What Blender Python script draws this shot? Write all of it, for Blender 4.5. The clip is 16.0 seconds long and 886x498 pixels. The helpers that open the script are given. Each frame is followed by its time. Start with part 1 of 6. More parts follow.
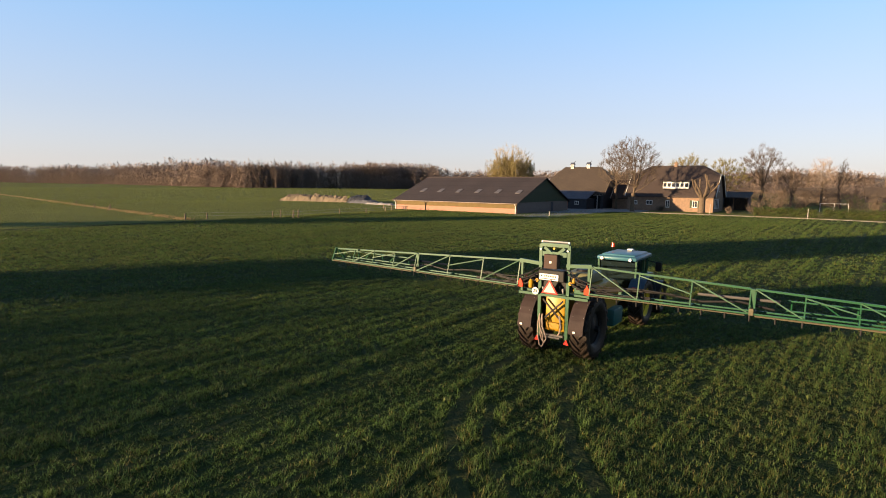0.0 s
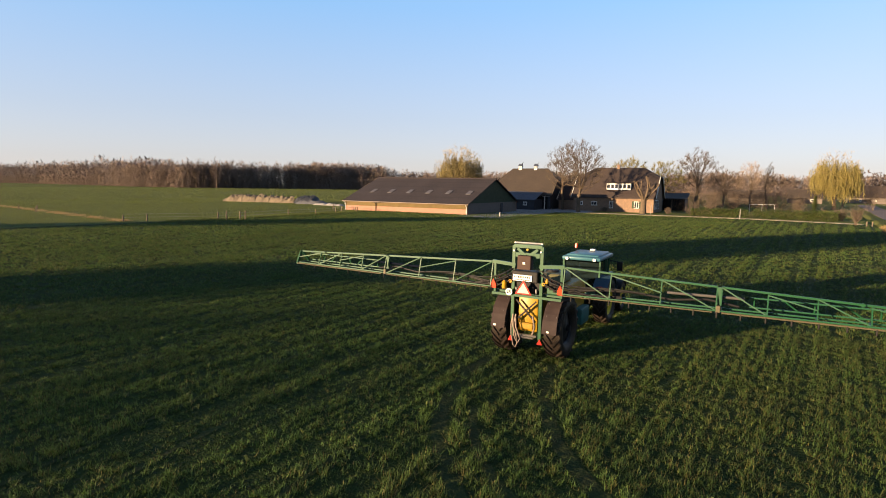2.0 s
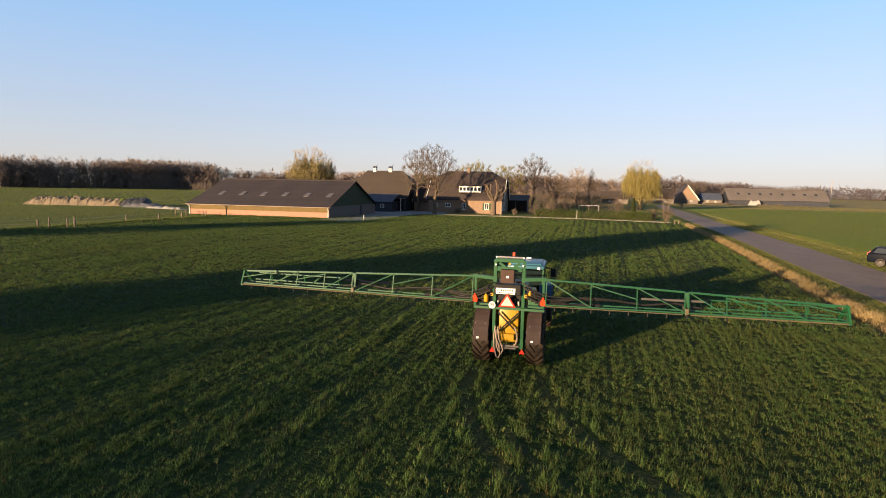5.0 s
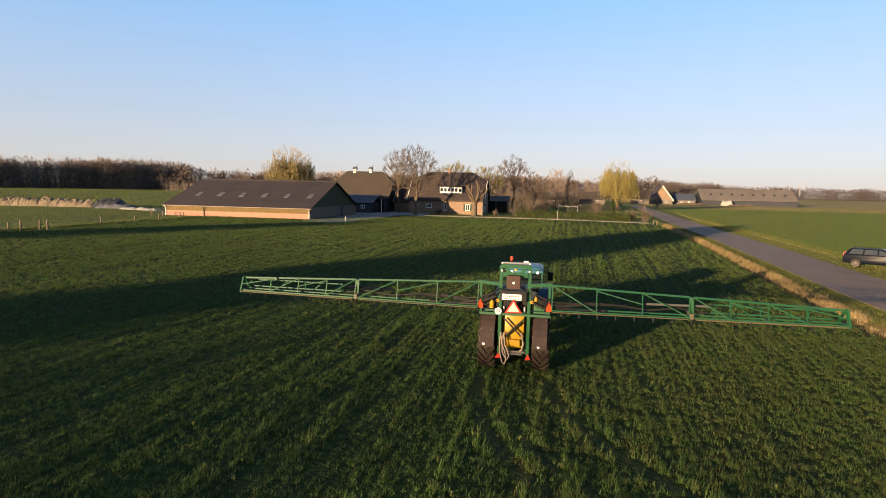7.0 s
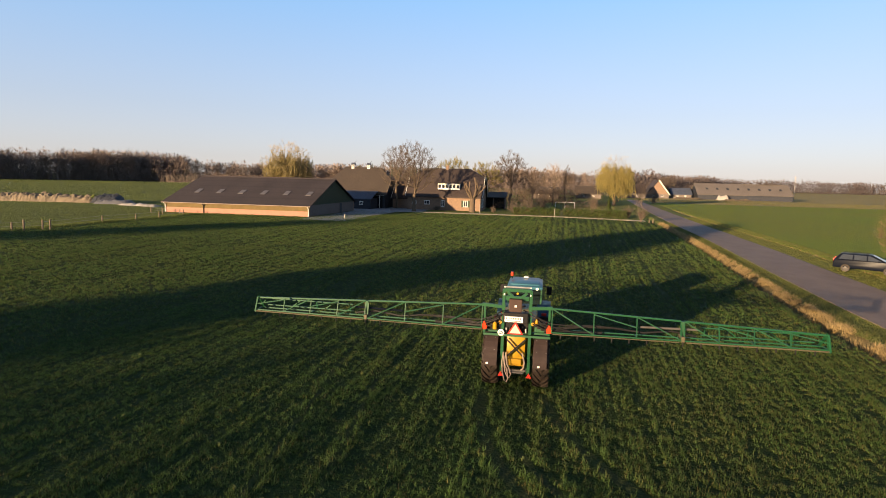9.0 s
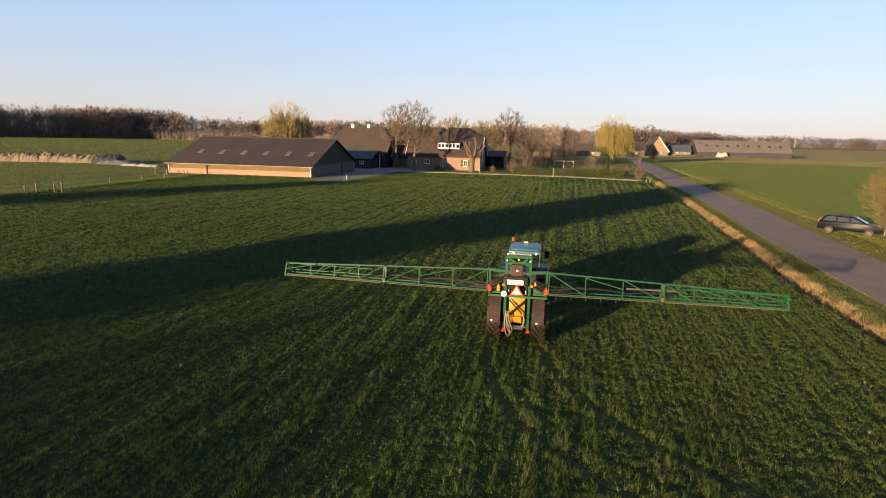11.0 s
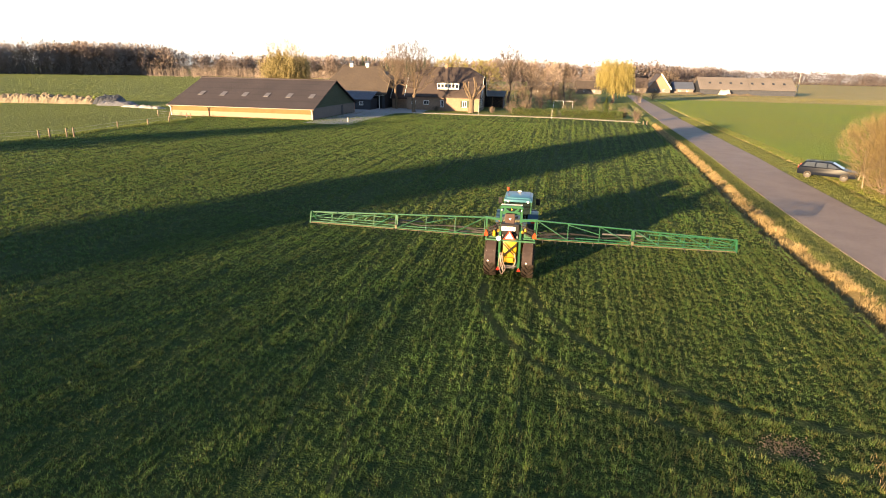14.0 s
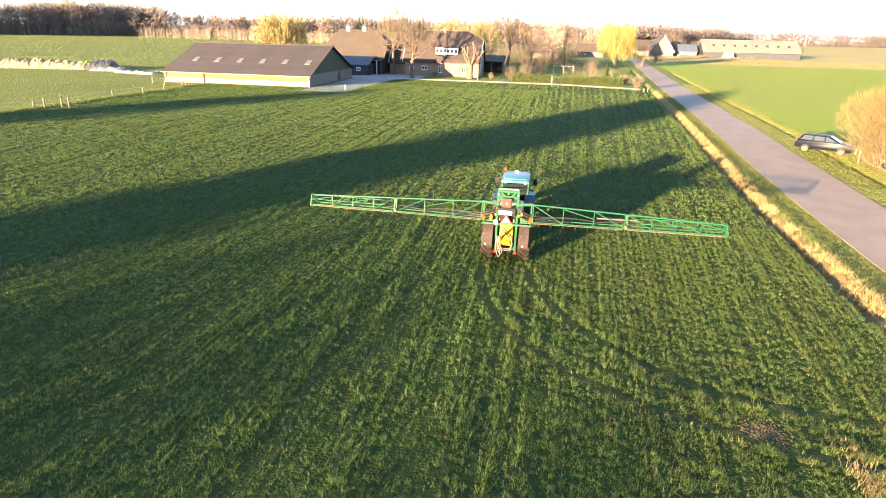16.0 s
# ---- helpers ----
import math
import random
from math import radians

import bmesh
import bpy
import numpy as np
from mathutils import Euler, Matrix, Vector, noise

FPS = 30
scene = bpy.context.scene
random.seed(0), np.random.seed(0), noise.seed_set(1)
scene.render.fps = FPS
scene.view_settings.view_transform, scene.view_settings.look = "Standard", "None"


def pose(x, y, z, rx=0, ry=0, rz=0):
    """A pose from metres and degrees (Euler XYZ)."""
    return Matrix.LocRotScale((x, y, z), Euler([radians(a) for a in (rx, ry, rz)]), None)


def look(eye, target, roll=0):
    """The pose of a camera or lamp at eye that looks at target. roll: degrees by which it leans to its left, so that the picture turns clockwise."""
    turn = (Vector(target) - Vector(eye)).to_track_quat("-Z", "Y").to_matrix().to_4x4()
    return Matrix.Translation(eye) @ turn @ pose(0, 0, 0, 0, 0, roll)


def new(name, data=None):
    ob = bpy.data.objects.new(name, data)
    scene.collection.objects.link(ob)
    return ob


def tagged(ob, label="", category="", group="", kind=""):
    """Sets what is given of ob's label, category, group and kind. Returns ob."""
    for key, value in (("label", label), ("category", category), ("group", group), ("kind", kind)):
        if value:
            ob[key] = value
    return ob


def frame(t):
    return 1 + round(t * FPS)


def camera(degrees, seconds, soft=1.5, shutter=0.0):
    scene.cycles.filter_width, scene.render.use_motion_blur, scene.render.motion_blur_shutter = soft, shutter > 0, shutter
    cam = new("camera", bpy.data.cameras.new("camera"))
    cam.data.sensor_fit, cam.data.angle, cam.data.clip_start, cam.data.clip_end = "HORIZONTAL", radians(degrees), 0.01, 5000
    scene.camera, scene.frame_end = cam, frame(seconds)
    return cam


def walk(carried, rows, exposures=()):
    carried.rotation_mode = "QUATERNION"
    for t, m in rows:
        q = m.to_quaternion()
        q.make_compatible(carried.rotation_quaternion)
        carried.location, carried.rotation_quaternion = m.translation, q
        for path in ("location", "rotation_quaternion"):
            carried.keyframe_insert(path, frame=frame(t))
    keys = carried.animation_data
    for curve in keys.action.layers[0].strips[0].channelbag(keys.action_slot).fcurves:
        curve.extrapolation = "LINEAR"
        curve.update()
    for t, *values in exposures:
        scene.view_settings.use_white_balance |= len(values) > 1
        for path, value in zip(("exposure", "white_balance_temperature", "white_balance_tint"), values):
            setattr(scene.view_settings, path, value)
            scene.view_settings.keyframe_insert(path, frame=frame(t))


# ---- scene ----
import collections

cam = camera(78.6, 16.0, 1.0)
PATH = [
    (0, (5.866, -14.809, 4.898), (4.729, -13.18, 4.663), 0.7),
    (0.5, (5.838, -14.783, 4.89), (4.711, -13.147, 4.656), 0.7),
    (1, (5.791, -14.813, 4.889), (4.668, -13.175, 4.655), 0.7),
    (1.5, (5.572, -14.951, 4.902), (4.524, -13.263, 4.671), 0.8),
    (2, (5.186, -15.152, 4.916), (4.214, -13.42, 4.686), 0.9),
    (2.5, (4.629, -15.411, 4.935), (3.747, -13.63, 4.708), 0.9),
    (3, (3.941, -15.73, 4.984), (3.222, -13.877, 4.76), 1.0),
    (3.5, (3.307, -16.034, 5.073), (2.749, -14.126, 4.851), 1.1),
    (4, (2.586, -16.29, 5.155), (2.096, -14.364, 4.934), 1.2),
    (6.5, (0.453, -16.605, 5.431), (0.09, -14.651, 5.214), 1.1),
    (7, (0.472, -16.592, 5.454), (0.127, -14.634, 5.237), 1.2),
    (7.5, (0.482, -16.658, 5.648), (0.14, -14.7, 5.431), 1.2),
    (8, (0.43, -16.852, 5.984), (0.093, -14.893, 5.767), 1.3),
    (10.5, (0.202, -18.807, 7.148), (-0.121, -16.866, 6.788), 1.3),
    (11, (0.221, -19.497, 7.314), (-0.096, -17.564, 6.911), 1.3),
    (11.5, (0.29, -20.258, 7.49), (-0.025, -18.333, 7.045), 1.3),
    (12, (0.371, -21.04, 7.668), (0.059, -19.124, 7.187), 1.3),
    (12.5, (0.476, -21.829, 7.849), (0.167, -19.922, 7.331), 1.3),
    (13, (0.554, -22.335, 8.044), (0.247, -20.437, 7.49), 1.4),
    (13.5, (0.547, -22.524, 8.246), (0.243, -20.636, 7.659), 1.4),
    (14, (0.502, -22.58, 8.455), (0.204, -20.702, 7.835), 1.3),
    (14.5, (0.471, -22.647, 8.687), (0.178, -20.779, 8.034), 1.3),
    (15, (0.472, -22.698, 8.904), (0.182, -20.841, 8.219), 1.3),
    (15.5, (0.512, -22.793, 9.151), (0.227, -20.947, 8.436), 1.4),
    (16, (0.541, -22.837, 9.386), (0.258, -21.001, 8.643), 1.4),
]
EXPOSURES = [(0, 1.5, 7000, 17), (4.0, 1.45, 7000, 17), (10.0, 1.42, 7000, 17), (11.0, 1.52, 7100, 17), (12.0, 1.74, 7200, 17), (13.0, 2.13, 7350, 16), (14.0, 2.52, 7350, 15), (15.0, 3.08, 7200, 14), (16.0, 3.53, 6950, 13)]
walk(cam, [(t, look(eye, target, roll)) for t, eye, target, roll in PATH], EXPOSURES)

# ---- daylight: low evening sun from the south-west ----
SUN_AZ, SUN_EL = 32.5, 5.9          # degrees: heading of the shadows from +y towards +x, height of the sun
world = bpy.data.worlds.new("world")
scene.world = world
world.use_nodes = True
wn = world.node_tree
sky = wn.nodes.new("ShaderNodeTexSky")
sky.sky_type, sky.sun_disc = "NISHITA", False
sky.sun_elevation, sky.sun_rotation = radians(SUN_EL), radians(SUN_AZ + 180)
sky.altitude, sky.air_density, sky.dust_density, sky.ozone_density = 0, 1.0, 0.6, 2.2
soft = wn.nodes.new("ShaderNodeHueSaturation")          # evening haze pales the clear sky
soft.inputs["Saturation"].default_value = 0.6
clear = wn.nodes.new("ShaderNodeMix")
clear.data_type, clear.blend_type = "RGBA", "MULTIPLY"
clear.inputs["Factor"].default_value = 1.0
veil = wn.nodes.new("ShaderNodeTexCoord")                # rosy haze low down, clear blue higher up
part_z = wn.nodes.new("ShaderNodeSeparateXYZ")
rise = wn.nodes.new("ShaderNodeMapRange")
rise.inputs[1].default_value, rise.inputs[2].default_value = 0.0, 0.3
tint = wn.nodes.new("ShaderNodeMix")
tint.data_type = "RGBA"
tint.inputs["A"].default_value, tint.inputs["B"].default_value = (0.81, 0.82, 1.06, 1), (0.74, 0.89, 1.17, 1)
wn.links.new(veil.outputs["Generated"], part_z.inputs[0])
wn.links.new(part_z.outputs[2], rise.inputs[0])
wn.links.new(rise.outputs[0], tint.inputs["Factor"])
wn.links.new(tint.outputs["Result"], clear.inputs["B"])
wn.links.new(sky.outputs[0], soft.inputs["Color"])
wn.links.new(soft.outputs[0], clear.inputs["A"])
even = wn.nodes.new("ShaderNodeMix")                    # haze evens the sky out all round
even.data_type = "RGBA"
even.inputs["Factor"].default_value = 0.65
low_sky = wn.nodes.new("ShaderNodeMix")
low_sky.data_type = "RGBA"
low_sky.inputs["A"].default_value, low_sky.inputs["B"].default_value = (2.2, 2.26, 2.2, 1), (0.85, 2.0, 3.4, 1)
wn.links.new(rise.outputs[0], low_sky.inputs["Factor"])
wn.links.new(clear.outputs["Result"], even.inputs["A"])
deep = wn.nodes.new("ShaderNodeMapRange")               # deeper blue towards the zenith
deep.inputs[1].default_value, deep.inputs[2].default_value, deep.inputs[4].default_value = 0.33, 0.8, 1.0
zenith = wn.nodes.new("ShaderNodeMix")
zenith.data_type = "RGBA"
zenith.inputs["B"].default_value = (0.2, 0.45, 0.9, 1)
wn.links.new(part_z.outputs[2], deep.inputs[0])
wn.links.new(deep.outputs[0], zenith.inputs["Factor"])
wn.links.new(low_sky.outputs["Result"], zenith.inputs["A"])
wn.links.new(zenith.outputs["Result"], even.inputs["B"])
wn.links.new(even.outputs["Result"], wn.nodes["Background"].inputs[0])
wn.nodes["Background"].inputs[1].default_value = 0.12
sun = new("sun", bpy.data.lights.new("sun", "SUN"))
sun.data.energy, sun.data.angle, sun.data.color = 6.8, radians(0.6), (1.0, 0.755, 0.45)
DX, DY = math.sin(radians(SUN_AZ)), math.cos(radians(SUN_AZ))
sun.matrix_world = look((0, 0, 60), (DX * 50, DY * 50, 60 - 50 * math.tan(radians(SUN_EL))))


# ---- materials ----
def mat(name, base, other=None, scale=4.0, rough=0.7, metal=0.0, bump=0.0, bump_scale=None, fine=0.25, spec=0.22, stretch=(1, 1, 1), rand=0.0, relief=0.03):
    """A surface of two mixed colours: broad patches and fine grain, with relief. rand: how far islands differ in brightness."""
    m = bpy.data.materials.new(name)
    m.use_nodes = True
    nt = m.node_tree
    b = nt.nodes["Principled BSDF"]
    other = other or tuple(c * 0.75 for c in base)
    co = nt.nodes.new("ShaderNodeTexCoord")
    mp = nt.nodes.new("ShaderNodeMapping")
    mp.inputs["Scale"].default_value = stretch
    nt.links.new(co.outputs["Object"], mp.inputs[0])
    n1, n2 = nt.nodes.new("ShaderNodeTexNoise"), nt.nodes.new("ShaderNodeTexNoise")
    n1.inputs["Scale"].default_value, n1.inputs["Detail"].default_value = scale, 5
    n2.inputs["Scale"].default_value, n2.inputs["Detail"].default_value = scale * 9, 4
    for n in (n1, n2):
        nt.links.new(mp.outputs[0], n.inputs["Vector"])
    mixv = nt.nodes.new("ShaderNodeMix")
    mixv.inputs["Factor"].default_value = fine
    nt.links.new(n1.outputs[0], mixv.inputs["A"])
    nt.links.new(n2.outputs[0], mixv.inputs["B"])
    ramp = nt.nodes.new("ShaderNodeMapRange")
    ramp.inputs[1].default_value, ramp.inputs[2].default_value = 0.32, 0.68
    nt.links.new(mixv.outputs[0], ramp.inputs[0])
    mix = nt.nodes.new("ShaderNodeMix")
    mix.data_type = "RGBA"
    nt.links.new(ramp.outputs[0], mix.inputs["Factor"])
    mix.inputs["A"].default_value, mix.inputs["B"].default_value = (*base, 1), (*other, 1)
    col = mix.outputs["Result"]
    if rand:
        geo = nt.nodes.new("ShaderNodeNewGeometry")
        hsv = nt.nodes.new("ShaderNodeHueSaturation")
        mr = nt.nodes.new("ShaderNodeMapRange")
        mr.inputs[3].default_value, mr.inputs[4].default_value = 1 - rand, 1 + rand
        nt.links.new(geo.outputs["Random Per Island"], mr.inputs[0])
        nt.links.new(mr.outputs[0], hsv.inputs["Value"])
        nt.links.new(col, hsv.inputs["Color"])
        col = hsv.outputs[0]
    nt.links.new(col, b.inputs["Base Color"])
    b.inputs["Roughness"].default_value, b.inputs["Metallic"].default_value = rough, metal
    b.inputs["Specular IOR Level"].default_value = spec
    if bump:
        bp = nt.nodes.new("ShaderNodeBump")
        bp.inputs["Strength"].default_value, bp.inputs["Distance"].default_value = bump, relief
        src = n2.outputs[0]
        if bump_scale:
            n3 = nt.nodes.new("ShaderNodeTexNoise")
            n3.inputs["Scale"].default_value, n3.inputs["Detail"].default_value = bump_scale, 4
            nt.links.new(mp.outputs[0], n3.inputs["Vector"])
            src = n3.outputs[0]
        nt.links.new(src, bp.inputs["Height"])
        nt.links.new(bp.outputs[0], b.inputs["Normal"])
    return m


def banded(m, axis, period, depth=0.5, dark=0.8, joint=0.12, axis2=None, period2=1.0):
    """Adds evenly spaced joints (board edges, brick courses, roof sheets) to a material, as relief and slightly darker lines."""
    nt = m.node_tree
    b = nt.nodes["Principled BSDF"]
    co = nt.nodes.new("ShaderNodeTexCoord")
    sep = nt.nodes.new("ShaderNodeSeparateXYZ")
    nt.links.new(co.outputs["Object"], sep.inputs[0])
    lines = None
    for ax, per in ((axis, period), (axis2, period2)):
        if ax is None:
            continue
        dv = nt.nodes.new("ShaderNodeMath")
        dv.operation, dv.inputs[1].default_value = "DIVIDE", per
        nt.links.new(sep.outputs[ax], dv.inputs[0])
        fr = nt.nodes.new("ShaderNodeMath")
        fr.operation = "FRACT"
        nt.links.new(dv.outputs[0], fr.inputs[0])
        lt = nt.nodes.new("ShaderNodeMath")
        lt.operation, lt.inputs[1].default_value = "GREATER_THAN", joint
        nt.links.new(fr.outputs[0], lt.inputs[0])
        if lines:
            mn = nt.nodes.new("ShaderNodeMath")
            mn.operation = "MINIMUM"
            nt.links.new(lines, mn.inputs[0])
            nt.links.new(lt.outputs[0], mn.inputs[1])
            lines = mn.outputs[0]
        else:
            lines = lt.outputs[0]
    old = b.inputs["Base Color"].links[0].from_socket
    mr = nt.nodes.new("ShaderNodeMapRange")
    mr.inputs[3].default_value = dark
    nt.links.new(lines, mr.inputs[0])
    hsv = nt.nodes.new("ShaderNodeHueSaturation")
    nt.links.new(mr.outputs[0], hsv.inputs["Value"])
    nt.links.new(old, hsv.inputs["Color"])
    nt.links.new(hsv.outputs[0], b.inputs["Base Color"])
    bp = nt.nodes.new("ShaderNodeBump")
    bp.inputs["Strength"].default_value, bp.inputs["Distance"].default_value = depth, 0.02
    nt.links.new(lines, bp.inputs["Height"])
    if b.inputs["Normal"].links:
        nt.links.new(b.inputs["Normal"].links[0].from_socket, bp.inputs["Normal"])
    nt.links.new(bp.outputs[0], b.inputs["Normal"])
    return m


def leafy(name, base, other, scale=0.5, rand=0.35, pass_on=0.35):
    """Leaves and grass blades: light passes through them in part."""
    m = mat(name, base, other, scale, rough=0.6, spec=0.25, rand=rand)
    nt = m.node_tree
    b = nt.nodes["Principled BSDF"]
    tr = nt.nodes.new("ShaderNodeBsdfTranslucent")
    ad = nt.nodes.new("ShaderNodeMixShader")
    ad.inputs[0].default_value = pass_on
    nt.links.new(b.inputs["Base Color"].links[0].from_socket, tr.inputs[0])
    nt.links.new(b.outputs[0], ad.inputs[1])
    nt.links.new(tr.outputs[0], ad.inputs[2])
    nt.links.new(ad.outputs[0], nt.nodes["Material Output"].inputs[0])
    return m


M_CROP = mat("crop_ground", (0.024, 0.044, 0.011), (0.021, 0.027, 0.01), 1.1, rough=0.9, bump=1.0, bump_scale=11, fine=0.6, spec=0.05, relief=0.12)
M_PASTURE = mat("pasture", (0.115, 0.128, 0.036), (0.082, 0.092, 0.028), 0.06, rough=0.9, bump=1.0, bump_scale=2.5, fine=0.4, spec=0.05, relief=0.5)
M_YOUNG = mat("young_crop", (0.145, 0.185, 0.03), (0.165, 0.175, 0.036), 0.03, rough=0.9, bump=1.0, bump_scale=4, fine=0.15, spec=0.05, relief=0.5)
M_VERGE = mat("verge_ground", (0.1, 0.125, 0.027), (0.115, 0.105, 0.036), 0.5, rough=0.95, bump=1.0, bump_scale=5, fine=0.45, spec=0.05, relief=0.12)
M_DRYBANK = mat("dry_bank", (0.15, 0.105, 0.045), (0.06, 0.05, 0.022), 1.2, rough=0.95, bump=1.0, bump_scale=8, fine=0.5, spec=0.1)
# dark base colour stands for the shade down in the wheel ruts
M_RUT = mat("rut_shade", (0.028, 0.042, 0.014), (0.03, 0.034, 0.015), 2.0, rough=0.95, bump=1.0, bump_scale=9, spec=0.05, relief=0.05)
M_SOIL = mat("bare_soil", (0.09, 0.07, 0.048), (0.05, 0.04, 0.028), 1.5, rough=0.95, bump=0.8, bump_scale=12, spec=0.1)
M_ASPHALT = mat("asphalt", (0.21, 0.16, 0.132), (0.16, 0.12, 0.1), 0.5, spec=0.1, rough=0.85, bump=0.35, bump_scale=60, fine=0.4)
M_SAND = mat("sandy_lane", (0.42, 0.34, 0.24), (0.3, 0.24, 0.17), 0.8, rough=0.95, bump=0.4, bump_scale=15)
M_YARD = banded(mat("yard_paving", (0.2, 0.19, 0.185), (0.15, 0.14, 0.14), 0.6, rough=0.85, bump=0.2), 0, 0.5, 0.3, 0.85, 0.06, 1, 0.5)
M_BRICK = banded(mat("salmon_brick", (0.27, 0.14, 0.1), (0.215, 0.112, 0.082), 1.2, rough=0.85, bump=0.3, fine=0.5), 2, 0.08, 0.4, 0.85)
M_BRICK2 = banded(mat("house_brick", (0.2, 0.128, 0.085), (0.115, 0.08, 0.06), 2.2, rough=0.85, bump=0.3, fine=0.5), 2, 0.08, 0.4, 0.85)
M_ENDWALL = banded(mat("grey_brown_brick", (0.13, 0.108, 0.095), (0.085, 0.07, 0.062), 1.4, rough=0.9, bump=0.3, fine=0.6), 2, 0.08, 0.4, 0.85)
M_BOARD = banded(mat("ochre_boards", (0.1, 0.068, 0.022), (0.075, 0.05, 0.018), 0.8, rough=0.75, bump=0.3), 0, 0.2, 0.5, 0.7)
M_GREENBOARD = banded(mat("dark_green_boards", (0.022, 0.04, 0.02), (0.014, 0.028, 0.015), 1, rough=0.6, bump=0.2), 1, 0.22, 0.5, 0.7)
M_DARKBOARD = banded(mat("tarred_boards", (0.03, 0.032, 0.04), (0.018, 0.02, 0.026), 1, rough=0.65, bump=0.2), 0, 0.2, 0.5, 0.7)
M_SHEETS = banded(mat("corrugated_roof", (0.034, 0.027, 0.029), (0.022, 0.018, 0.02), 0.25, rough=0.9, bump=0.2, fine=0.35), 0, 0.35, 0.6, 0.82, 0.2, 1, 2.4)
M_TILES = banded(mat("old_roof_tiles", (0.056, 0.043, 0.034), (0.03, 0.024, 0.021), 0.45, rough=0.8, bump=0.5, fine=0.6), 2, 0.24, 0.7, 0.7, 0.15, 0, 0.3)
M_DARKTILES = banded(mat("dark_roof_tiles", (0.05, 0.036, 0.031), (0.028, 0.022, 0.021), 0.6, rough=0.75, bump=0.5, fine=0.6), 2, 0.24, 0.7, 0.7, 0.15, 0, 0.3)
M_SLATE = banded(mat("blue_grey_roof", (0.055, 0.065, 0.09), (0.035, 0.042, 0.06), 0.6, rough=0.55, bump=0.3), 2, 0.22, 0.6, 0.75, 0.15, 0, 0.3)
M_GREYROOF = banded(mat("pale_grey_roof", (0.105, 0.09, 0.082), (0.078, 0.067, 0.061), 0.15, rough=0.8, bump=0.2), 0, 1.0, 0.5, 0.85, 0.12)
M_WHITE = mat("white_paint", (0.62, 0.61, 0.58), (0.5, 0.49, 0.46), 2, rough=0.5)
M_SKYLIGHT = mat("skylight_sheet", (0.075, 0.068, 0.072), (0.06, 0.055, 0.058), 2, rough=0.5)
M_WINDOW = mat("window_dark", (0.03, 0.035, 0.045), (0.02, 0.024, 0.03), 1, rough=0.06, spec=0.3)
M_BARK = mat("bark", (0.1, 0.073, 0.05), (0.06, 0.044, 0.031), 3, rough=0.9, bump=0.6, bump_scale=20)
M_TWIG = mat("twigs", (0.095, 0.072, 0.054), (0.068, 0.052, 0.04), 1, rough=0.9, rand=0.3)
M_TWIGPALE = mat("pale_twigs", (0.26, 0.2, 0.16), (0.18, 0.14, 0.115), 1, rough=0.9, rand=0.3)
M_TWIGY = mat("yellow_twigs", (0.32, 0.25, 0.12), (0.24, 0.18, 0.085), 1, rough=0.9, rand=0.3)
M_WOOD = mat("wood_twigs", (0.175, 0.134, 0.114), (0.13, 0.1, 0.085), 0.02, rough=0.95, spec=0.1, rand=0.25)
M_WOODPALE = mat("pale_young_wood", (0.125, 0.09, 0.062), (0.085, 0.062, 0.045), 0.02, rough=0.95, spec=0.1, rand=0.4)
M_SPRUCE = leafy("spruce", (0.02, 0.035, 0.018), (0.014, 0.024, 0.014), 0.3, 0.3, 0.1)
M_WILLOW = leafy("willow_leaves", (0.25, 0.205, 0.065), (0.19, 0.16, 0.055), 0.4, 0.3, 0.4)
M_PALEWILLOW = leafy("pale_willow_leaves", (0.2, 0.16, 0.065), (0.15, 0.122, 0.052), 0.4, 0.3, 0.4)
M_DRYFIELD = mat("dry_stubble", (0.26, 0.2, 0.09), (0.2, 0.17, 0.07), 0.05, rough=0.95, bump=1.0, bump_scale=3, spec=0.05, relief=0.3)
# mauve-grey twig colour has the haze of distance put into it
M_FARWOOD = mat("haze_tinted_wood", (0.078, 0.063, 0.062), (0.066, 0.054, 0.053), 0.01, rough=0.95, spec=0.1, rand=0.15)
M_HEDGE = leafy("hedge_leaves", (0.055, 0.085, 0.02), (0.07, 0.085, 0.024), 0.8, 0.35, 0.25)
M_OLIVE = leafy("withered_sunlit_blades", (0.13, 0.115, 0.034), (0.1, 0.09, 0.026), 0.4, 0.35, 0.35)
M_VERGEBLADE = leafy("verge_blades", (0.115, 0.122, 0.032), (0.09, 0.094, 0.027), 0.5, 0.35, 0.35)
M_BUSH = mat("bush_twigs", (0.112, 0.083, 0.035), (0.076, 0.056, 0.026), 1, rough=0.9, rand=0.3)
M_BUDS = leafy("budding_twigs", (0.21, 0.18, 0.055), (0.16, 0.13, 0.045), 0.4, 0.3, 0.3)
M_GRASS = leafy("grass_blades", (0.05, 0.098, 0.02), (0.052, 0.08, 0.019), 0.25, 0.55, 0.4)
M_GRASSDRY = leafy("dry_grass", (0.32, 0.235, 0.11), (0.2, 0.145, 0.07), 0.6, 0.35, 0.35)
M_MEADOW = leafy("meadow_blades", (0.105, 0.128, 0.03), (0.085, 0.105, 0.026), 0.03, 0.15, 0.35)
M_STRAW = mat("straw_heap", (0.165, 0.13, 0.09), (0.09, 0.072, 0.052), 1.4, rough=0.95, bump=1.0, bump_scale=6)
M_TARP = mat("black_sheet", (0.02, 0.022, 0.026), (0.035, 0.036, 0.04), 1.5, rough=0.4, bump=0.4)
M_GREYSHEET = mat("grey_sheet", (0.1, 0.1, 0.108), (0.07, 0.07, 0.077), 1, rough=0.6, bump=0.4)
M_POST = mat("weathered_post", (0.15, 0.115, 0.085), (0.1, 0.075, 0.055), 6, rough=0.9, bump=0.5)
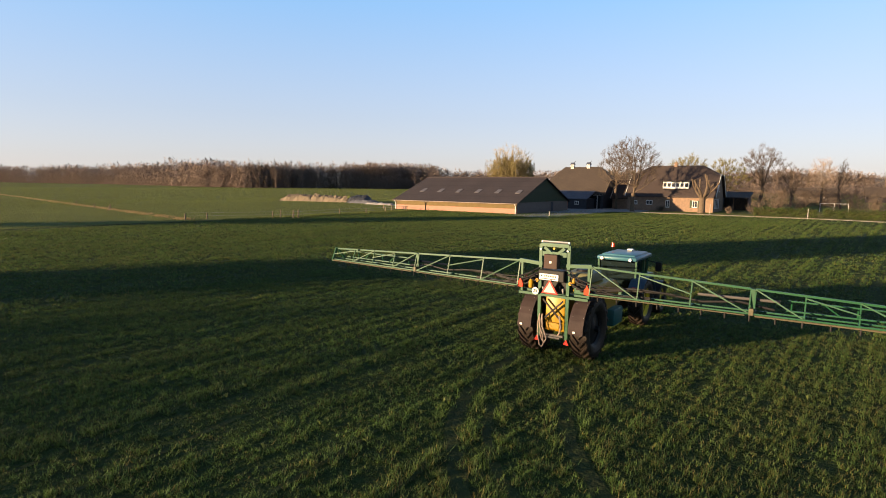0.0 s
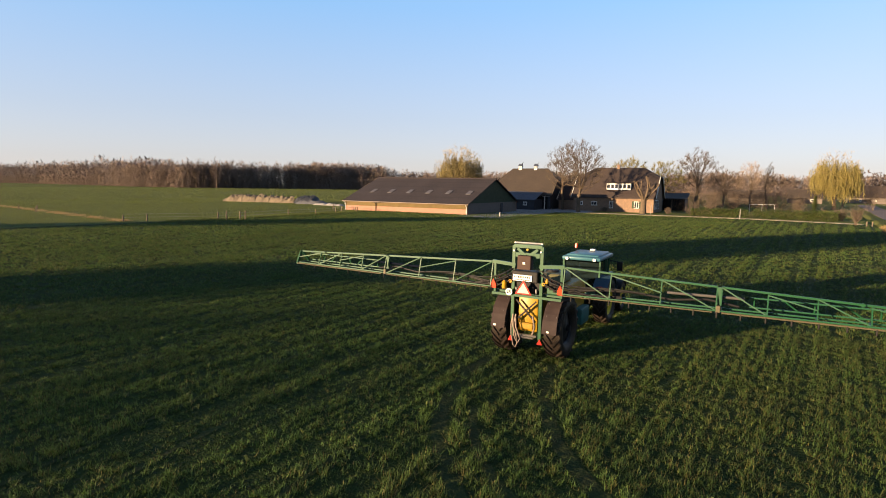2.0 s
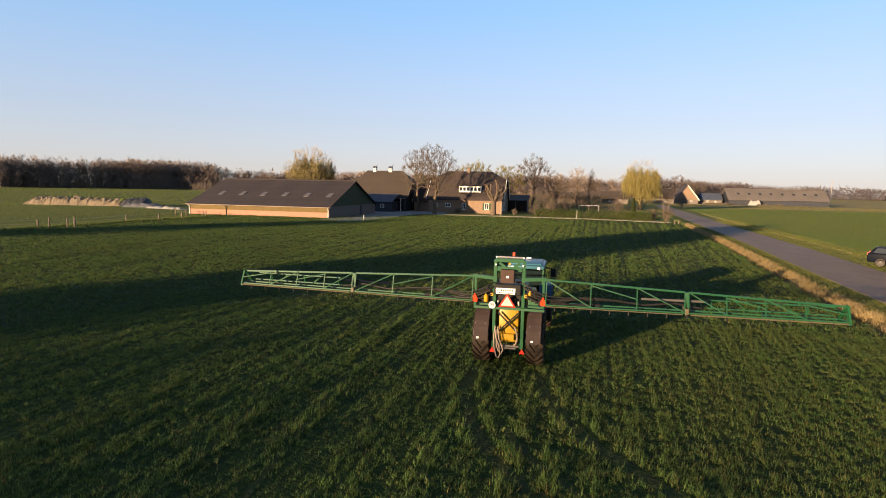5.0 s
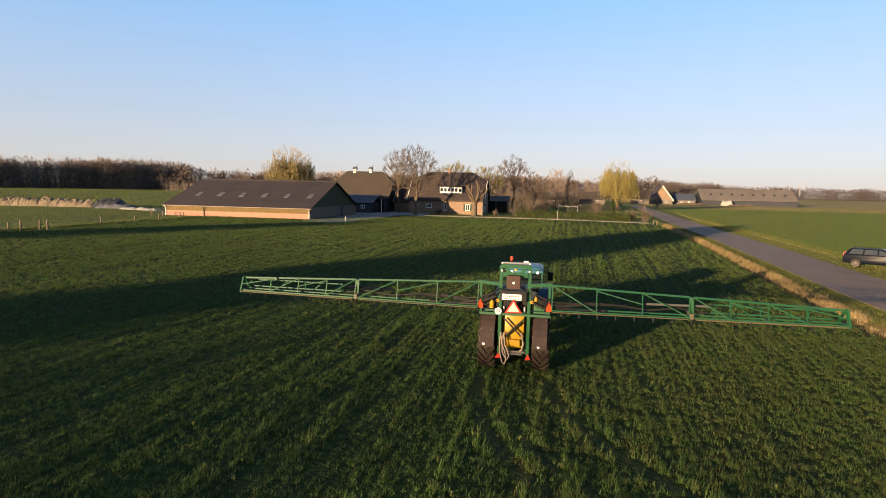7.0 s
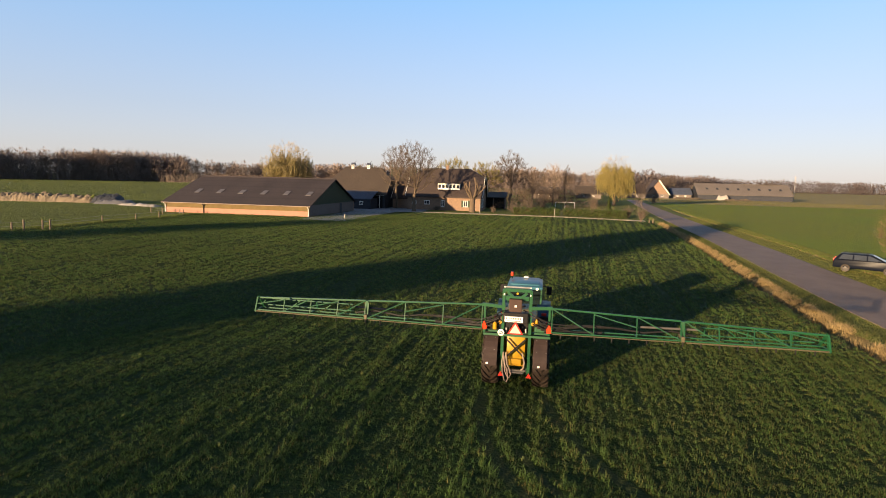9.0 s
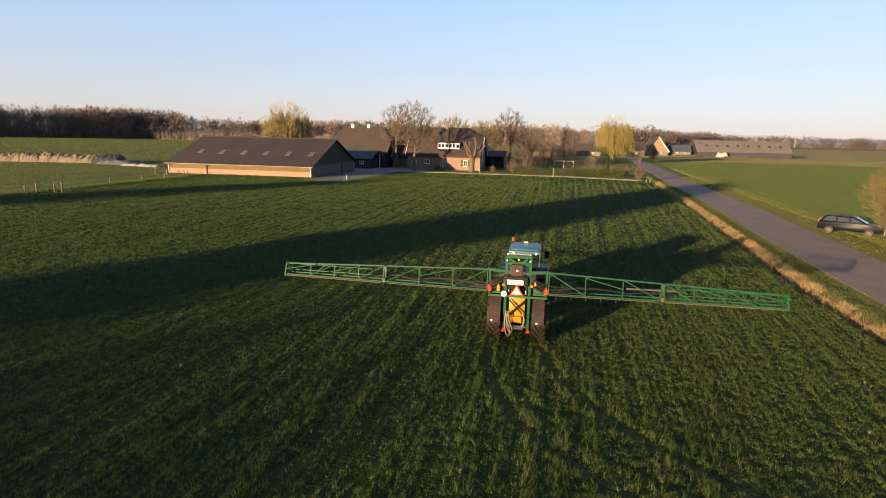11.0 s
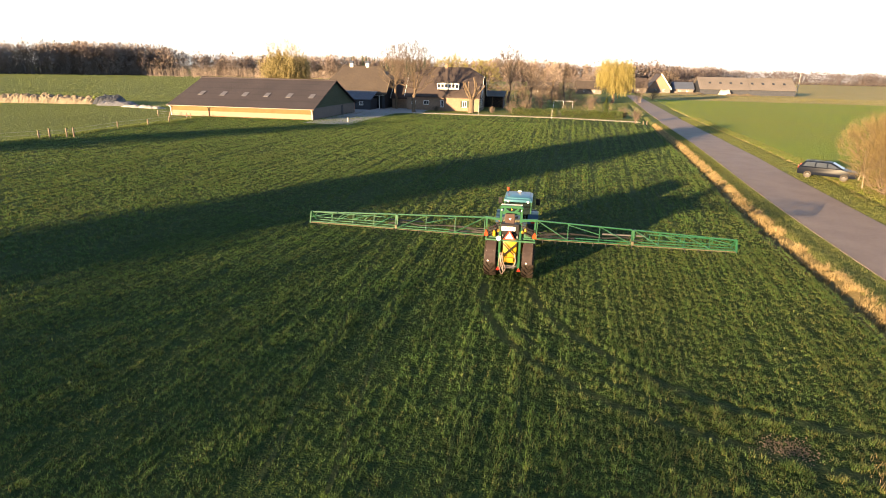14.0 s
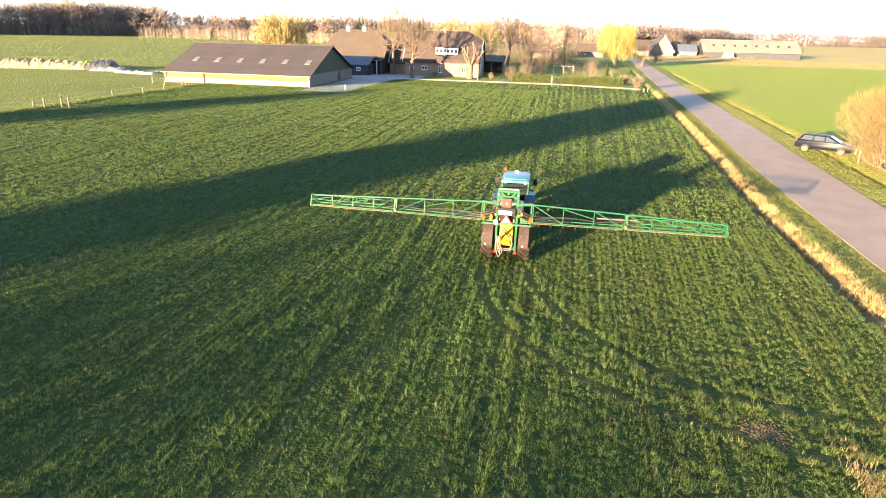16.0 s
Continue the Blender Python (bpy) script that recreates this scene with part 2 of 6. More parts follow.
M_CONCRETE = mat("concrete", (0.27, 0.25, 0.23), (0.2, 0.185, 0.17), 3, rough=0.9, bump=0.3)
M_GREEN = mat("green_enamel", (0.007, 0.054, 0.021), (0.006, 0.042, 0.017), 3, rough=0.4, fine=0.4)
M_GREEND = mat("green_worn", (0.012, 0.062, 0.027), (0.013, 0.045, 0.022), 5, rough=0.5, fine=0.4)
M_YELLOW = mat("yellow_plastic", (0.28, 0.155, 0.008), (0.2, 0.11, 0.008), 3, rough=0.42)
M_YRIM = mat("yellow_rim", (0.55, 0.4, 0.03), (0.42, 0.3, 0.03), 4, rough=0.45)
M_CREAM = mat("olive_tank_top", (0.11, 0.105, 0.05), (0.085, 0.08, 0.04), 3, rough=0.5)
M_RUBBER = mat("tyre_rubber", (0.011, 0.009, 0.008), (0.03, 0.022, 0.017), 5, spec=0.12, rough=0.45, bump=0.3, fine=0.5)
M_MUDGUARD = mat("dusty_mudguard", (0.032, 0.023, 0.022), (0.021, 0.015, 0.015), 3, spec=0.06, rough=0.6, bump=0.2)
M_BLACK = mat("black_plastic", (0.009, 0.009, 0.0095), (0.014, 0.013, 0.013), 4, rough=0.45, spec=0.1)
M_BROWN = mat("brown_box", (0.045, 0.028, 0.023), (0.034, 0.022, 0.019), 4, spec=0.08, rough=0.6)
M_ALLOY = mat("grey_alloy", (0.06, 0.056, 0.053), (0.045, 0.042, 0.04), 6, rough=0.5)
M_RINSE = mat("dark_teal_plastic", (0.012, 0.075, 0.07), (0.01, 0.06, 0.055), 4, rough=0.45)
M_STEEL = mat("dull_steel", (0.3, 0.29, 0.28), (0.2, 0.19, 0.18), 6, rough=0.45, metal=0.7)
M_RED = mat("red_reflector", (0.36, 0.022, 0.014), (0.3, 0.018, 0.012), 6, rough=0.3)
M_ORANGE = mat("orange_lens", (0.42, 0.035, 0.012), (0.35, 0.03, 0.01), 6, rough=0.25)
M_AMBER = mat("amber_lens", (0.35, 0.19, 0.02), (0.28, 0.15, 0.02), 6, rough=0.25)
M_HOSE = mat("pale_hose", (0.2, 0.155, 0.125), (0.15, 0.115, 0.095), 8, rough=0.6)
M_PIPE = mat("tan_pipe", (0.07, 0.06, 0.035), (0.05, 0.042, 0.026), 8, rough=0.55)
# the sky's reflection on a green roof, put into the base colour as teal
M_SKYTINT = mat("sky_tinted_roof", (0.03, 0.098, 0.125), (0.025, 0.078, 0.1), 2, rough=0.3)
M_CAR = mat("dark_blue_paint", (0.0045, 0.006, 0.012), (0.0035, 0.005, 0.009), 1, rough=0.3, spec=0.035)


def glass(name, tint, alpha):
    m = bpy.data.materials.new(name)
    m.use_nodes = True
    nt = m.node_tree
    b = nt.nodes["Principled BSDF"]
    b.inputs["Base Color"].default_value = (*tint, 1)
    b.inputs["Roughness"].default_value = 0.05
    tr = nt.nodes.new("ShaderNodeBsdfTransparent")
    tr.inputs[0].default_value = (0.75, 0.82, 0.8, 1)
    mx = nt.nodes.new("ShaderNodeMixShader")
    mx.inputs[0].default_value = alpha
    nt.links.new(tr.outputs[0], mx.inputs[1])
    nt.links.new(b.outputs[0], mx.inputs[2])
    nt.links.new(mx.outputs[0], nt.nodes["Material Output"].inputs[0])
    return m


M_CABGLASS = glass("cab_glass", (0.008, 0.014, 0.015), 0.82)


# ---- mesh helpers ----
def cube(bm, x0, x1, y0, y1, z0, z1, bevel=0.0):
    vs = [bm.verts.new((x, y, z)) for z in (z0, z1) for y in (y0, y1) for x in (x0, x1)]
    fs = [bm.faces.new([vs[i] for i in q]) for q in ((0, 2, 3, 1), (4, 5, 7, 6), (0, 1, 5, 4), (2, 6, 7, 3), (0, 4, 6, 2), (1, 3, 7, 5))]
    if bevel:
        es = list({e for f in fs for e in f.edges})
        bmesh.ops.bevel(bm, geom=es, offset=bevel, segments=2, affect="EDGES", profile=0.5)


def rod(bm, p, q, r0, r1=None, n=8):
    """A round bar from p to q, tapered when r1 is given, with closed ends."""
    r1 = r0 if r1 is None else r1
    p, q = Vector(p), Vector(q)
    d = (q - p).normalized()
    a = d.orthogonal().normalized()
    b = d.cross(a)
    ring = [[bm.verts.new(c + (a * math.cos(6.28319 * i / n) + b * math.sin(6.28319 * i / n)) * r) for i in range(n)] for c, r in ((p, r0), (q, r1))]
    for i in range(n):
        bm.faces.new((ring[0][i], ring[0][(i + 1) % n], ring[1][(i + 1) % n], ring[1][i]))
    bm.faces.new(ring[0][::-1])
    bm.faces.new(ring[1])


def beam(bm, p, q, w, h=None):
    """A square bar from p to q; w across, h upwards."""
    h = w if h is None else h
    p, q = Vector(p), Vector(q)
    d = (q - p).normalized()
    a = d.cross(Vector((0, 0, 1)))
    a = a.normalized() if a.length > 0.05 else Vector((1, 0, 0))
    b = a.cross(d).normalized()
    ring = [[bm.verts.new(c + a * sx * w / 2 + b * sy * h / 2) for sx, sy in ((-1, -1), (1, -1), (1, 1), (-1, 1))] for c in (p, q)]
    for i in range(4):
        bm.faces.new((ring[0][i], ring[0][(i + 1) % 4], ring[1][(i + 1) % 4], ring[1][i]))
    bm.faces.new(ring[0][::-1])
    bm.faces.new(ring[1])


def pipe(bm, pts, r, n=8):
    """A bent tube along the points."""
    pts = [Vector(p) for p in pts]
    prev = None
    for i, c in enumerate(pts):
        d = (pts[min(i + 1, len(pts) - 1)] - pts[max(i - 1, 0)]).normalized()
        a = d.cross(Vector((0.31, 0.95, 0.08))).normalized()
        b = d.cross(a)
        ring = [bm.verts.new(c + (a * math.cos(6.28319 * k / n) + b * math.sin(6.28319 * k / n)) * r) for k in range(n)]
        if prev:
            for k in range(n):
                bm.faces.new((prev[k], prev[(k + 1) % n], ring[(k + 1) % n], ring[k]))
        prev = ring


def lathe(bm, profile, c, n=40, axis="x"):
    """Turns a closed or open outline of (along the axis, radius) about the axis through c."""
    rings = []
    for a, r in profile:
        ring = []
        for i in range(n):
            t = 6.28319 * i / n
            ring.append(bm.verts.new((c[0] + a, c[1] + r * math.cos(t), c[2] + r * math.sin(t)) if axis == "x" else (c[0] + r * math.cos(t), c[1] + r * math.sin(t), c[2] + a)))
        rings.append(ring)
    for u, v in zip(rings, rings[1:]):
        for i in range(n):
            bm.faces.new((u[i], u[(i + 1) % n], v[(i + 1) % n], v[i]))
    return rings


def prism(bm, outline, x0, x1):
    """An outline in (y, z) drawn out along x."""
    u = [bm.verts.new((x0, y, z)) for y, z in outline]
    v = [bm.verts.new((x1, y, z)) for y, z in outline]
    n = len(outline)
    for i in range(n):
        bm.faces.new((u[i], u[(i + 1) % n], v[(i + 1) % n], v[i]))
    bm.faces.new(u[::-1])
    bm.faces.new(v)


def part(name, bm, material, parent=None, label="", smooth=False, turn=None):
    """Links a bmesh as one mesh object, under parent where given."""
    bmesh.ops.recalc_face_normals(bm, faces=bm.faces)
    me = bpy.data.meshes.new(name)
    bm.to_mesh(me)
    bm.free()
    me.materials.append(material)
    if smooth:
        for p in me.polygons:
            p.use_smooth = True
        me.set_sharp_from_angle(angle=radians(38))
    ob = new(name, me)
    if parent:
        ob.parent = parent
    if turn is not None:
        ob.matrix_basis = turn
    if label:
        ob["label"] = label
    return ob


def soup(name, verts, faces, material, parent=None, label=""):
    me = bpy.data.meshes.new(name)
    me.from_pydata(verts, [], faces)
    me.materials.append(material)
    ob = new(name, me)
    if parent:
        ob.parent = parent
    if label:
        ob["label"] = label
    return ob


def thing(name, label, category, at=(0, 0, 0), turn=0.0, group="", kind=""):
    ob = new(name)
    ob.matrix_basis = pose(*at, 0, 0, turn)
    return tagged(ob, label, category, group, kind)


B = bmesh.new

# ---- the ground: one sheet, following the road's bend ----
ROAD_Y = [-400, -30, 1.6, 12, 36.5, 55, 83, 122, 196, 400, 3000]
ROAD_X = [-8, 17.3, 19.0, 19.5, 22.4, 24.4, 26.9, 30.9, 38.9, 62, 370]
HALF = 2.55


def road_x(y):
    """The road's middle, with the corners of the line softened."""
    return sum(float(np.interp(y + k, ROAD_Y, ROAD_X)) for k in (-9, -5, 0, 5, 9)) / 5


def lie(a):
    """The ground's height at a metres right of the road's middle."""
    h = 0.0
    h -= 0.42 * math.exp(-(((a + 5.15) / 0.42) ** 2))
    h += 0.10 * math.exp(-(((a + 4.1) / 0.6) ** 2))
    h -= 0.22 * math.exp(-(((a - 5.6) / 0.5) ** 2))
    return h


def ground():
    off = [-3000, -1500, -800, -500, -350, -250, -180, -130, -100, -80, -60, -45, -34, -26, -20, -15, -11, -8.5, -7, -6.3, -5.9, -5.6, -5.35, -5.15, -4.95, -4.7, -4.4, -4.1, -3.8, -3.4, -3.0, -2.7, -2.3, 0, 2.3, 2.8, 3.4, 4, 4.6, 5, 5.3, 5.6, 5.9, 6.3, 7, 9, 12, 16, 22, 30, 45, 65, 100, 150, 220, 350, 600, 1200, 3000]
    ys = [-500, -200, -100, -60] + [y * 2.0 for y in range(-20, 62)] + [128, 136, 146, 158, 172, 190, 215, 240, 270, 310, 360, 430, 520, 650, 850, 1200, 1800, 3000]
    verts, faces, kinds = [], [], []
    for y in ys:
        c = road_x(y)
        fade = 1.0 if -60 <= y <= 150 else 0.0
        for a in off:
            verts.append((c + a, y, lie(a) * fade))
    w = len(off)
    for j in range(len(ys) - 1):
        for i in range(w - 1):
            faces.append((j * w + i, j * w + i + 1, (j + 1) * w + i + 1, (j + 1) * w + i))
            a, y = (off[i] + off[i + 1]) / 2, (ys[j] + ys[j + 1]) / 2
            x = road_x(y) + a
            k = 1
            if -5.3 < a < -4.3 and -60 < y < 86:
                k = 3
            elif abs(a) < 6:
                k = 2
            elif a > 6:
                k = 4 if y < 215 and a < 150 else 5
            elif y < 94 and x > -56:
                k = 0
            kinds.append(k)
    me = bpy.data.meshes.new("ground")
    me.from_pydata(verts, [], faces)
    for m in (M_CROP, M_PASTURE, M_VERGE, M_DRYBANK, M_YOUNG, M_DRYFIELD):
        me.materials.append(m)
    me.polygons.foreach_set("material_index", kinds)
    me.polygons.foreach_set("use_smooth", [True] * len(kinds))
    return tagged(new("ground", me), "flat green farmland with a dry ditch bank", "ground", kind="structure")


ground()


def strip(name, left, right, z, material, label, category):
    """A paved strip between two lines of (x, y), 6 cm thick."""
    bm = B()
    top = [[bm.verts.new((x, y, z)) for x, y in line] for line in (left, right)]
    low = [[bm.verts.new((x, y, z - 0.06)) for x, y in line] for line in (left, right)]
    n = len(left)
    for i in range(n - 1):
        bm.faces.new((top[0][i], top[1][i], top[1][i + 1], top[0][i + 1]))
        bm.faces.new((low[0][i], top[0][i], top[0][i + 1], low[0][i + 1]))
        bm.faces.new((top[1][i], low[1][i], low[1][i + 1], top[1][i + 1]))
    return tagged(part(name, bm, material), label, category, kind="structure")


ys = [-60 + 4 * i for i in range(80)]
strip("road", [(road_x(y) - HALF + 0.06 * math.sin(y * 1.7), y) for y in ys], [(road_x(y) + HALF + 0.06 * math.sin(y * 1.3 + 1), y) for y in ys], 0.05, M_ASPHALT, "narrow grey asphalt country road with worn edges", "road")
xs = [-30 + 3 * i for i in range(18)]
strip("lane", [(x, float(np.interp(x, [-30, -10, 5, 21], [97.0, 97.0, 96.6, 92.4]))) for x in xs], [(x, float(np.interp(x, [-30, -10, 5, 21], [94.4, 94.6, 94.2, 89.6]))) for x in xs], 0.03, M_SAND, "pale sandy farm lane between field and hedge", "lane")
strip("yard", [(-29.5, 64), (-29.3, 76), (-28.6, 92), (-24, 97.4), (-24, 104.6), (-31, 112)], [(-37.3, 64), (-37.3, 76), (-37.3, 92), (-42, 98), (-45, 99.5), (-45, 112)], 0.035, M_YARD, "grey paved farmyard", "yard")


# ---- buildings ----
def window(parent, x, y, z, w, h, panes=2, facing=(0, -1)):
    """A white-framed window set in a wall that faces -y (or +x): frame, dark panes and a sill."""
    fr = B()
    if facing[0] == 0:
        cube(fr, x - w / 2, x + w / 2, y - 0.08, y, z, z + h)
        ob = part("window", fr, M_WHITE, parent, "white painted window frame")
        pw = (w - 0.1) / panes
        for i in range(panes):
            bm = B()
            cube(bm, x - w / 2 + 0.05 + i * pw + 0.04, x - w / 2 + 0.05 + (i + 1) * pw - 0.04, y - 0.1, y - 0.082, z + 0.1, z + h - 0.1)
            part("pane", bm, M_WINDOW, ob)
        bm = B()
        cube(bm, x - w / 2 - 0.06, x + w / 2 + 0.06, y - 0.16, y - 0.083, z - 0.07, z - 0.003)
        part("sill", bm, M_CONCRETE, ob)
    else:
        cube(fr, x, x + 0.08, y - w / 2, y + w / 2, z, z + h)
        ob = part("window", fr, M_WHITE, parent, "white painted window frame")
        pw = (w - 0.1) / panes
        for i in range(panes):
            bm = B()
            cube(bm, x + 0.083, x + 0.1, y - w / 2 + 0.05 + i * pw + 0.04, y - w / 2 + 0.05 + (i + 1) * pw - 0.04, z + 0.1, z + h - 0.1)
            part("pane", bm, M_WINDOW, ob)
    return ob


def slab(bm, corners, t=0.16):
    """A sloping roof plane, t thick, from its outline (counter-clockwise from above)."""
    u = [bm.verts.new(c) for c in corners]
    v = [bm.verts.new((c[0], c[1], c[2] - t)) for c in corners]
    n = len(u)
    bm.faces.new(u)
    bm.faces.new(v[::-1])
    for i in range(n):
        bm.faces.new((u[i], v[i], v[(i + 1) % n], u[(i + 1) % n]))


def cattle_barn():
    x0, x1, y0, y1, eave, ridge = -65.2, -37.8, 70.0, 93.0, 1.95, 6.5
    ym = (y0 + y1) / 2
    barn = thing("cattle_barn", "long low cattle barn with dark corrugated roof and brick base", "barn")
    bm = B()
    cube(bm, x0, x1, y0, y0 + 0.25, 0, 0.9)
    part("front_wall", bm, M_BRICK, barn, "salmon brick base wall")
    bm = B()
    cube(bm, x0, x1, y0 + 0.06, y0 + 0.2, 0.903, eave)
    part("windbreak", bm, M_BOARD, barn, "ochre windbreak boarding")
    bm = B()
    cube(bm, x0, x1, y1 - 0.25, y1, 0, eave)
    part("back_wall", bm, M_BRICK, barn)
    for x in (x0, x1 - 0.25):
        # end brick is greyed and darkened: the shade of this side is in its colour
        bm = B()
        cube(bm, x, x + 0.25, y0 + 0.253, y1 - 0.253, 0, eave)
        part("end_wall", bm, M_ENDWALL, barn, "grey-brown brick end wall, darkened for shade in its colour")
        bm = B()
        prism(bm, [(y0 + 0.1, eave + 0.003), (y1 - 0.1, eave + 0.003), (ym, ridge - 0.15)], x + 0.03, x + 0.22)
        part("gable", bm, M_GREENBOARD, barn, "dark green boarded gable")
    roof = B()
    slope = (ridge - eave) / (ym - y0)
    slab(roof, [(x0 - 0.4, y0 - 0.5, eave - 0.5 * slope + 0.1), (x1 + 0.4, y0 - 0.5, eave - 0.5 * slope + 0.1), (x1 + 0.4, ym, ridge), (x0 - 0.4, ym, ridge)], 0.12)
    slab(roof, [(x1 + 0.4, y1 + 0.5, eave - 0.5 * slope + 0.1), (x0 - 0.4, y1 + 0.5, eave - 0.5 * slope + 0.1), (x0 - 0.4, ym + 0.01, ridge), (x1 + 0.4, ym + 0.01, ridge)], 0.12)
    rf = part("roof", roof, M_SHEETS, barn, "dark purple-brown corrugated roof")
    bm = B()
    rod(bm, (x0 - 0.4, ym, ridge + 0.03), (x1 + 0.4, ym, ridge + 0.03), 0.16, n=10)
    part("ridge_cap", bm, M_SHEETS, rf)
    for k in range(6):
        x = x0 + 3.3 + k * 4.35
        ya, yb = y0 + 3.7, y0 + 5.3
        za, zb = eave + 3.7 * slope + 0.14, eave + 5.3 * slope + 0.14
        bm = B()
        slab(bm, [(x, ya, za), (x + 0.95, ya, za), (x + 0.95, yb, zb), (x, yb, zb)], 0.05)
        part("skylight", bm, M_SKYLIGHT, rf, "pale translucent roof light")
    bm = B()
    zg = eave - 0.5 * slope + 0.05
    cube(bm, x0 - 0.4, x1 + 0.4, y0 - 0.62, y0 - 0.5, zg - 0.1, zg + 0.01, 0.02)
    part("gutter", bm, M_HOSE, barn, "pale gutter along the eave")
    for x, m in ((x0 + 7.6, M_BLACK), (x0 + 0.1, M_WHITE), (x1 - 0.15, M_WHITE)):
        bm = B()
        rod(bm, (x, y0 - 0.55, zg - 0.1), (x, y0 - 0.1, zg - 0.4), 0.07)
        rod(bm, (x, y0 - 0.1, zg - 0.38), (x, y0 - 0.1, 0.0), 0.07)
        part("downpipe", bm, m, barn)
    bm = B()
    cube(bm, x0 + 6.9, x0 + 8.4, y0 - 0.5, y0 - 0.05, 1.62, 1.72)
    part("pipe_bracket", bm, M_BLACK, barn)
    bm = B()
    cube(bm, x1, x1 + 0.05, y0 + 14.5, y0 + 15.6, 0, 1.85)
    part("door", bm, M_DARKBOARD, barn, "dark end door")


cattle_barn()


def old_barn():
    """The big tiled barn with two ridge cupolas and the low shed before it."""
    x0, x1, y0, y1, eave, ridge = -51.0, -34.6, 105.5, 119.0, 3.6, 9.6
    ym = (y0 + y1) / 2
    ra, rb = -46.6, -37.6
    barn = thing("old_barn", "large old barn with hipped brown tiled roof", "barn")
    bm = B()
    cube(bm, x0, x1, y0, y1, 0, eave)
    part("wall", bm, M_DARKBOARD, barn, "dark boarded walls")
    bm = B()
    e, z = 0.5, eave - 0.35
    half = 6.6
    A, Bq, C, D = (x0 - e, y0 - e, z), (x1 + e, y0 - e, z), (x1 + e, y1 + e, z), (x0 - e, y1 + e, z)
    R, S = (ra, ym, ridge), (rb, ym, ridge)
    k = (half - z) / (ridge - z)
    p1 = (x1 + e, y0 - e + (ym - y0 + e) * k, half)
    p2 = (x1 + e, y1 + e - (y1 + e - ym) * k, half)
    for face in ((A, Bq, p1, S, R), (C, D, R, S, p2), (D, A, R), (p1, p2, S)):
        slab(bm, face, 0.18)
    roof = part("roof", bm, M_TILES, barn, "weathered brown roof tiles with lichen")
    bm = B()
    prism(bm, [(y0 + 0.1, eave + 0.003), (y1 - 0.1, eave + 0.003), (ym + 3.1, half - 0.25), (ym - 3.1, half - 0.25)], x1 - 0.25, x1 - 0.02)
    part("gable", bm, M_DARKBOARD, barn)
    bm = B()
    beam(bm, (x1 + e + 0.06, y0 - e, z + 0.05), (x1 + e + 0.06, p1[1], half + 0.05), 0.06, 0.14)
    part("bargeboard", bm, M_POST, barn, "weathered bargeboard")
    for x in (-44.6, -40.6):
        bm = B()
        cube(bm, x - 0.36, x + 0.36, ym - 0.4, ym + 0.4, ridge - 0.5, ridge + 0.55)
        cup = part("cupola", bm, M_WHITE, barn, "white ventilation cupola")
        bm = B()
        for i in range(3):
            cube(bm, x - 0.3, x + 0.3, ym - 0.45, ym - 0.403, ridge - 0.14 + i * 0.24, ridge - 0.02 + i * 0.24)
        part("louvre", bm, M_WINDOW, cup)
        bm = B()
        prism(bm, [(ym - 0.55, ridge + 0.553), (ym + 0.55, ridge + 0.553), (ym, ridge + 1.1)], x - 0.48, x + 0.48)
        part("cap", bm, M_SLATE, cup)
        bm = B()
        rod(bm, (x + 0.3, ym, ridge + 1.1), (x + 0.7, ym, ridge + 1.45), 0.05)
        part("finial", bm, M_BLACK, cup)
    bm = B()
    cube(bm, x1 - 3.2, x1 - 0.1, y0 - 0.1, y0 - 0.003, 3.0, 3.25)
    part("lintel", bm, M_WHITE, barn, "white beam over the barn door")
    # black slab stands in for the shade inside the open doorway
    bm = B()
    cube(bm, x1 - 2.9, x1 - 0.5, y0 - 0.06, y0 - 0.004, 0, 2.95)
    part("door", bm, M_BLACK, barn, "barn doorway, its inner shade put in as a black slab")
    bm = B()
    cube(bm, x1 - 1.3, x1 - 1.15, y0 - 0.16, y0 - 0.064, 0, 3.0)
    part("door_post", bm, M_WHITE, barn)

    shed = thing("lean_to_shed", "low dark shed with blue-grey roof and white windows", "shed")
    sx0, sx1, sy0 = -46.5, -36.4, 100.2
    bm = B()
    cube(bm, sx0, sx1, sy0, y0 - 0.06, 0, 2.3)
    part("wall", bm, M_DARKBOARD, shed)
    bm = B()
    slab(bm, [(sx0 - 0.3, sy0 - 0.5, 2.3), (sx1 + 0.3, sy0 - 0.5, 2.3), (sx1 + 0.3, y0 - 0.56, 4.0), (sx0 - 0.3, y0 - 0.56, 4.0)], 0.14)
    part("roof", bm, M_SLATE, shed, "blue-grey roof")
    for x in (-41.2, -38.6):
        window(shed, x, sy0, 1.0, 0.9, 0.75)


old_barn()


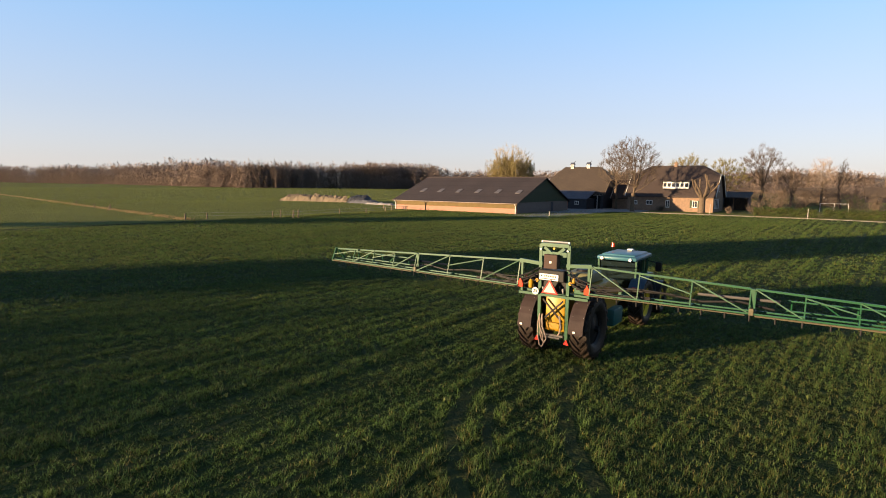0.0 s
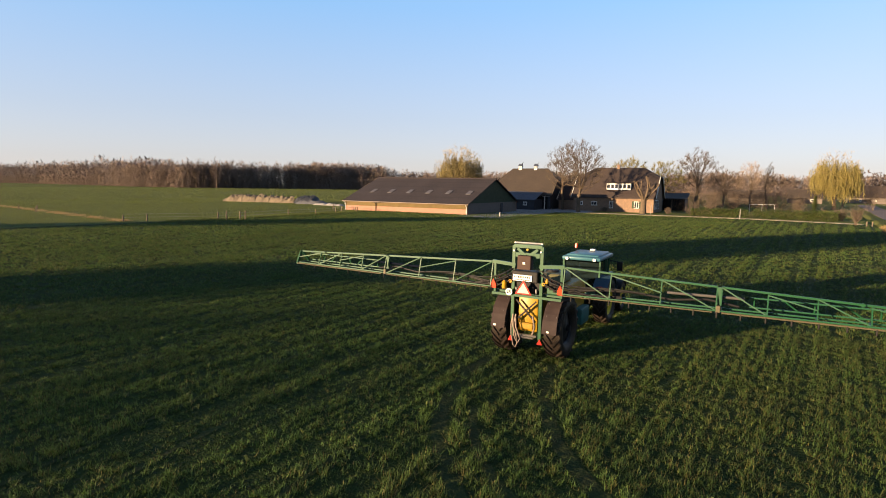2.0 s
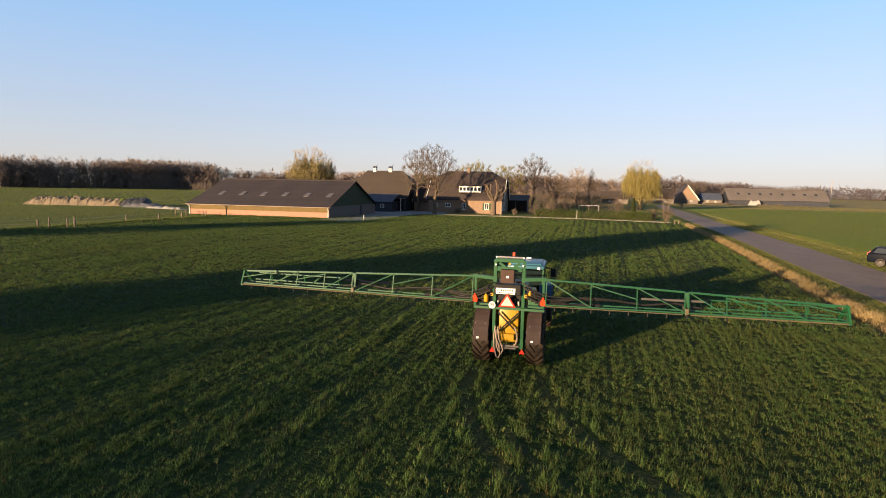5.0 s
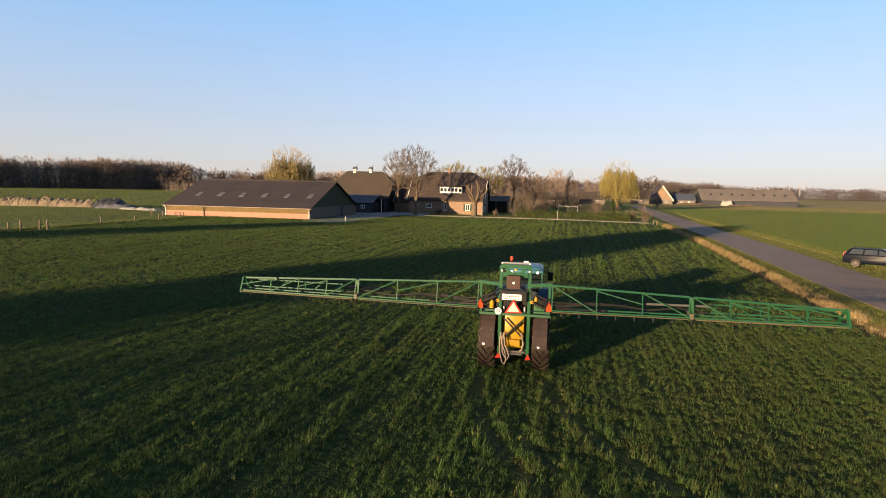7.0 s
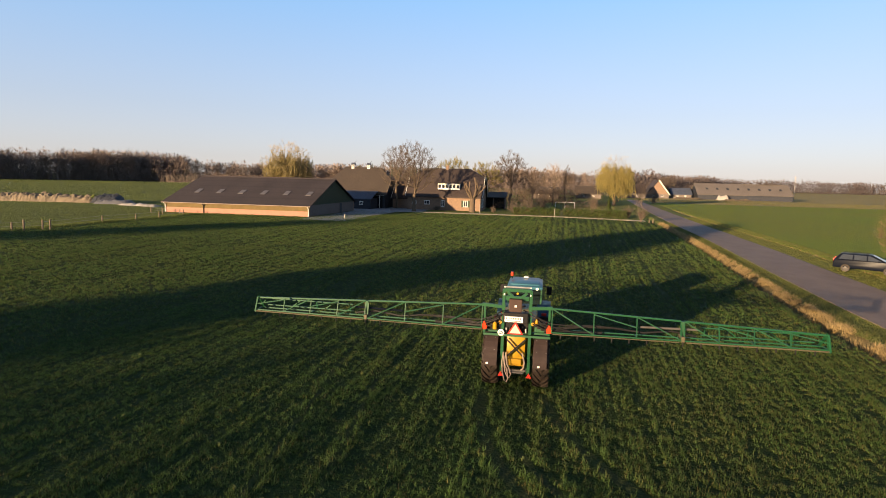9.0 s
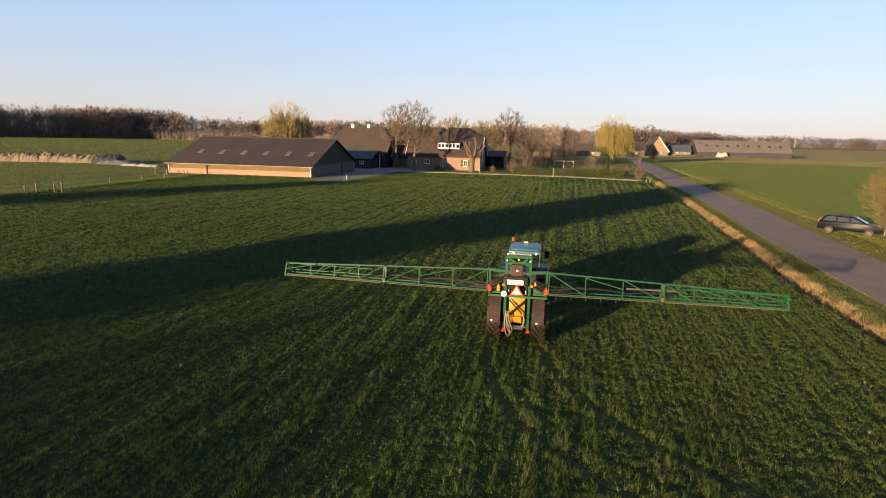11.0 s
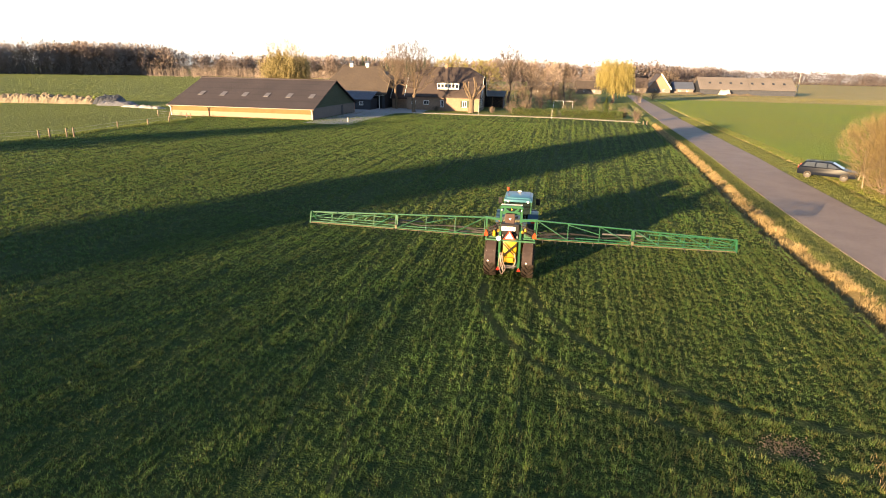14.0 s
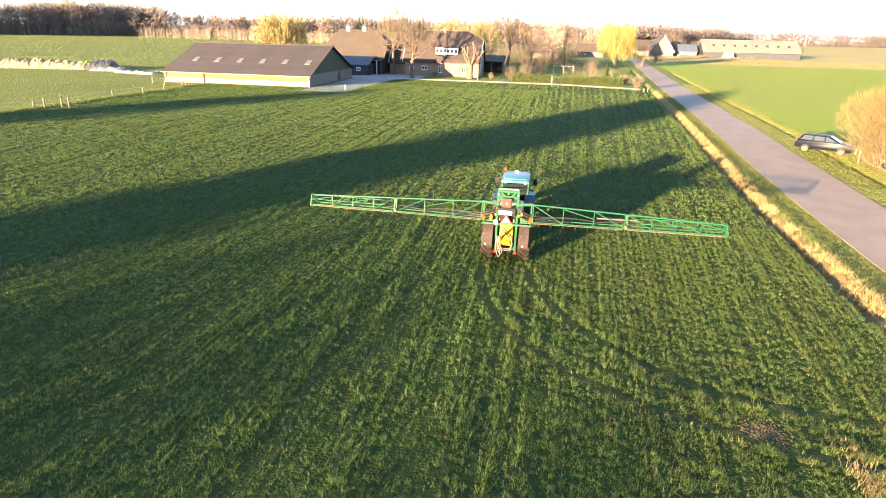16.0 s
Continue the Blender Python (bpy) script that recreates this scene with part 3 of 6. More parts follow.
def farmhouse():
    x0, x1, y0, y1, eave, ridge = -29.2, -12.2, 105.8, 118.6, 3.0, 9.7
    ym = (y0 + y1) / 2
    house = thing("farmhouse", "brick farmhouse with dark tiled half-hipped roof and white dormer", "house")
    bm = B()
    cube(bm, x0, x1, y0, y1, 0, eave)
    part("wall", bm, M_BRICK2, house, "warm brown brick walls")
    e, z, half = 0.45, eave + 0.1, 7.6
    k = (half - z) / (ridge - z)
    ra, rb = -26.0, -15.4
    bm = B()
    q = [(s, y0 - e + (ym - y0 + e) * k, half) for s in (x0 - e, x1 + e)]
    r = [(s, y1 + e - (y1 + e - ym) * k, half) for s in (x0 - e, x1 + e)]
    A, Bq, C, D = (x0 - e, y0 - e, z), (x1 + e, y0 - e, z), (x1 + e, y1 + e, z), (x0 - e, y1 + e, z)
    R, S = (ra, ym, ridge), (rb, ym, ridge)
    for face in ((A, Bq, q[1], S, R, q[0]), (C, D, r[0], R, S, r[1]), (r[0], q[0], R), (q[1], r[1], S)):
        slab(bm, face, 0.2)
    part("roof", bm, M_DARKTILES, house, "dark brown tiled roof")
    for x, s in ((x0, 1), (x1 - 0.25, 1)):
        bm = B()
        w = (ym - y0) * (1 - k) + 0.1
        prism(bm, [(y0 + 0.1, eave + 0.003), (y1 - 0.1, eave + 0.003), (ym + w, half - 0.3), (ym - w, half - 0.3)], x, x + 0.25)
        part("gable", bm, M_BRICK2, house)
    for x in (x0 - e - 0.05, x1 + e + 0.05):
        bm = B()
        beam(bm, (x, y0 - e, z), (x, q[0][1], half + 0.03), 0.08, 0.26)
        part("bargeboard", bm, M_WHITE, house, "white bargeboard")
        bm = B()
        beam(bm, (x, y1 + e, z), (x, r[0][1], half + 0.03), 0.08, 0.26)
        part("bargeboard", bm, M_WHITE, house, "white bargeboard")
    dx0, dx1, dz0, dz1 = -22.3, -17.2, 4.75, 6.15
    dy = y0 - e + (dz0 - z) / (ridge - z) * (ym - y0 + e) - 0.15
    bm = B()
    cube(bm, dx0, dx1, dy, dy + 3.0, dz0, dz1)
    dormer = part("dormer", bm, M_WHITE, house, "long white flat-roofed dormer")
    n = 6
    for i in range(n):
        w = (dx1 - dx0) / n
        bm = B()
        cube(bm, dx0 + i * w + 0.12, dx0 + (i + 1) * w - 0.12, dy - 0.03, dy - 0.004, dz0 + 0.35, dz1 - 0.3)
        part("pane", bm, M_WINDOW, dormer)
    bm = B()
    cube(bm, dx0 - 0.2, dx1 + 0.2, dy - 0.25, dy + 3.2, dz1 + 0.003, dz1 + 0.14)
    part("dormer_roof", bm, M_BLACK, dormer)
    for x, w, h, zz in ((-27.6, 1.0, 0.8, 1.3), (-24.6, 1.3, 0.9, 1.3), (-20.9, 0.8, 1.5, 0.8), (-15.6, 1.0, 1.4, 0.9)):
        window(house, x, y0, zz, w, h)
    for s in (-1, 1):
        bm = B()
        cube(bm, -15.6 + s * 0.75 - 0.2, -15.6 + s * 0.75 + 0.2, y0 - 0.06, y0 - 0.003, 0.85, 2.35)
        part("shutter", bm, M_GREENBOARD, house, "dark green shutter")
    for i in range(4):
        window(house, x1, y0 + 1.7 + i * 1.7, 0.7, 0.75, 2.0, 1, facing=(1, 0))
    window(house, x1, ym, 4.2, 1.0, 1.3, 2, facing=(1, 0))
    bm = B()
    cube(bm, -21.3, -20.7, ym - 0.3, ym + 0.3, ridge - 0.5, ridge + 0.7)
    part("chimney", bm, M_BRICK2, house)

    wing = thing("house_wing", "dark side wing with white bargeboards beside the farmhouse", "house")
    bm = B()
    cube(bm, -33.6, -29.6, 109.0, 118.0, 0, 2.6)
    part("wall", bm, M_BRICK2, wing)
    bm = B()
    prism(bm, [(108.9, 0)] * 0 + [(109.0, 2.603), (118.0, 2.603), (113.5, 6.4)], -33.5, -29.7)
    part("gable", bm, M_DARKBOARD, wing)
    bm = B()
    slab(bm, [(-33.9, 108.6, 2.4), (-29.66, 108.6, 2.4), (-29.66, 113.5, 6.6), (-33.9, 113.5, 6.6)], 0.15)
    slab(bm, [(-29.66, 118.4, 2.4), (-33.9, 118.4, 2.4), (-33.9, 113.51, 6.6), (-29.66, 113.51, 6.6)], 0.15)
    part("roof", bm, M_DARKTILES, wing)
    bm = B()
    beam(bm, (-33.95, 108.6, 2.35), (-33.95, 113.5, 6.55), 0.08, 0.25)
    part("bargeboard", bm, M_WHITE, wing, "white bargeboard")

    cart = thing("cart_shed", "dark open-fronted cart shed beside the house", "shed")
    bm = B()
    cube(bm, -13.2, -12.95, 121.0, 127.0, 0, 2.9)
    cube(bm, -7.8, -7.55, 121.0, 127.0, 0, 2.9)
    cube(bm, -12.94, -7.81, 126.7, 126.95, 0, 2.9)
    part("wall", bm, M_DARKBOARD, cart)
    bm = B()
    slab(bm, [(-13.5, 120.6, 2.95), (-7.2, 120.6, 2.95), (-7.2, 127.3, 4.2), (-13.5, 127.3, 4.2)], 0.15)
    part("roof", bm, M_DARKTILES, cart)
    bm = B()
    cube(bm, -10.5, -10.3, 121.0, 121.2, 0, 2.9)
    part("post", bm, M_POST, cart)


farmhouse()


def far_farm():
    barn = thing("distant_barn", "long distant barn with pale grey roof and roof lights", "barn")
    bm = B()
    prism(bm, [(316, 0), (334, 0), (334, 2.6), (325, 8.2), (316.2, 2.5)], 92, 142)
    part("wall", bm, M_DARKBOARD, barn)
    bm = B()
    slab(bm, [(91.4, 315, 2.9), (118, 315, 2.9), (118, 325, 9.3), (91.4, 325, 9.3)], 0.2)
    slab(bm, [(118.1, 316, 3.0), (142.6, 316, 3.0), (142.6, 325, 8.8), (118.1, 325, 8.8)], 0.2)
    slab(bm, [(142.6, 335, 2.9), (91.4, 335, 2.9), (91.4, 325.05, 9.25), (142.6, 325.05, 9.25)], 0.2)
    roof = part("roof", bm, M_GREYROOF, barn, "pale grey sheet roof")
    for i in range(8):
        x = 97 + i * 5.6
        bm = B()
        slab(bm, [(x, 319.3, 5.9), (x + 1.2, 319.3, 5.9), (x + 1.2, 320.6, 6.75), (x, 320.6, 6.75)], 0.1)
        part("skylight", bm, M_WINDOW, roof)
    for x in (94.0, 97.5):
        bm = B()
        cube(bm, x, x + 2.0, 315.8, 315.99, 0, 2.6)
        part("door", bm, M_DARKBOARD, barn)
    for x, y, w, d, e, r, lab, rm in ((79, 322, 11, 10, 2.6, 6.2, "distant shed with a dark blue-grey roof", M_SLATE), (46, 300, 14, 10, 3, 8.0, "distant brick house with dark roof", M_DARKTILES), (20, 262, 12, 9, 2.5, 6.0, "distant village house behind bare trees", M_TILES), (-2, 232, 12, 9, 2.4, 5.4, "distant bungalow behind bare trees", M_TILES)):
        h = thing("distant_house", lab, "house")
        bm = B()
        prism(bm, [(y, 0), (y + d, 0), (y + d, e), (y + d / 2, r - 0.3), (y, e)], x, x + w)
        part("wall", bm, M_ENDWALL, h)
        bm = B()
        slab(bm, [(x - 0.5, y - 0.6, e - 0.2), (x + w + 0.5, y - 0.6, e - 0.2), (x + w + 0.5, y + d / 2, r), (x - 0.5, y + d / 2, r)], 0.2)
        slab(bm, [(x + w + 0.5, y + d + 0.6, e - 0.2), (x - 0.5, y + d + 0.6, e - 0.2), (x - 0.5, y + d / 2 + 0.02, r), (x + w + 0.5, y + d / 2 + 0.02, r)], 0.2)
        part("roof", bm, rm, h)
        window(h, x + w * 0.3, y, 1.0, 1.0, 0.9)
        window(h, x + w * 0.7, y, 1.0, 1.0, 0.9)
    # the farmhouse that turns its steep gable to the fields
    h = thing("distant_farmhouse", "small distant farmhouse with steep dark roof and white gable edge", "house")
    hx, hy, hw, hd, he, hr = 64.0, 316.0, 12.0, 16.0, 2.4, 10.4
    bm = B()
    cube(bm, hx, hx + hw, hy, hy + hd, 0, he)
    part("wall", bm, M_ENDWALL, h)
    xm = hx + hw / 2
    for yy in (hy, hy + hd - 0.3):
        bm = B()
        u = [bm.verts.new(p) for p in ((hx, yy, he + 0.003), (hx + hw, yy, he + 0.003), (xm, yy, hr - 0.3))]
        v = [bm.verts.new((p.co.x, yy + 0.3, p.co.z)) for p in u]
        bm.faces.new(u)
        bm.faces.new(v[::-1])
        for i in range(3):
            bm.faces.new((u[i], v[i], v[(i + 1) % 3], u[(i + 1) % 3]))
        part("gable", bm, M_BRICK2, h, "brown brick gable")
    bm = B()
    slab(bm, [(hx - 0.6, hy + hd + 0.4, he - 0.5), (hx - 0.6, hy - 0.4, he - 0.5), (xm, hy - 0.4, hr), (xm, hy + hd + 0.4, hr)], 0.25)
    slab(bm, [(hx + hw + 0.6, hy - 0.4, he - 0.5), (hx + hw + 0.6, hy + hd + 0.4, he - 0.5), (xm + 0.01, hy + hd + 0.4, hr), (xm + 0.01, hy - 0.4, hr)], 0.25)
    part("roof", bm, M_DARKTILES, h, "steep dark tiled roof")
    bm = B()
    beam(bm, (xm, hy - 0.5, hr), (hx + hw + 0.6, hy - 0.5, he - 0.5), 0.1, 0.4)
    part("bargeboard", bm, M_WHITE, h, "white bargeboard")
    window(h, hx + 3.5, hy, 0.9, 1.2, 1.1)
    window(h, hx + 8.5, hy, 0.9, 1.2, 1.1)
    pole = thing("utility_pole", "tall pale utility pole", "pole")
    bm = B()
    rod(bm, (153, 341, 0), (153, 341, 14.6), 0.2, 0.14, 10)
    mast = part("shaft", bm, M_CONCRETE, pole)
    bm = B()
    beam(bm, (152.2, 341, 14.0), (153.8, 341, 14.0), 0.15)
    part("crossarm", bm, M_CONCRETE, mast)


far_farm()


# ---- trees ----
def tube(V, F, p, q, r0, r1, n=3):
    d = (q - p)
    if d.length < 1e-6:
        return
    d.normalize()
    a = d.orthogonal().normalized()
    b = d.cross(a)
    s = len(V)
    for c, r in ((p, r0), (q, r1)):
        for i in range(n):
            t = 6.28319 * i / n
            V.append(tuple(c + a * (math.cos(t) * r) + b * (math.sin(t) * r)))
    for i in range(n):
        F.append((s + i, s + (i + 1) % n, s + n + (i + 1) % n, s + n + i))


def grow(rng, limbs, twigs, p, d, length, r, depth, spread=0.5, up=0.12, kids=(2, 4), rmin=0.012):
    """A branch of three bent pieces, with side branches; thin ones go to the twigs."""
    steps = 3 if depth > 1 else 2
    for i in range(steps):
        d = (d + Vector((rng.uniform(-1, 1), rng.uniform(-1, 1), rng.uniform(-0.5, 1) * 0.8)) * 0.16 + Vector((0, 0, up * 0.3))).normalized()
        q = p + d * (length / steps)
        ra, rb = r * (1 - 0.2 * i), r * (1 - 0.2 * (i + 1))
        out = limbs if r > 0.045 else twigs
        if depth == 0 and i == 1:
            V, F = out
            a = d.orthogonal().normalized() * ra
            b = d.cross(a)
            k = len(V)
            V.extend([tuple(p + a), tuple(p - a * 0.5 + b * 0.87), tuple(p - a * 0.5 - b * 0.87), tuple(q)])
            F.extend([(k, k + 1, k + 3), (k + 1, k + 2, k + 3), (k + 2, k, k + 3)])
        else:
            tube(*out, p, q, ra, rb, 6 if r > 0.12 else (4 if r > 0.045 else 3))
        p = q
        if depth > 0 and i >= (0 if depth < 3 else 1):
            for _ in range(rng.randint(*kids) - (1 if i < 2 else 0)):
                side = Vector((rng.uniform(-1, 1), rng.uniform(-1, 1), rng.uniform(-0.25, 0.7)))
                nd = (d * (1 - spread) + side.normalized() * spread + Vector((0, 0, up))).normalized()
                grow(rng, limbs, twigs, p, nd, length * rng.uniform(0.55, 0.8), max(rb * rng.uniform(0.45, 0.65), rmin), depth - 1, spread, up, kids, rmin)


def crown_tree(seed, x, y, height, label, trunk=0.3, fork=0.28, wide=0.36, mid=0.62, tall=0.4, ends=300, twigs=12, reach=0.07, thin=0.012, twig=M_TWIG, droop=0, leaf=M_WILLOW, name="tree", stems=1, lumps=7, skirt=1.0):
    """A tree whose limbs fork outwards until they fill an uneven oval crown. fork, wide, mid, tall: where the limbs start, the crown's
    half width, its middle and half height, as shares of the height. droop: leafy withes that hang from each end."""
    rng = np.random.RandomState(seed)
    h = height
    bulge = rng.normal(0, 1, (lumps, 3))
    bulge /= np.linalg.norm(bulge, axis=1)[:, None]
    T = []
    while len(T) < ends:
        d = rng.normal(0, 1, 3)
        d /= np.linalg.norm(d)
        r = rng.rand() ** 0.4 * (0.9 + 0.12 * float(np.max(bulge @ d)) ** 6)
        p = np.array([d[0] * wide * h * r, d[1] * wide * h * r, (mid + d[2] * tall * r) * h])
        if p[2] > fork * h * 0.85 + 0.35 * math.hypot(p[0], p[1]) * (0.3 if droop else 1.0) and p[2] < h:
            T.append(p)
    P, par, length = [], [], []
    for k in range(stems):
        top = np.array([rng.normal(0, 0.02) * h, rng.normal(0, 0.02) * h, fork * h]) + (0 if stems == 1 else np.array([rng.normal(0, 0.09), rng.normal(0, 0.09), 0]) * h)
        foot = np.array([0.0, 0.0, -0.1]) + (0 if stems == 1 else np.array([rng.normal(0, 0.05), rng.normal(0, 0.05), 0]) * h)
        for i in range(6):
            P.append(foot + (top - foot) * i / 5 + (rng.normal(0, 0.006, 3) * h if i else 0))
            par.append(len(P) - 2 if i else -1)
            length.append(0.0 if i == 5 else 1e3)
    T.sort(key=lambda p: math.hypot(p[0], p[1]) * 0.8 + p[2])
    mains = []                                       # the main limbs, straight from the fork to well inside the crown's edge
    for k in range(9 * (1 if stems == 1 else stems)):
        a, e = k * 2.39996 + rng.uniform(-0.3, 0.3), rng.uniform(0.0, 1.0) ** 0.8 * 1.35
        mains.append(np.array([math.cos(a) * math.cos(e) * wide * h, math.sin(a) * math.cos(e) * wide * h, (0.1 + math.sin(e) * 0.9) * tall * h]) * 0.72 + np.array([0, 0, mid * h]))
    T = mains + T
    tips = []
    for t in T:
        N = np.asarray(P)
        dist = np.linalg.norm(N - t, axis=1)
        below = np.maximum(0, N[:, 2] - t[2] + 0.02 * h)
        first = len(tips) < len(mains)
        i = (6 * (len(tips) % stems) + 5) if first else int(np.argmin(dist + 0.42 * np.asarray(length) + 1.5 * below))
        d0 = dist[i]
        n = max(2, int(d0 / (0.055 * h)) + 1)
        back = N[i] - N[par[i]] if par[i] >= 0 else np.array([0, 0, 1.0])
        back = back / (np.linalg.norm(back) + 1e-9)
        bend = N[i] + back * d0 * 0.3 + (t - N[i]) * 0.25 + np.array([0, 0, d0 * 0.03])
        base = length[i] if length[i] < 900 else 0.0
        for k in range(1, n + 1):
            u = k / n
            q = N[i] * (1 - u) ** 2 + bend * 2 * u * (1 - u) + t * u * u + (rng.normal(0, 0.0028, 3) * h if k < n else 0)
            P.append(q)
            par.append(i if k == 1 else len(P) - 2)
            length.append(base + d0 * u)
        tips.append(len(P) - 1)
    load = np.zeros(len(P))
    load[tips] = 1
    for i in range(len(P) - 1, 0, -1):
        if par[i] >= 0:
            load[par[i]] += load[i]
    tip_r = thin * 1.15
    R = tip_r + (trunk - tip_r) * (np.maximum(load, 1) / (ends / stems)) ** 0.72
    wood = ([], [])
    for i in range(len(P)):
        if par[i] >= 0:
            r0, r1 = min(R[par[i]], R[i] * 1.6), R[i]
            if par[i] % 6 == 0 and par[i] < 6 * stems:
                r0 *= 1.35
            tube(*wood, Vector(P[par[i]]), Vector(P[i]), r0, r1, 8 if r1 > 0.12 else (5 if r1 > 0.05 else 3))
    V, F = [], []
    mids = np.array([0, 0, (fork + 0.12) * h])
    for i in range(6 * stems, len(P)):
        many = twigs if load[i] <= 1.5 else (twigs // 3 if load[i] < 4 else 0)
        for _ in range(many):
            out = P[i] - mids
            out = out / (np.linalg.norm(out) + 1e-9)
            d = out * 0.9 + rng.normal(0, 0.4, 3) + np.array([0, 0, -0.15 if droop else 0.25])
            d = d / np.linalg.norm(d) * reach * h * rng.uniform(0.5, 1.2)
            o = np.cross(d, rng.normal(0, 1, 3))
            o = o / (np.linalg.norm(o) + 1e-9) * thin
            s = len(V)
            q = P[i] + d
            V.extend([tuple(P[i] - o), tuple(P[i] + o), tuple(q)])
            F.append((s, s + 1, s + 2))
            for f in (0.4, 0.7):
                e = P[i] + d * f
                g = e + d * 0.4 + rng.normal(0, 0.3, 3) * reach * h
                s = len(V)
                V.extend([tuple(e - o * 0.8), tuple(e + o * 0.8), tuple(g)])
                F.append((s, s + 1, s + 2))
    t = thing(name, label, "bush" if name == "bush" else "tree", (x, y, 0), float(rng.uniform(0, 360)))
    soup("trunk", *wood, M_BARK, t)
    if droop:
        L = ([], [])
        for i in tips:
            for _ in range(droop if P[i][2] < skirt * h * rng.uniform(0.85, 1.1) else 0):
                p = np.array(P[i]) + rng.normal(0, 0.02, 3) * h
                fall = h * rng.uniform(0.05, 0.2) * (0.5 + 0.8 * math.hypot(p[0], p[1]) / (wide * h))
                n = int(5 + fall * 2.2)
                w = rng.normal(0, 0.04, 2)
                for k in range(n):
                    q = p + np.array([w[0], w[1], -fall / n]) + rng.normal(0, 0.05, 3)
                    if q[2] < 0.09 * h:
                        break
                    c = rng.uniform(0, 6.28319)
                    o = np.array([math.cos(c), math.sin(c), 0.3]) * rng.uniform(0.04, 0.1)
                    s = len(L[0])
                    L[0].extend([tuple(p), tuple(q + o), tuple(q + np.array([0, 0, -0.15])), tuple(q - o)])
                    L[1].append((s, s + 1, s + 2, s + 3))
                    p = q
        soup("crown", *L, leaf, t, "yellow-green hanging leafy withes")
        soup("branchwork", V, F, twig, t)
    else:
        soup("crown", V, F, twig, t, "fine bare twigs")
    return t


crown_tree(11, -25.6, 97.0, 15.2, "tall bare tree with a wide fan of limbs by the lane", 0.4, 0.24, 0.36, 0.63, 0.355, 420, 12, 0.05, 0.011)
crown_tree(12, -32.2, 107.5, 15.2, "tall slender bare tree before the old barn", 0.26, 0.3, 0.3, 0.63, 0.35, 320, 12, 0.05, 0.011)
crown_tree(13, -64.3, 117.5, 17.2, "broad willow with bare top and yellow withes behind the barn", 0.5, 0.26, 0.385, 0.58, 0.37, 380, 9, 0.055, 0.011, M_TWIGY, 8, M_PALEWILLOW, "willow_tree", skirt=0.74)
crown_tree(5, 25.9, 171.5, 16.7, "large yellow-green weeping willow by the road", 0.5, 0.2, 0.405, 0.6, 0.395, 460, 4, 0.06, 0.012, M_TWIGY, 9, M_WILLOW, "willow_tree", skirt=0.8)
crown_tree(14, -8.0, 150.0, 16.6, "broad bare oak behind the garden", 0.4, 0.26, 0.33, 0.65, 0.34, 380, 12, 0.055, 0.013)
crown_tree(15, -1.2, 152.0, 11.6, "bare spreading tree behind the garden", 0.3, 0.22, 0.42, 0.62, 0.36, 200, 9, 0.07, 0.014)
crown_tree(16, 5.4, 154.5, 13.0, "pale bare birch with a slim trunk", 0.2, 0.3, 0.26, 0.66, 0.34, 130, 9, 0.08, 0.012, M_TWIGPALE)
crown_tree(17, 9.8, 160.0, 12.8, "slim upright bare tree behind the garden", 0.2, 0.3, 0.13, 0.62, 0.4, 110, 8, 0.06, 0.013)


def pollard():
    """A lopped tree: thick forking limbs with knobbly cut ends."""
    rng = random.Random(8)
    V, F = [], []
    tube(V, F, Vector((0, 0, -0.1)), Vector((0.05, 0, 1.2)), 0.72, 0.58, 12)
    tube(V, F, Vector((0.05, 0, 1.15)), Vector((0.1, 0, 2.9)), 0.58, 0.55, 12)

    def limb(p, d, r, left):
        for i in range(2):
            q = p + d * rng.uniform(0.9, 1.35)
            tube(V, F, p - d * 0.06, q, r, r * 0.88, 8)
            p, r = q, r * 0.88
            d = (d + Vector((rng.uniform(-0.25, 0.25), rng.uniform(-0.25, 0.25), 0.2))).normalized()
        if left:
            for k in range(2):
                limb(p, (d + Vector((rng.uniform(-0.6, 0.6), rng.uniform(-0.6, 0.6), 0.1))).normalized(), r * 0.74, left - 1)
        else:
            tube(V, F, p - d * 0.22, p + d * 0.08, r * 1.1, r * 1.75, 8)
            tube(V, F, p + d * 0.08, p + d * 0.3, r * 1.75, r * 0.9, 8)

    for k in range(6):
        a = 6.28319 * k / 6 + 0.3
        limb(Vector((0.08, 0, 2.3 + 0.1 * k)), Vector((math.cos(a) * 0.75, math.sin(a) * 0.75, 1)).normalized(), 0.27, 1)
    t = thing("pollard_tree", "heavily lopped pale tree before the farmhouse", "tree", (-13.6, 101.5, 0))
    soup("trunk", V, F, M_BARK, t)


pollard()


def shrub(seed, x, y, h, w, label, twig=M_TWIG, stems=26):
    rng = random.Random(seed)
    limbs, twigs = ([], []), ([], [])
    for _ in range(stems):
        a = rng.uniform(0, 6.28319)
        d = Vector((math.cos(a) * w / h * rng.uniform(0.1, 1.1),
                    math.sin(a) * w / h * rng.uniform(0.1, 1.1), 1)).normalized()
        grow(rng, limbs, twigs, Vector((rng.uniform(-0.2, 0.2) * w, rng.uniform(-0.2, 0.2) * w, -0.05)),
             d, h * rng.uniform(0.3, 0.5), 0.04, 2, 0.62, 0.06, (2, 4))
    t = thing("bush", label, "bush", (x, y, 0))
    top = max(v[2] for v in twigs[0])
    soup("branchwork", [(a, b, c * h / top) for a, b, c in twigs[0]], twigs[1], twig, t)
    return t




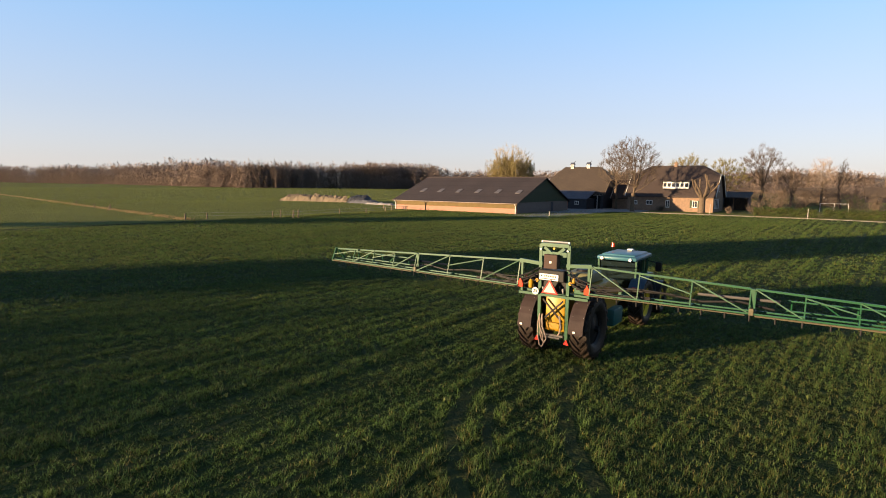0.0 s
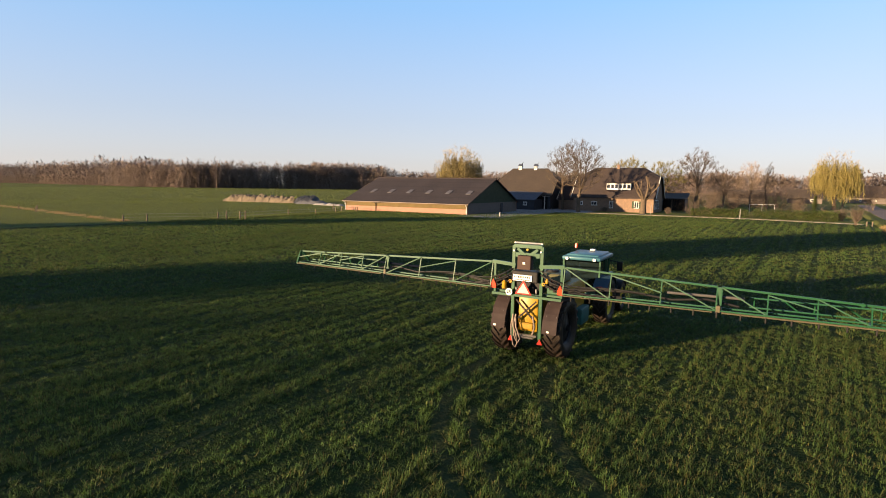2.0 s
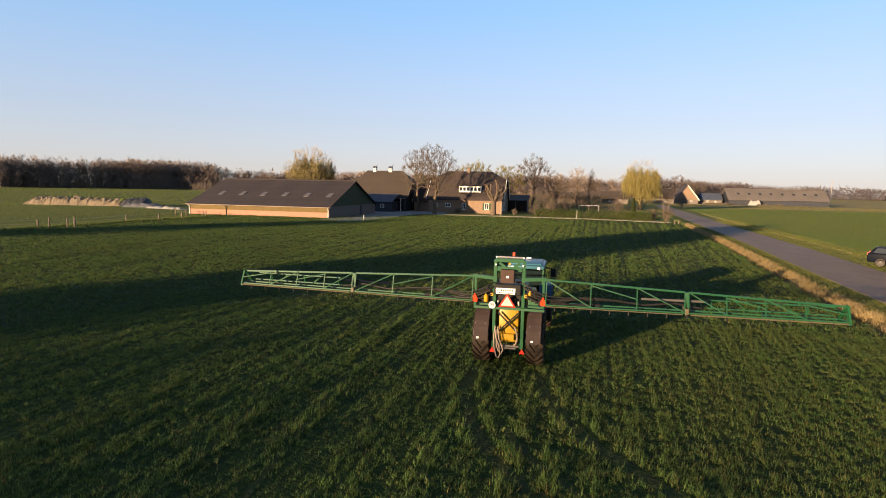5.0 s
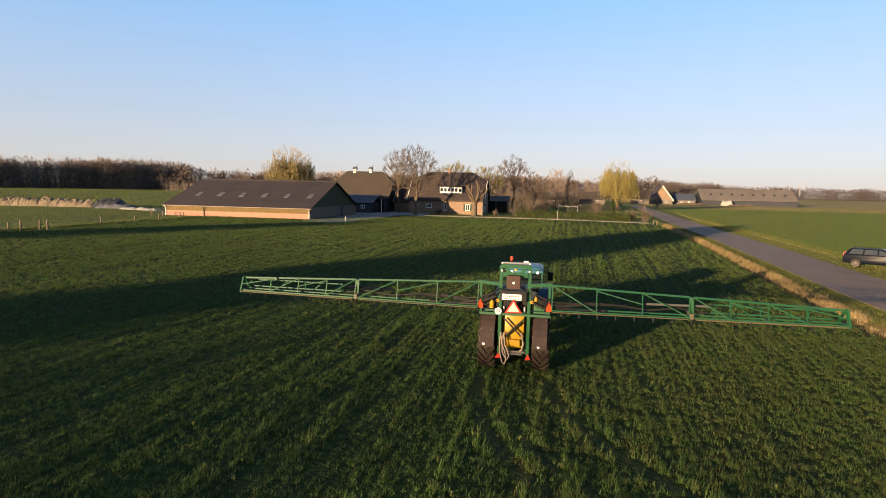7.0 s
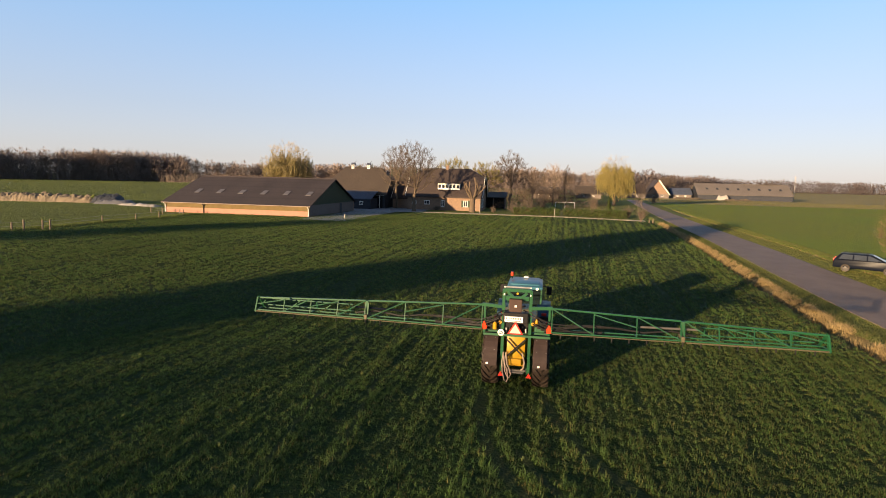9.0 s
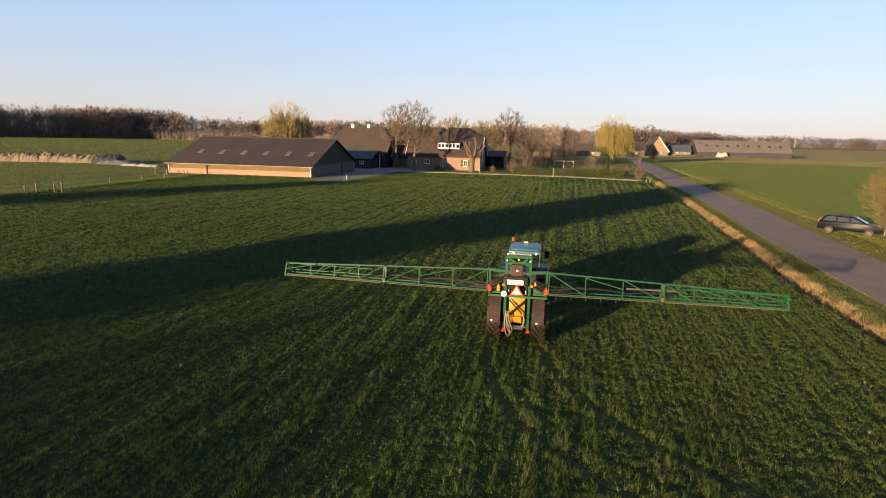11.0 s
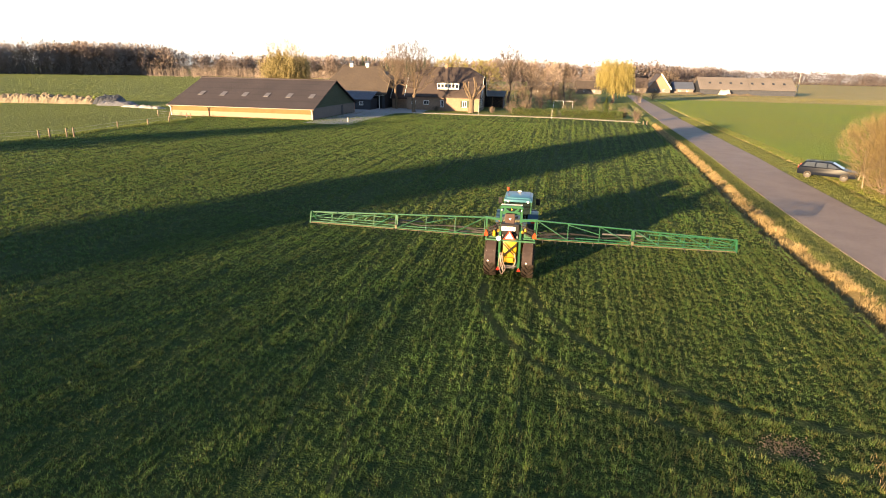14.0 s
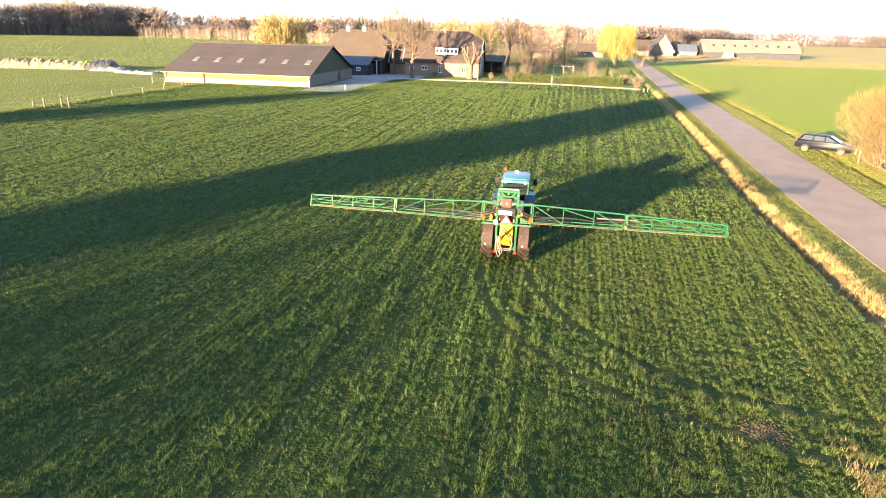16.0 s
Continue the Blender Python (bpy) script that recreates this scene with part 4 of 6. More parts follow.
# ---- woods and far growth ----
def woods(name, label, line, depth_m, count, h0, h1, material, seed, twigs=46, thick=1.0, slim=0.2, low=0.34):
    """A belt of many bare trees along a line of (x, y): trunks and rounded crowns of fanning twigs, one mesh."""
    rng = random.Random(seed)
    V, F = [], []
    pts = [Vector((x, y, 0)) for x, y in line]
    lens = [(b - a).length for a, b in zip(pts, pts[1:])]
    total = sum(lens)
    for k in range(count):
        t = rng.random() * total
        i = 0
        while i < len(lens) - 1 and t > lens[i]:
            t -= lens[i]
            i += 1
        d = (pts[i + 1] - pts[i]).normalized()
        nrm = Vector((-d.y, d.x, 0))
        p = pts[i] + d * t + nrm * rng.random() * depth_m
        wob = 0.5 + 0.25 * math.sin(p.x * 0.031 + seed) + 0.25 * math.sin(p.y * 0.027 + 1.3 * seed)
        h = (h0 + (h1 - h0) * wob) * rng.uniform(0.8, 1.08)
        s = len(V)
        w = 0.004 * h * min(thick, 2.0)
        V.extend([(p.x - w, p.y, -0.2), (p.x + w, p.y, -0.2), (p.x, p.y + w, -0.2), (p.x, p.y, h * 0.9)])
        F.extend([(s, s + 1, s + 3), (s + 1, s + 2, s + 3), (s + 2, s, s + 3)])
        wide = slim * h * rng.uniform(0.85, 1.3)
        for _ in range(twigs):
            a = rng.uniform(0, 6.28319)
            c, sn = math.cos(a), math.sin(a)
            e = math.asin(rng.uniform(-0.9, 1.0))
            q = rng.random() ** 0.4
            rad, z = wide * math.cos(e) * q, h * (0.62 + 0.33 * math.sin(e) * q)
            out, up = math.cos(e), 0.35 + 0.75 * math.sin(e)
            if rng.random() < low:
                rad, z, out, up = wide * rng.random(), h * rng.uniform(0.0, 0.42), 0.4, 0.9
            ln = h * rng.uniform(0.045, 0.1)
            x0, y0 = p.x + c * rad, p.y + sn * rad
            w = 0.0036 * h * thick * rng.uniform(0.6, 1.5)
            for m in range(2):
                ox, oy, oz = rng.uniform(-1, 1) * ln * 0.8, rng.uniform(-1, 1) * ln * 0.8, rng.uniform(-0.8, 0.8) * ln
                s = len(V)
                V.extend([(x0 - sn * w, y0 + c * w, z), (x0 + sn * w, y0 - c * w, z - w), (x0 + c * ln * out * 0.5 + ox, y0 + sn * ln * out * 0.5 + oy, z + ln * up * 0.5 + oz)])
                F.append((s, s + 1, s + 2))
    ob = soup(name, V, F, material)
    return tagged(ob, label, "woods", kind="stuff")


woods("bare_wood", "dark brown bare deciduous wood along the far field edge", [(-540, 290), (-440, 300), (-400, 385), (-330, 470)], 60, 620, 21, 30, M_WOOD, 1, 140, 3.0, 0.22, 0.5)
woods("bare_wood", "bare wood receding along the far side of the meadows", [(-1700, 230), (-1200, 330), (-820, 350), (-640, 320), (-500, 290)], 60, 900, 26, 33, M_WOOD, 14, 90, 4.2, 0.24, 0.5)
woods("bare_wood", "taller bare trees standing out of the wood", [(-428, 300), (-400, 385), (-365, 430)], 40, 190, 26, 33, M_WOOD, 11, 140, 1.6, 0.16, 0.3)
woods("bare_wood", "dark brown bare wood far behind the barns", [(-400, 410), (-330, 470), (-200, 560), (-60, 640), (120, 700)], 60, 860, 21, 27, M_WOOD, 2, 100, 5.2, 0.26, 0.5)
woods("undergrowth", "dense brown undergrowth along the edge of the wood", [(-1700, 226), (-1200, 326), (-820, 346), (-640, 316), (-500, 284), (-440, 297), (-402, 380), (-330, 465), (-200, 550), (-60, 630)], 12, 720, 9, 14, M_WOOD, 12, 90, 4.2, 0.42, 0.5)
woods("young_wood", "pale brown young trees along the field edge", [(-318, 400), (-260, 405), (-190, 400), (-120, 395)], 14, 420, 6.5, 9.5, M_TWIGPALE, 3, 50, 1.5, 0.14)
woods("far_tree_line", "low distant tree line on the horizon", [(150, 740), (420, 1250), (900, 1340), (1500, 1400), (2400, 1200)], 90, 1300, 27, 31, M_FARWOOD, 4, 64, 8.5, 0.6, 0.5)
woods("village_trees", "brown bare trees and undergrowth around the village", [(-75, 150), (-40, 160), (-12, 166), (16, 172), (20, 190)], 26, 300, 5, 9.0, M_WOODPALE, 5, 170, 1.3, 0.34, 0.45)
woods("village_trees", "bare trees behind the village houses", [(-80, 250), (0, 285), (60, 345), (150, 380)], 50, 320, 7, 11, M_FARWOOD, 6, 110, 2.4, 0.34, 0.45)


woods("garden_scrub", "brown bare undergrowth in the garden", [(-9, 106), (6, 109), (17, 107)], 26, 110, 2.2, 4.8, M_WOODPALE, 15, 60, 1.2, 0.45, 0.5)


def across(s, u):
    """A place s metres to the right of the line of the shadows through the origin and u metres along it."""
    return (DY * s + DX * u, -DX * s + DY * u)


# unseen trees added south-west of the field to throw the long shadows over it
woods("unseen_shade_trees", "unseen bare trees that throw the long shadow over the field", [across(-20.5, -52), across(-14.8, -52)], 16, 26, 13, 15.5, M_WOOD, 7, 210, 4.5, 0.22)
woods("unseen_shade_trees", "unseen bare trees that throw the long shadow over the meadow", [across(-63, -64), across(-55, -64)], 10, 15, 11, 13, M_WOOD, 8, 190, 4.0, 0.25)
# unseen scrub, added so that its thin shade dims the near field
woods("unseen_shade_scrub", "unseen thin scrub added to dim the ground around the sprayer", [across(-15, -58), across(1.0, -58)], 6, 44, 5.4, 7.0, M_WOOD, 16, 46, 2.6, 0.3)
woods("unseen_shade_scrub", "unseen low scrub added to dim the near field", [across(-11, -58), across(12.5, -58)], 6, 78, 4.6, 6.3, M_WOOD, 9, 80, 3.4, 0.34, 0.5)


def spruces():
    rng = random.Random(21)
    V, F = [], []
    for _ in range(34):
        x, y, h = rng.uniform(-205, -120), 600 + rng.uniform(-20, 30), rng.uniform(19, 27)
        if rng.random() < 0.15:
            x, y, h = rng.uniform(-470, -440), rng.uniform(290, 330), rng.uniform(22, 26)
        for k in range(9):
            z = h * (0.12 + 0.09 * k)
            r = h * 0.16 * (1 - k / 9.5)
            for j in range(7):
                a = 6.28319 * j / 7 + k
                s = len(V)
                V.extend([(x, y, z + h * 0.14), (x + math.cos(a) * r, y + math.sin(a) * r, z - 0.4), (x + math.cos(a + 0.8) * r * 0.9, y + math.sin(a + 0.8) * r * 0.9, z)])
                F.append((s, s + 1, s + 2))
    tagged(soup("spruce_trees", V, F, M_SPRUCE), "dark spruces standing above the bare woods", "woods", kind="stuff")


spruces()

for i, (x, y, h, w, tw, lab) in enumerate((
        (-1.5, 112.0, 4.2, 3.2, M_TWIG, "tall bare brown shrub in the garden"), (-4.5, 104.0, 3.0, 2.6, M_TWIG, "tangled bare garden shrub by the hedge"),
        (-9.0, 103.5, 1.6, 1.5, M_TWIG, "low bare shrub before the farmhouse"), (14.4, 121.5, 5.0, 2.4, M_TWIG, "slim bare garden tree"),
        (19.3, 100.5, 2.8, 1.6, M_TWIG, "wide bare shrub at the lane corner"), (19.6, 87.6, 3.6, 0.8, M_TWIG, "young bare tree at the field corner"),
        (35.0, 178.0, 9.5, 5.0, M_TWIG, "bare trees beside the distant road"), (-22.0, 104.6, 1.5, 1.5, M_TWIG, "low bare shrub at the house wall"),
        (46.0, 205.0, 7.0, 5.0, M_TWIG, "bare scrub before the distant farm"), (2.0, 127.0, 4.0, 3.4, M_TWIG, "small bare orchard tree in the garden"))):
    shrub(40 + i, x, y, h, w, lab, tw, 18)
crown_tree(61, -14.5, 138.0, 12.8, "budding yellowish tree behind the farmhouse", 0.25, 0.2, 0.4, 0.6, 0.38, 240, 14, 0.07, 0.018, M_BUDS)
crown_tree(62, -24.0, 140.0, 14.2, "budding yellowish tree rising behind the roof", 0.25, 0.2, 0.42, 0.6, 0.38, 240, 14, 0.07, 0.018, M_BUDS)
crown_tree(63, 33.0, 212.0, 12.5, "bare round tree beyond the willow", 0.25, 0.22, 0.4, 0.62, 0.36, 200, 10, 0.07, 0.018)
crown_tree(64, 82.0, 352.0, 14.5, "bare round tree beside the distant farm", 0.3, 0.15, 0.5, 0.55, 0.42, 200, 12, 0.07, 0.03)

# the big twiggy hedge bush beside the parked car
for i, (x, y, h) in enumerate(((29.2, 28.4, 6.3), (28.4, 24.6, 7.0), (31.4, 26.2, 8.5), (28.9, 20.0, 8.0), (32.6, 21.6, 8.8))):
    crown_tree(80 + i, x, y, h, "large spreading bare bush with yellow-brown twigs beside the road", 0.05, 0.07, 0.5, 0.5, 0.46, 420, 11, 0.1, 0.0055, M_BUSH, name="bush", stems=7)

# ---- hedge, garden, stakes and fences ----
def hedge():
    rng = random.Random(31)
    V, F = [], []
    for _ in range(9000):
        x = rng.uniform(-4.4, 18.6)
        if abs(x - 5.6) < 0.35:
            continue
        y = float(np.interp(x, [-5, 19], [98.4, 97.2])) + rng.gauss(0, 0.32)
        z = rng.uniform(0.02, 1.65) + 0.12 * math.sin(x * 2.1)
        a, b, r = rng.uniform(0, 6.28), rng.uniform(-0.7, 0.7), rng.uniform(0.06, 0.13)
        u = Vector((math.cos(a), math.sin(a), b)) * r
        v = Vector((-math.sin(a), math.cos(a), rng.uniform(-0.8, 0.8))) * r
        s = len(V)
        c = Vector((x, y, max(z, 0.02)))
        V.extend([tuple(c + u), tuple(c + v), tuple(c - u), tuple(c - v)])
        F.append((s, s + 1, s + 2, s + 3))
    h = thing("hedge", "clipped green garden hedge along the lane", "hedge")
    soup("leaves", V, F, M_HEDGE, h)
    V, F = [], []
    for i in range(90):
        x = -4.3 + i * 0.255
        tube(V, F, Vector((x, float(np.interp(x, [-5, 19], [98.4, 97.2])), -0.05)), Vector((x + 0.1, float(np.interp(x, [-5, 19], [98.4, 97.2])), 1.4)), 0.03, 0.015, 4)
    soup("stems", V, F, M_BARK, h)


hedge()


def conifer(x, y, h):
    rng = random.Random(5)
    V, F = [], []
    for _ in range(1500):
        u = rng.random()
        z = 0.2 + (h - 0.2) * u
        r = 1.05 * (1 - u) ** 0.8 * rng.uniform(0.3, 1)
        a = rng.uniform(0, 6.28)
        c = Vector((math.cos(a) * r, math.sin(a) * r, z))
        o = Vector((math.cos(a), math.sin(a), 0.5)) * 0.2
        w = Vector((-math.sin(a), math.cos(a), 0.1)) * 0.07
        s = len(V)
        V.extend([tuple(c + w), tuple(c + o), tuple(c - w)])
        F.append((s, s + 1, s + 2))
    t = thing("conifer", "small dark green conifer in the hedge", "tree", (x, y, 0))
    soup("crown", V, F, M_HEDGE, t)
    V, F = [], []
    tube(V, F, Vector((0, 0, -0.05)), Vector((0, 0, h * 0.8)), 0.08, 0.02, 6)
    soup("trunk", V, F, M_BARK, t)


conifer(15.3, 99.6, 4.2)


def goal():
    g = thing("football_goal", "small white metal football goal on the lawn", "goal", (5.4, 131.0, 0), 12)
    for x in (0, 2.6, 5.2):
        bm = B()
        rod(bm, (x, 0, 0), (x, 0, 1.85), 0.035)
        part("post", bm, M_WHITE, g)
    bm = B()
    rod(bm, (-0.06, 0, 1.85), (5.26, 0, 1.85), 0.035)
    part("crossbar", bm, M_WHITE, g)


goal()


def stake(x, y, h, r, label, m=M_POST, name="fence_post", group="", lean=0.0):
    bm = B()
    rod(bm, (0, 0, -0.05), (lean, 0, h), r, r * 0.9, 8)
    ob = part(name, bm, m)
    ob.matrix_basis = pose(x, y, 0)
    return tagged(ob, label, "post", group)


stake(-30.9, 68.4, 0.8, 0.12, "short pale marker post at the yard corner", M_CONCRETE, "marker_post")
stake(-29.4, 91.0, 0.8, 0.1, "short pale marker post beside the yard", M_CONCRETE, "marker_post")
stake(-11.4, 97.4, 1.9, 0.06, "tall pale post beside the lane", M_CONCRETE, "marker_post")
stake(4.0, 92.6, 1.75, 0.07, "tall pale post at the field edge", M_CONCRETE, "marker_post")
stake(20.6, 85.2, 0.7, 0.09, "weathered field corner post", M_POST, "marker_post")
stake(21.4, 86.0, 0.7, 0.09, "weathered field corner post", M_POST, "marker_post")
for x, y, h in ((-61.7, 23.5, 1.0), (-60.8, 26.0, 1.1), (-90.8, 27.0, 1.0), (-96.0, 29.5, 1.1), (-101.0, 29.0, 1.0), (-56.8, 33.4, 1.2), (-56.1, 34.2, 1.5), (-55.1, 35.6, 1.4), (-54.4, 35.9, 1.5), (-57.0, 46.4, 1.2), (-56.5, 52.0, 1.1), (-56.4, 56.8, 1.2), (-57.0, 63.4, 1.2), (-62.0, 65.0, 1.2), (-65.4, 66.6, 1.3), (-59.5, 66.0, 1.0), (-120.0, 33.5, 1.0), (-140.0, 36.8, 1.0)):
    stake(x, y, h * 0.8, 0.1, "weathered wooden fence post in the meadow", group="meadow fence posts", lean=0.04)


def wire_fence():
    pts = [(-61.7, 23.5), (-56.8, 33.4), (-55.1, 35.6), (-57.0, 46.4), (-56.5, 52.0), (-56.4, 56.8), (-57.0, 63.4), (-65.4, 66.6)]
    f = thing("wire_fence", "thin wire strung between the meadow posts", "fence")
    for z in (0.5, 0.9):
        bm = B()
        pipe(bm, [(x, y, z) for x, y in pts], 0.012, 4)
        part("wire", bm, M_STEEL, f)


wire_fence()


def heap(name, label, x, y, length, width, height, turn, material, seed, rough=0.5):
    """A long loose heap: a mound with an uneven, lumpy top."""
    rng = random.Random(seed)
    bm = B()
    nu, nv = int(length * 4), int(width * 4)
    rows = []
    for i in range(nu + 1):
        row = []
        for k in range(nv + 1):
            u, v = 2 * i / nu - 1, 2 * k / nv - 1
            prof = max(0.0, 1 - abs(v) ** 2.2) * max(0.0, 1 - abs(u) ** 8)
            p = Vector((u * length / 2 + rng.uniform(-0.07, 0.07), v * width / 2 + rng.uniform(-0.07, 0.07), seed * 3.0))
            lump = 1 + rough * (noise.noise(p * 0.9) + 0.6 * noise.noise(p * 2.6))
            row.append(bm.verts.new((p.x, p.y, height * prof * max(0.2, lump) - 0.06)))
        rows.append(row)
    for a, b in zip(rows, rows[1:]):
        for k in range(nv):
            bm.faces.new((a[k], b[k], b[k + 1], a[k + 1]))
    ob = part(name, bm, material)
    ob.matrix_basis = pose(x, y, 0, 0, 0, turn)
    return tagged(ob, label, "heap")


heap("spoil_mound", "long pale mound of spoil and straw in the meadow", -111.5, 87.5, 17, 5, 1.7, 14, M_STRAW, 1, 0.4)
heap("spoil_mound", "pale mound of spoil and straw beside another", -101.5, 89.6, 9, 5, 1.6, 10, M_STRAW, 2, 0.4)
heap("earth_mound", "grassy end of the spoil mound", -97.6, 90.4, 4, 4, 1.4, 0, M_VERGE, 3)
heap("silage_cover", "black plastic covered silage heap", -94.6, 90.6, 6, 5, 1.9, 5, M_TARP, 4, 0.3)
heap("sheeted_heap", "grey sheeted low heap beside the silage", -90.6, 87.6, 8, 4, 0.9, 8, M_GREYSHEET, 5, 0.3)
heap("manure_heap", "low dark heap beside the distant barn", 84.0, 305.0, 16, 4, 1.0, 3, M_SOIL, 7, 0.6)
heap("manure_heap", "long low dark heap before the distant barn", 108.0, 300.0, 14, 3, 0.9, -2, M_SOIL, 8, 0.6)
heap("sheeted_heap", "pale sheeted heap at the distant barn wall", 104.0, 312.0, 6, 4, 2.6, 0, M_CONCRETE, 9, 0.2)
heap("paving_heap", "low pale heap of slabs near the barn", -81.5, 84.0, 11, 3, 0.45, -12, M_CONCRETE, 6, 0.9)


# ---- wheels ----
def wheel(parent, x, y, r, w, rim_r, side, rim_mat, lugs=20, dish=0.1, name="wheel"):
    """A tractor wheel: tyre with slanting lugs, dished rim and hub. side: +1 when its outer face looks to +x."""
    wl = new(name)
    wl.parent = parent
    wl.matrix_basis = pose(x, y, r)
    h = w / 2
    bm = B()
    k = r - 0.05
    lathe(bm, [(-h * 0.72, rim_r), (-h * 0.98, rim_r + (k - rim_r) * 0.35), (-h, rim_r + (k - rim_r) * 0.65), (-h * 0.86, k - 0.02), (0, k), (h * 0.86, k - 0.02), (h, rim_r + (k - rim_r) * 0.65), (h * 0.98, rim_r + (k - rim_r) * 0.35), (h * 0.72, rim_r)], (0, 0, 0), 44)
    tyre = part("tyre", bm, M_RUBBER, wl, "black ribbed tractor tyre", smooth=True)
    bm = B()
    for i in range(lugs * 2):
        s = 1 if i % 2 else -1
        a0 = 6.28319 * i / (lugs * 2)
        da = 0.62 * w / r
        pts = []
        for f in (0.0, 0.5, 1.0):
            xx = s * h * (0.04 + 0.94 * f)
            aa = a0 - da * f
            rr = r if f < 0.9 else r - 0.035
            pts.append((xx, aa, rr))
        t = 0.036 / r
        for (xa, aa, ra), (xb, ab, rb) in zip(pts, pts[1:]):
            vs = []
            for xx, an, rr in ((xa, aa, ra), (xb, ab, rb)):
                for dd, q in ((-t, rr), (t, rr), (t * 1.3, k - 0.05), (-t * 1.3, k - 0.05)):
                    vs.append(bm.verts.new((xx, q * math.cos(an + dd), q * math.sin(an + dd))))
            for i0 in range(4):
                bm.faces.new((vs[i0], vs[(i0 + 1) % 4], vs[4 + (i0 + 1) % 4], vs[4 + i0]))
            bm.faces.new(vs[:4][::-1])
            bm.faces.new(vs[4:])
    tagged(part("tread", bm, M_RUBBER, tyre), kind="stuff")
    bm = B()
    d = side * dish
    lathe(bm, [(-h * 0.7, rim_r + 0.02), (-h * 0.62, rim_r - 0.03), (d - side * 0.02, rim_r - 0.06), (d, rim_r * 0.55), (d + side * 0.05, rim_r * 0.3), (d + side * 0.08, 0.001)], (0, 0, 0), 36)
    lathe(bm, [(h * 0.7, rim_r + 0.02), (h * 0.62, rim_r - 0.03), (d, rim_r - 0.06)], (0, 0, 0), 36)
    part("rim", bm, rim_mat, wl, smooth=True)
    bm = B()
    rod(bm, (d, 0, 0), (d + side * 0.16, 0, 0), 0.1, 0.08, 14)
    part("hub", bm, M_BLACK, wl)
    return wl


def arc_plate(bm, x0, x1, r, a0, a1, t=0.025, cy=0.0, cz=0.0, n=14):
    """A curved mudguard plate about the axle at (cy, cz); angles from +y upwards, in degrees."""
    rings = []
    for i in range(n + 1):
        a = radians(a0 + (a1 - a0) * i / n)
        rings.append([bm.verts.new((x, cy + q * math.cos(a), cz + q * math.sin(a))) for x, q in ((x0, r), (x1, r), (x1, r + t), (x0, r + t))])
    for u, v in zip(rings, rings[1:]):
        for i in range(4):
            bm.faces.new((u[i], u[(i + 1) % 4], v[(i + 1) % 4], v[i]))
    bm.faces.new(rings[0][::-1])
    bm.faces.new(rings[-1])


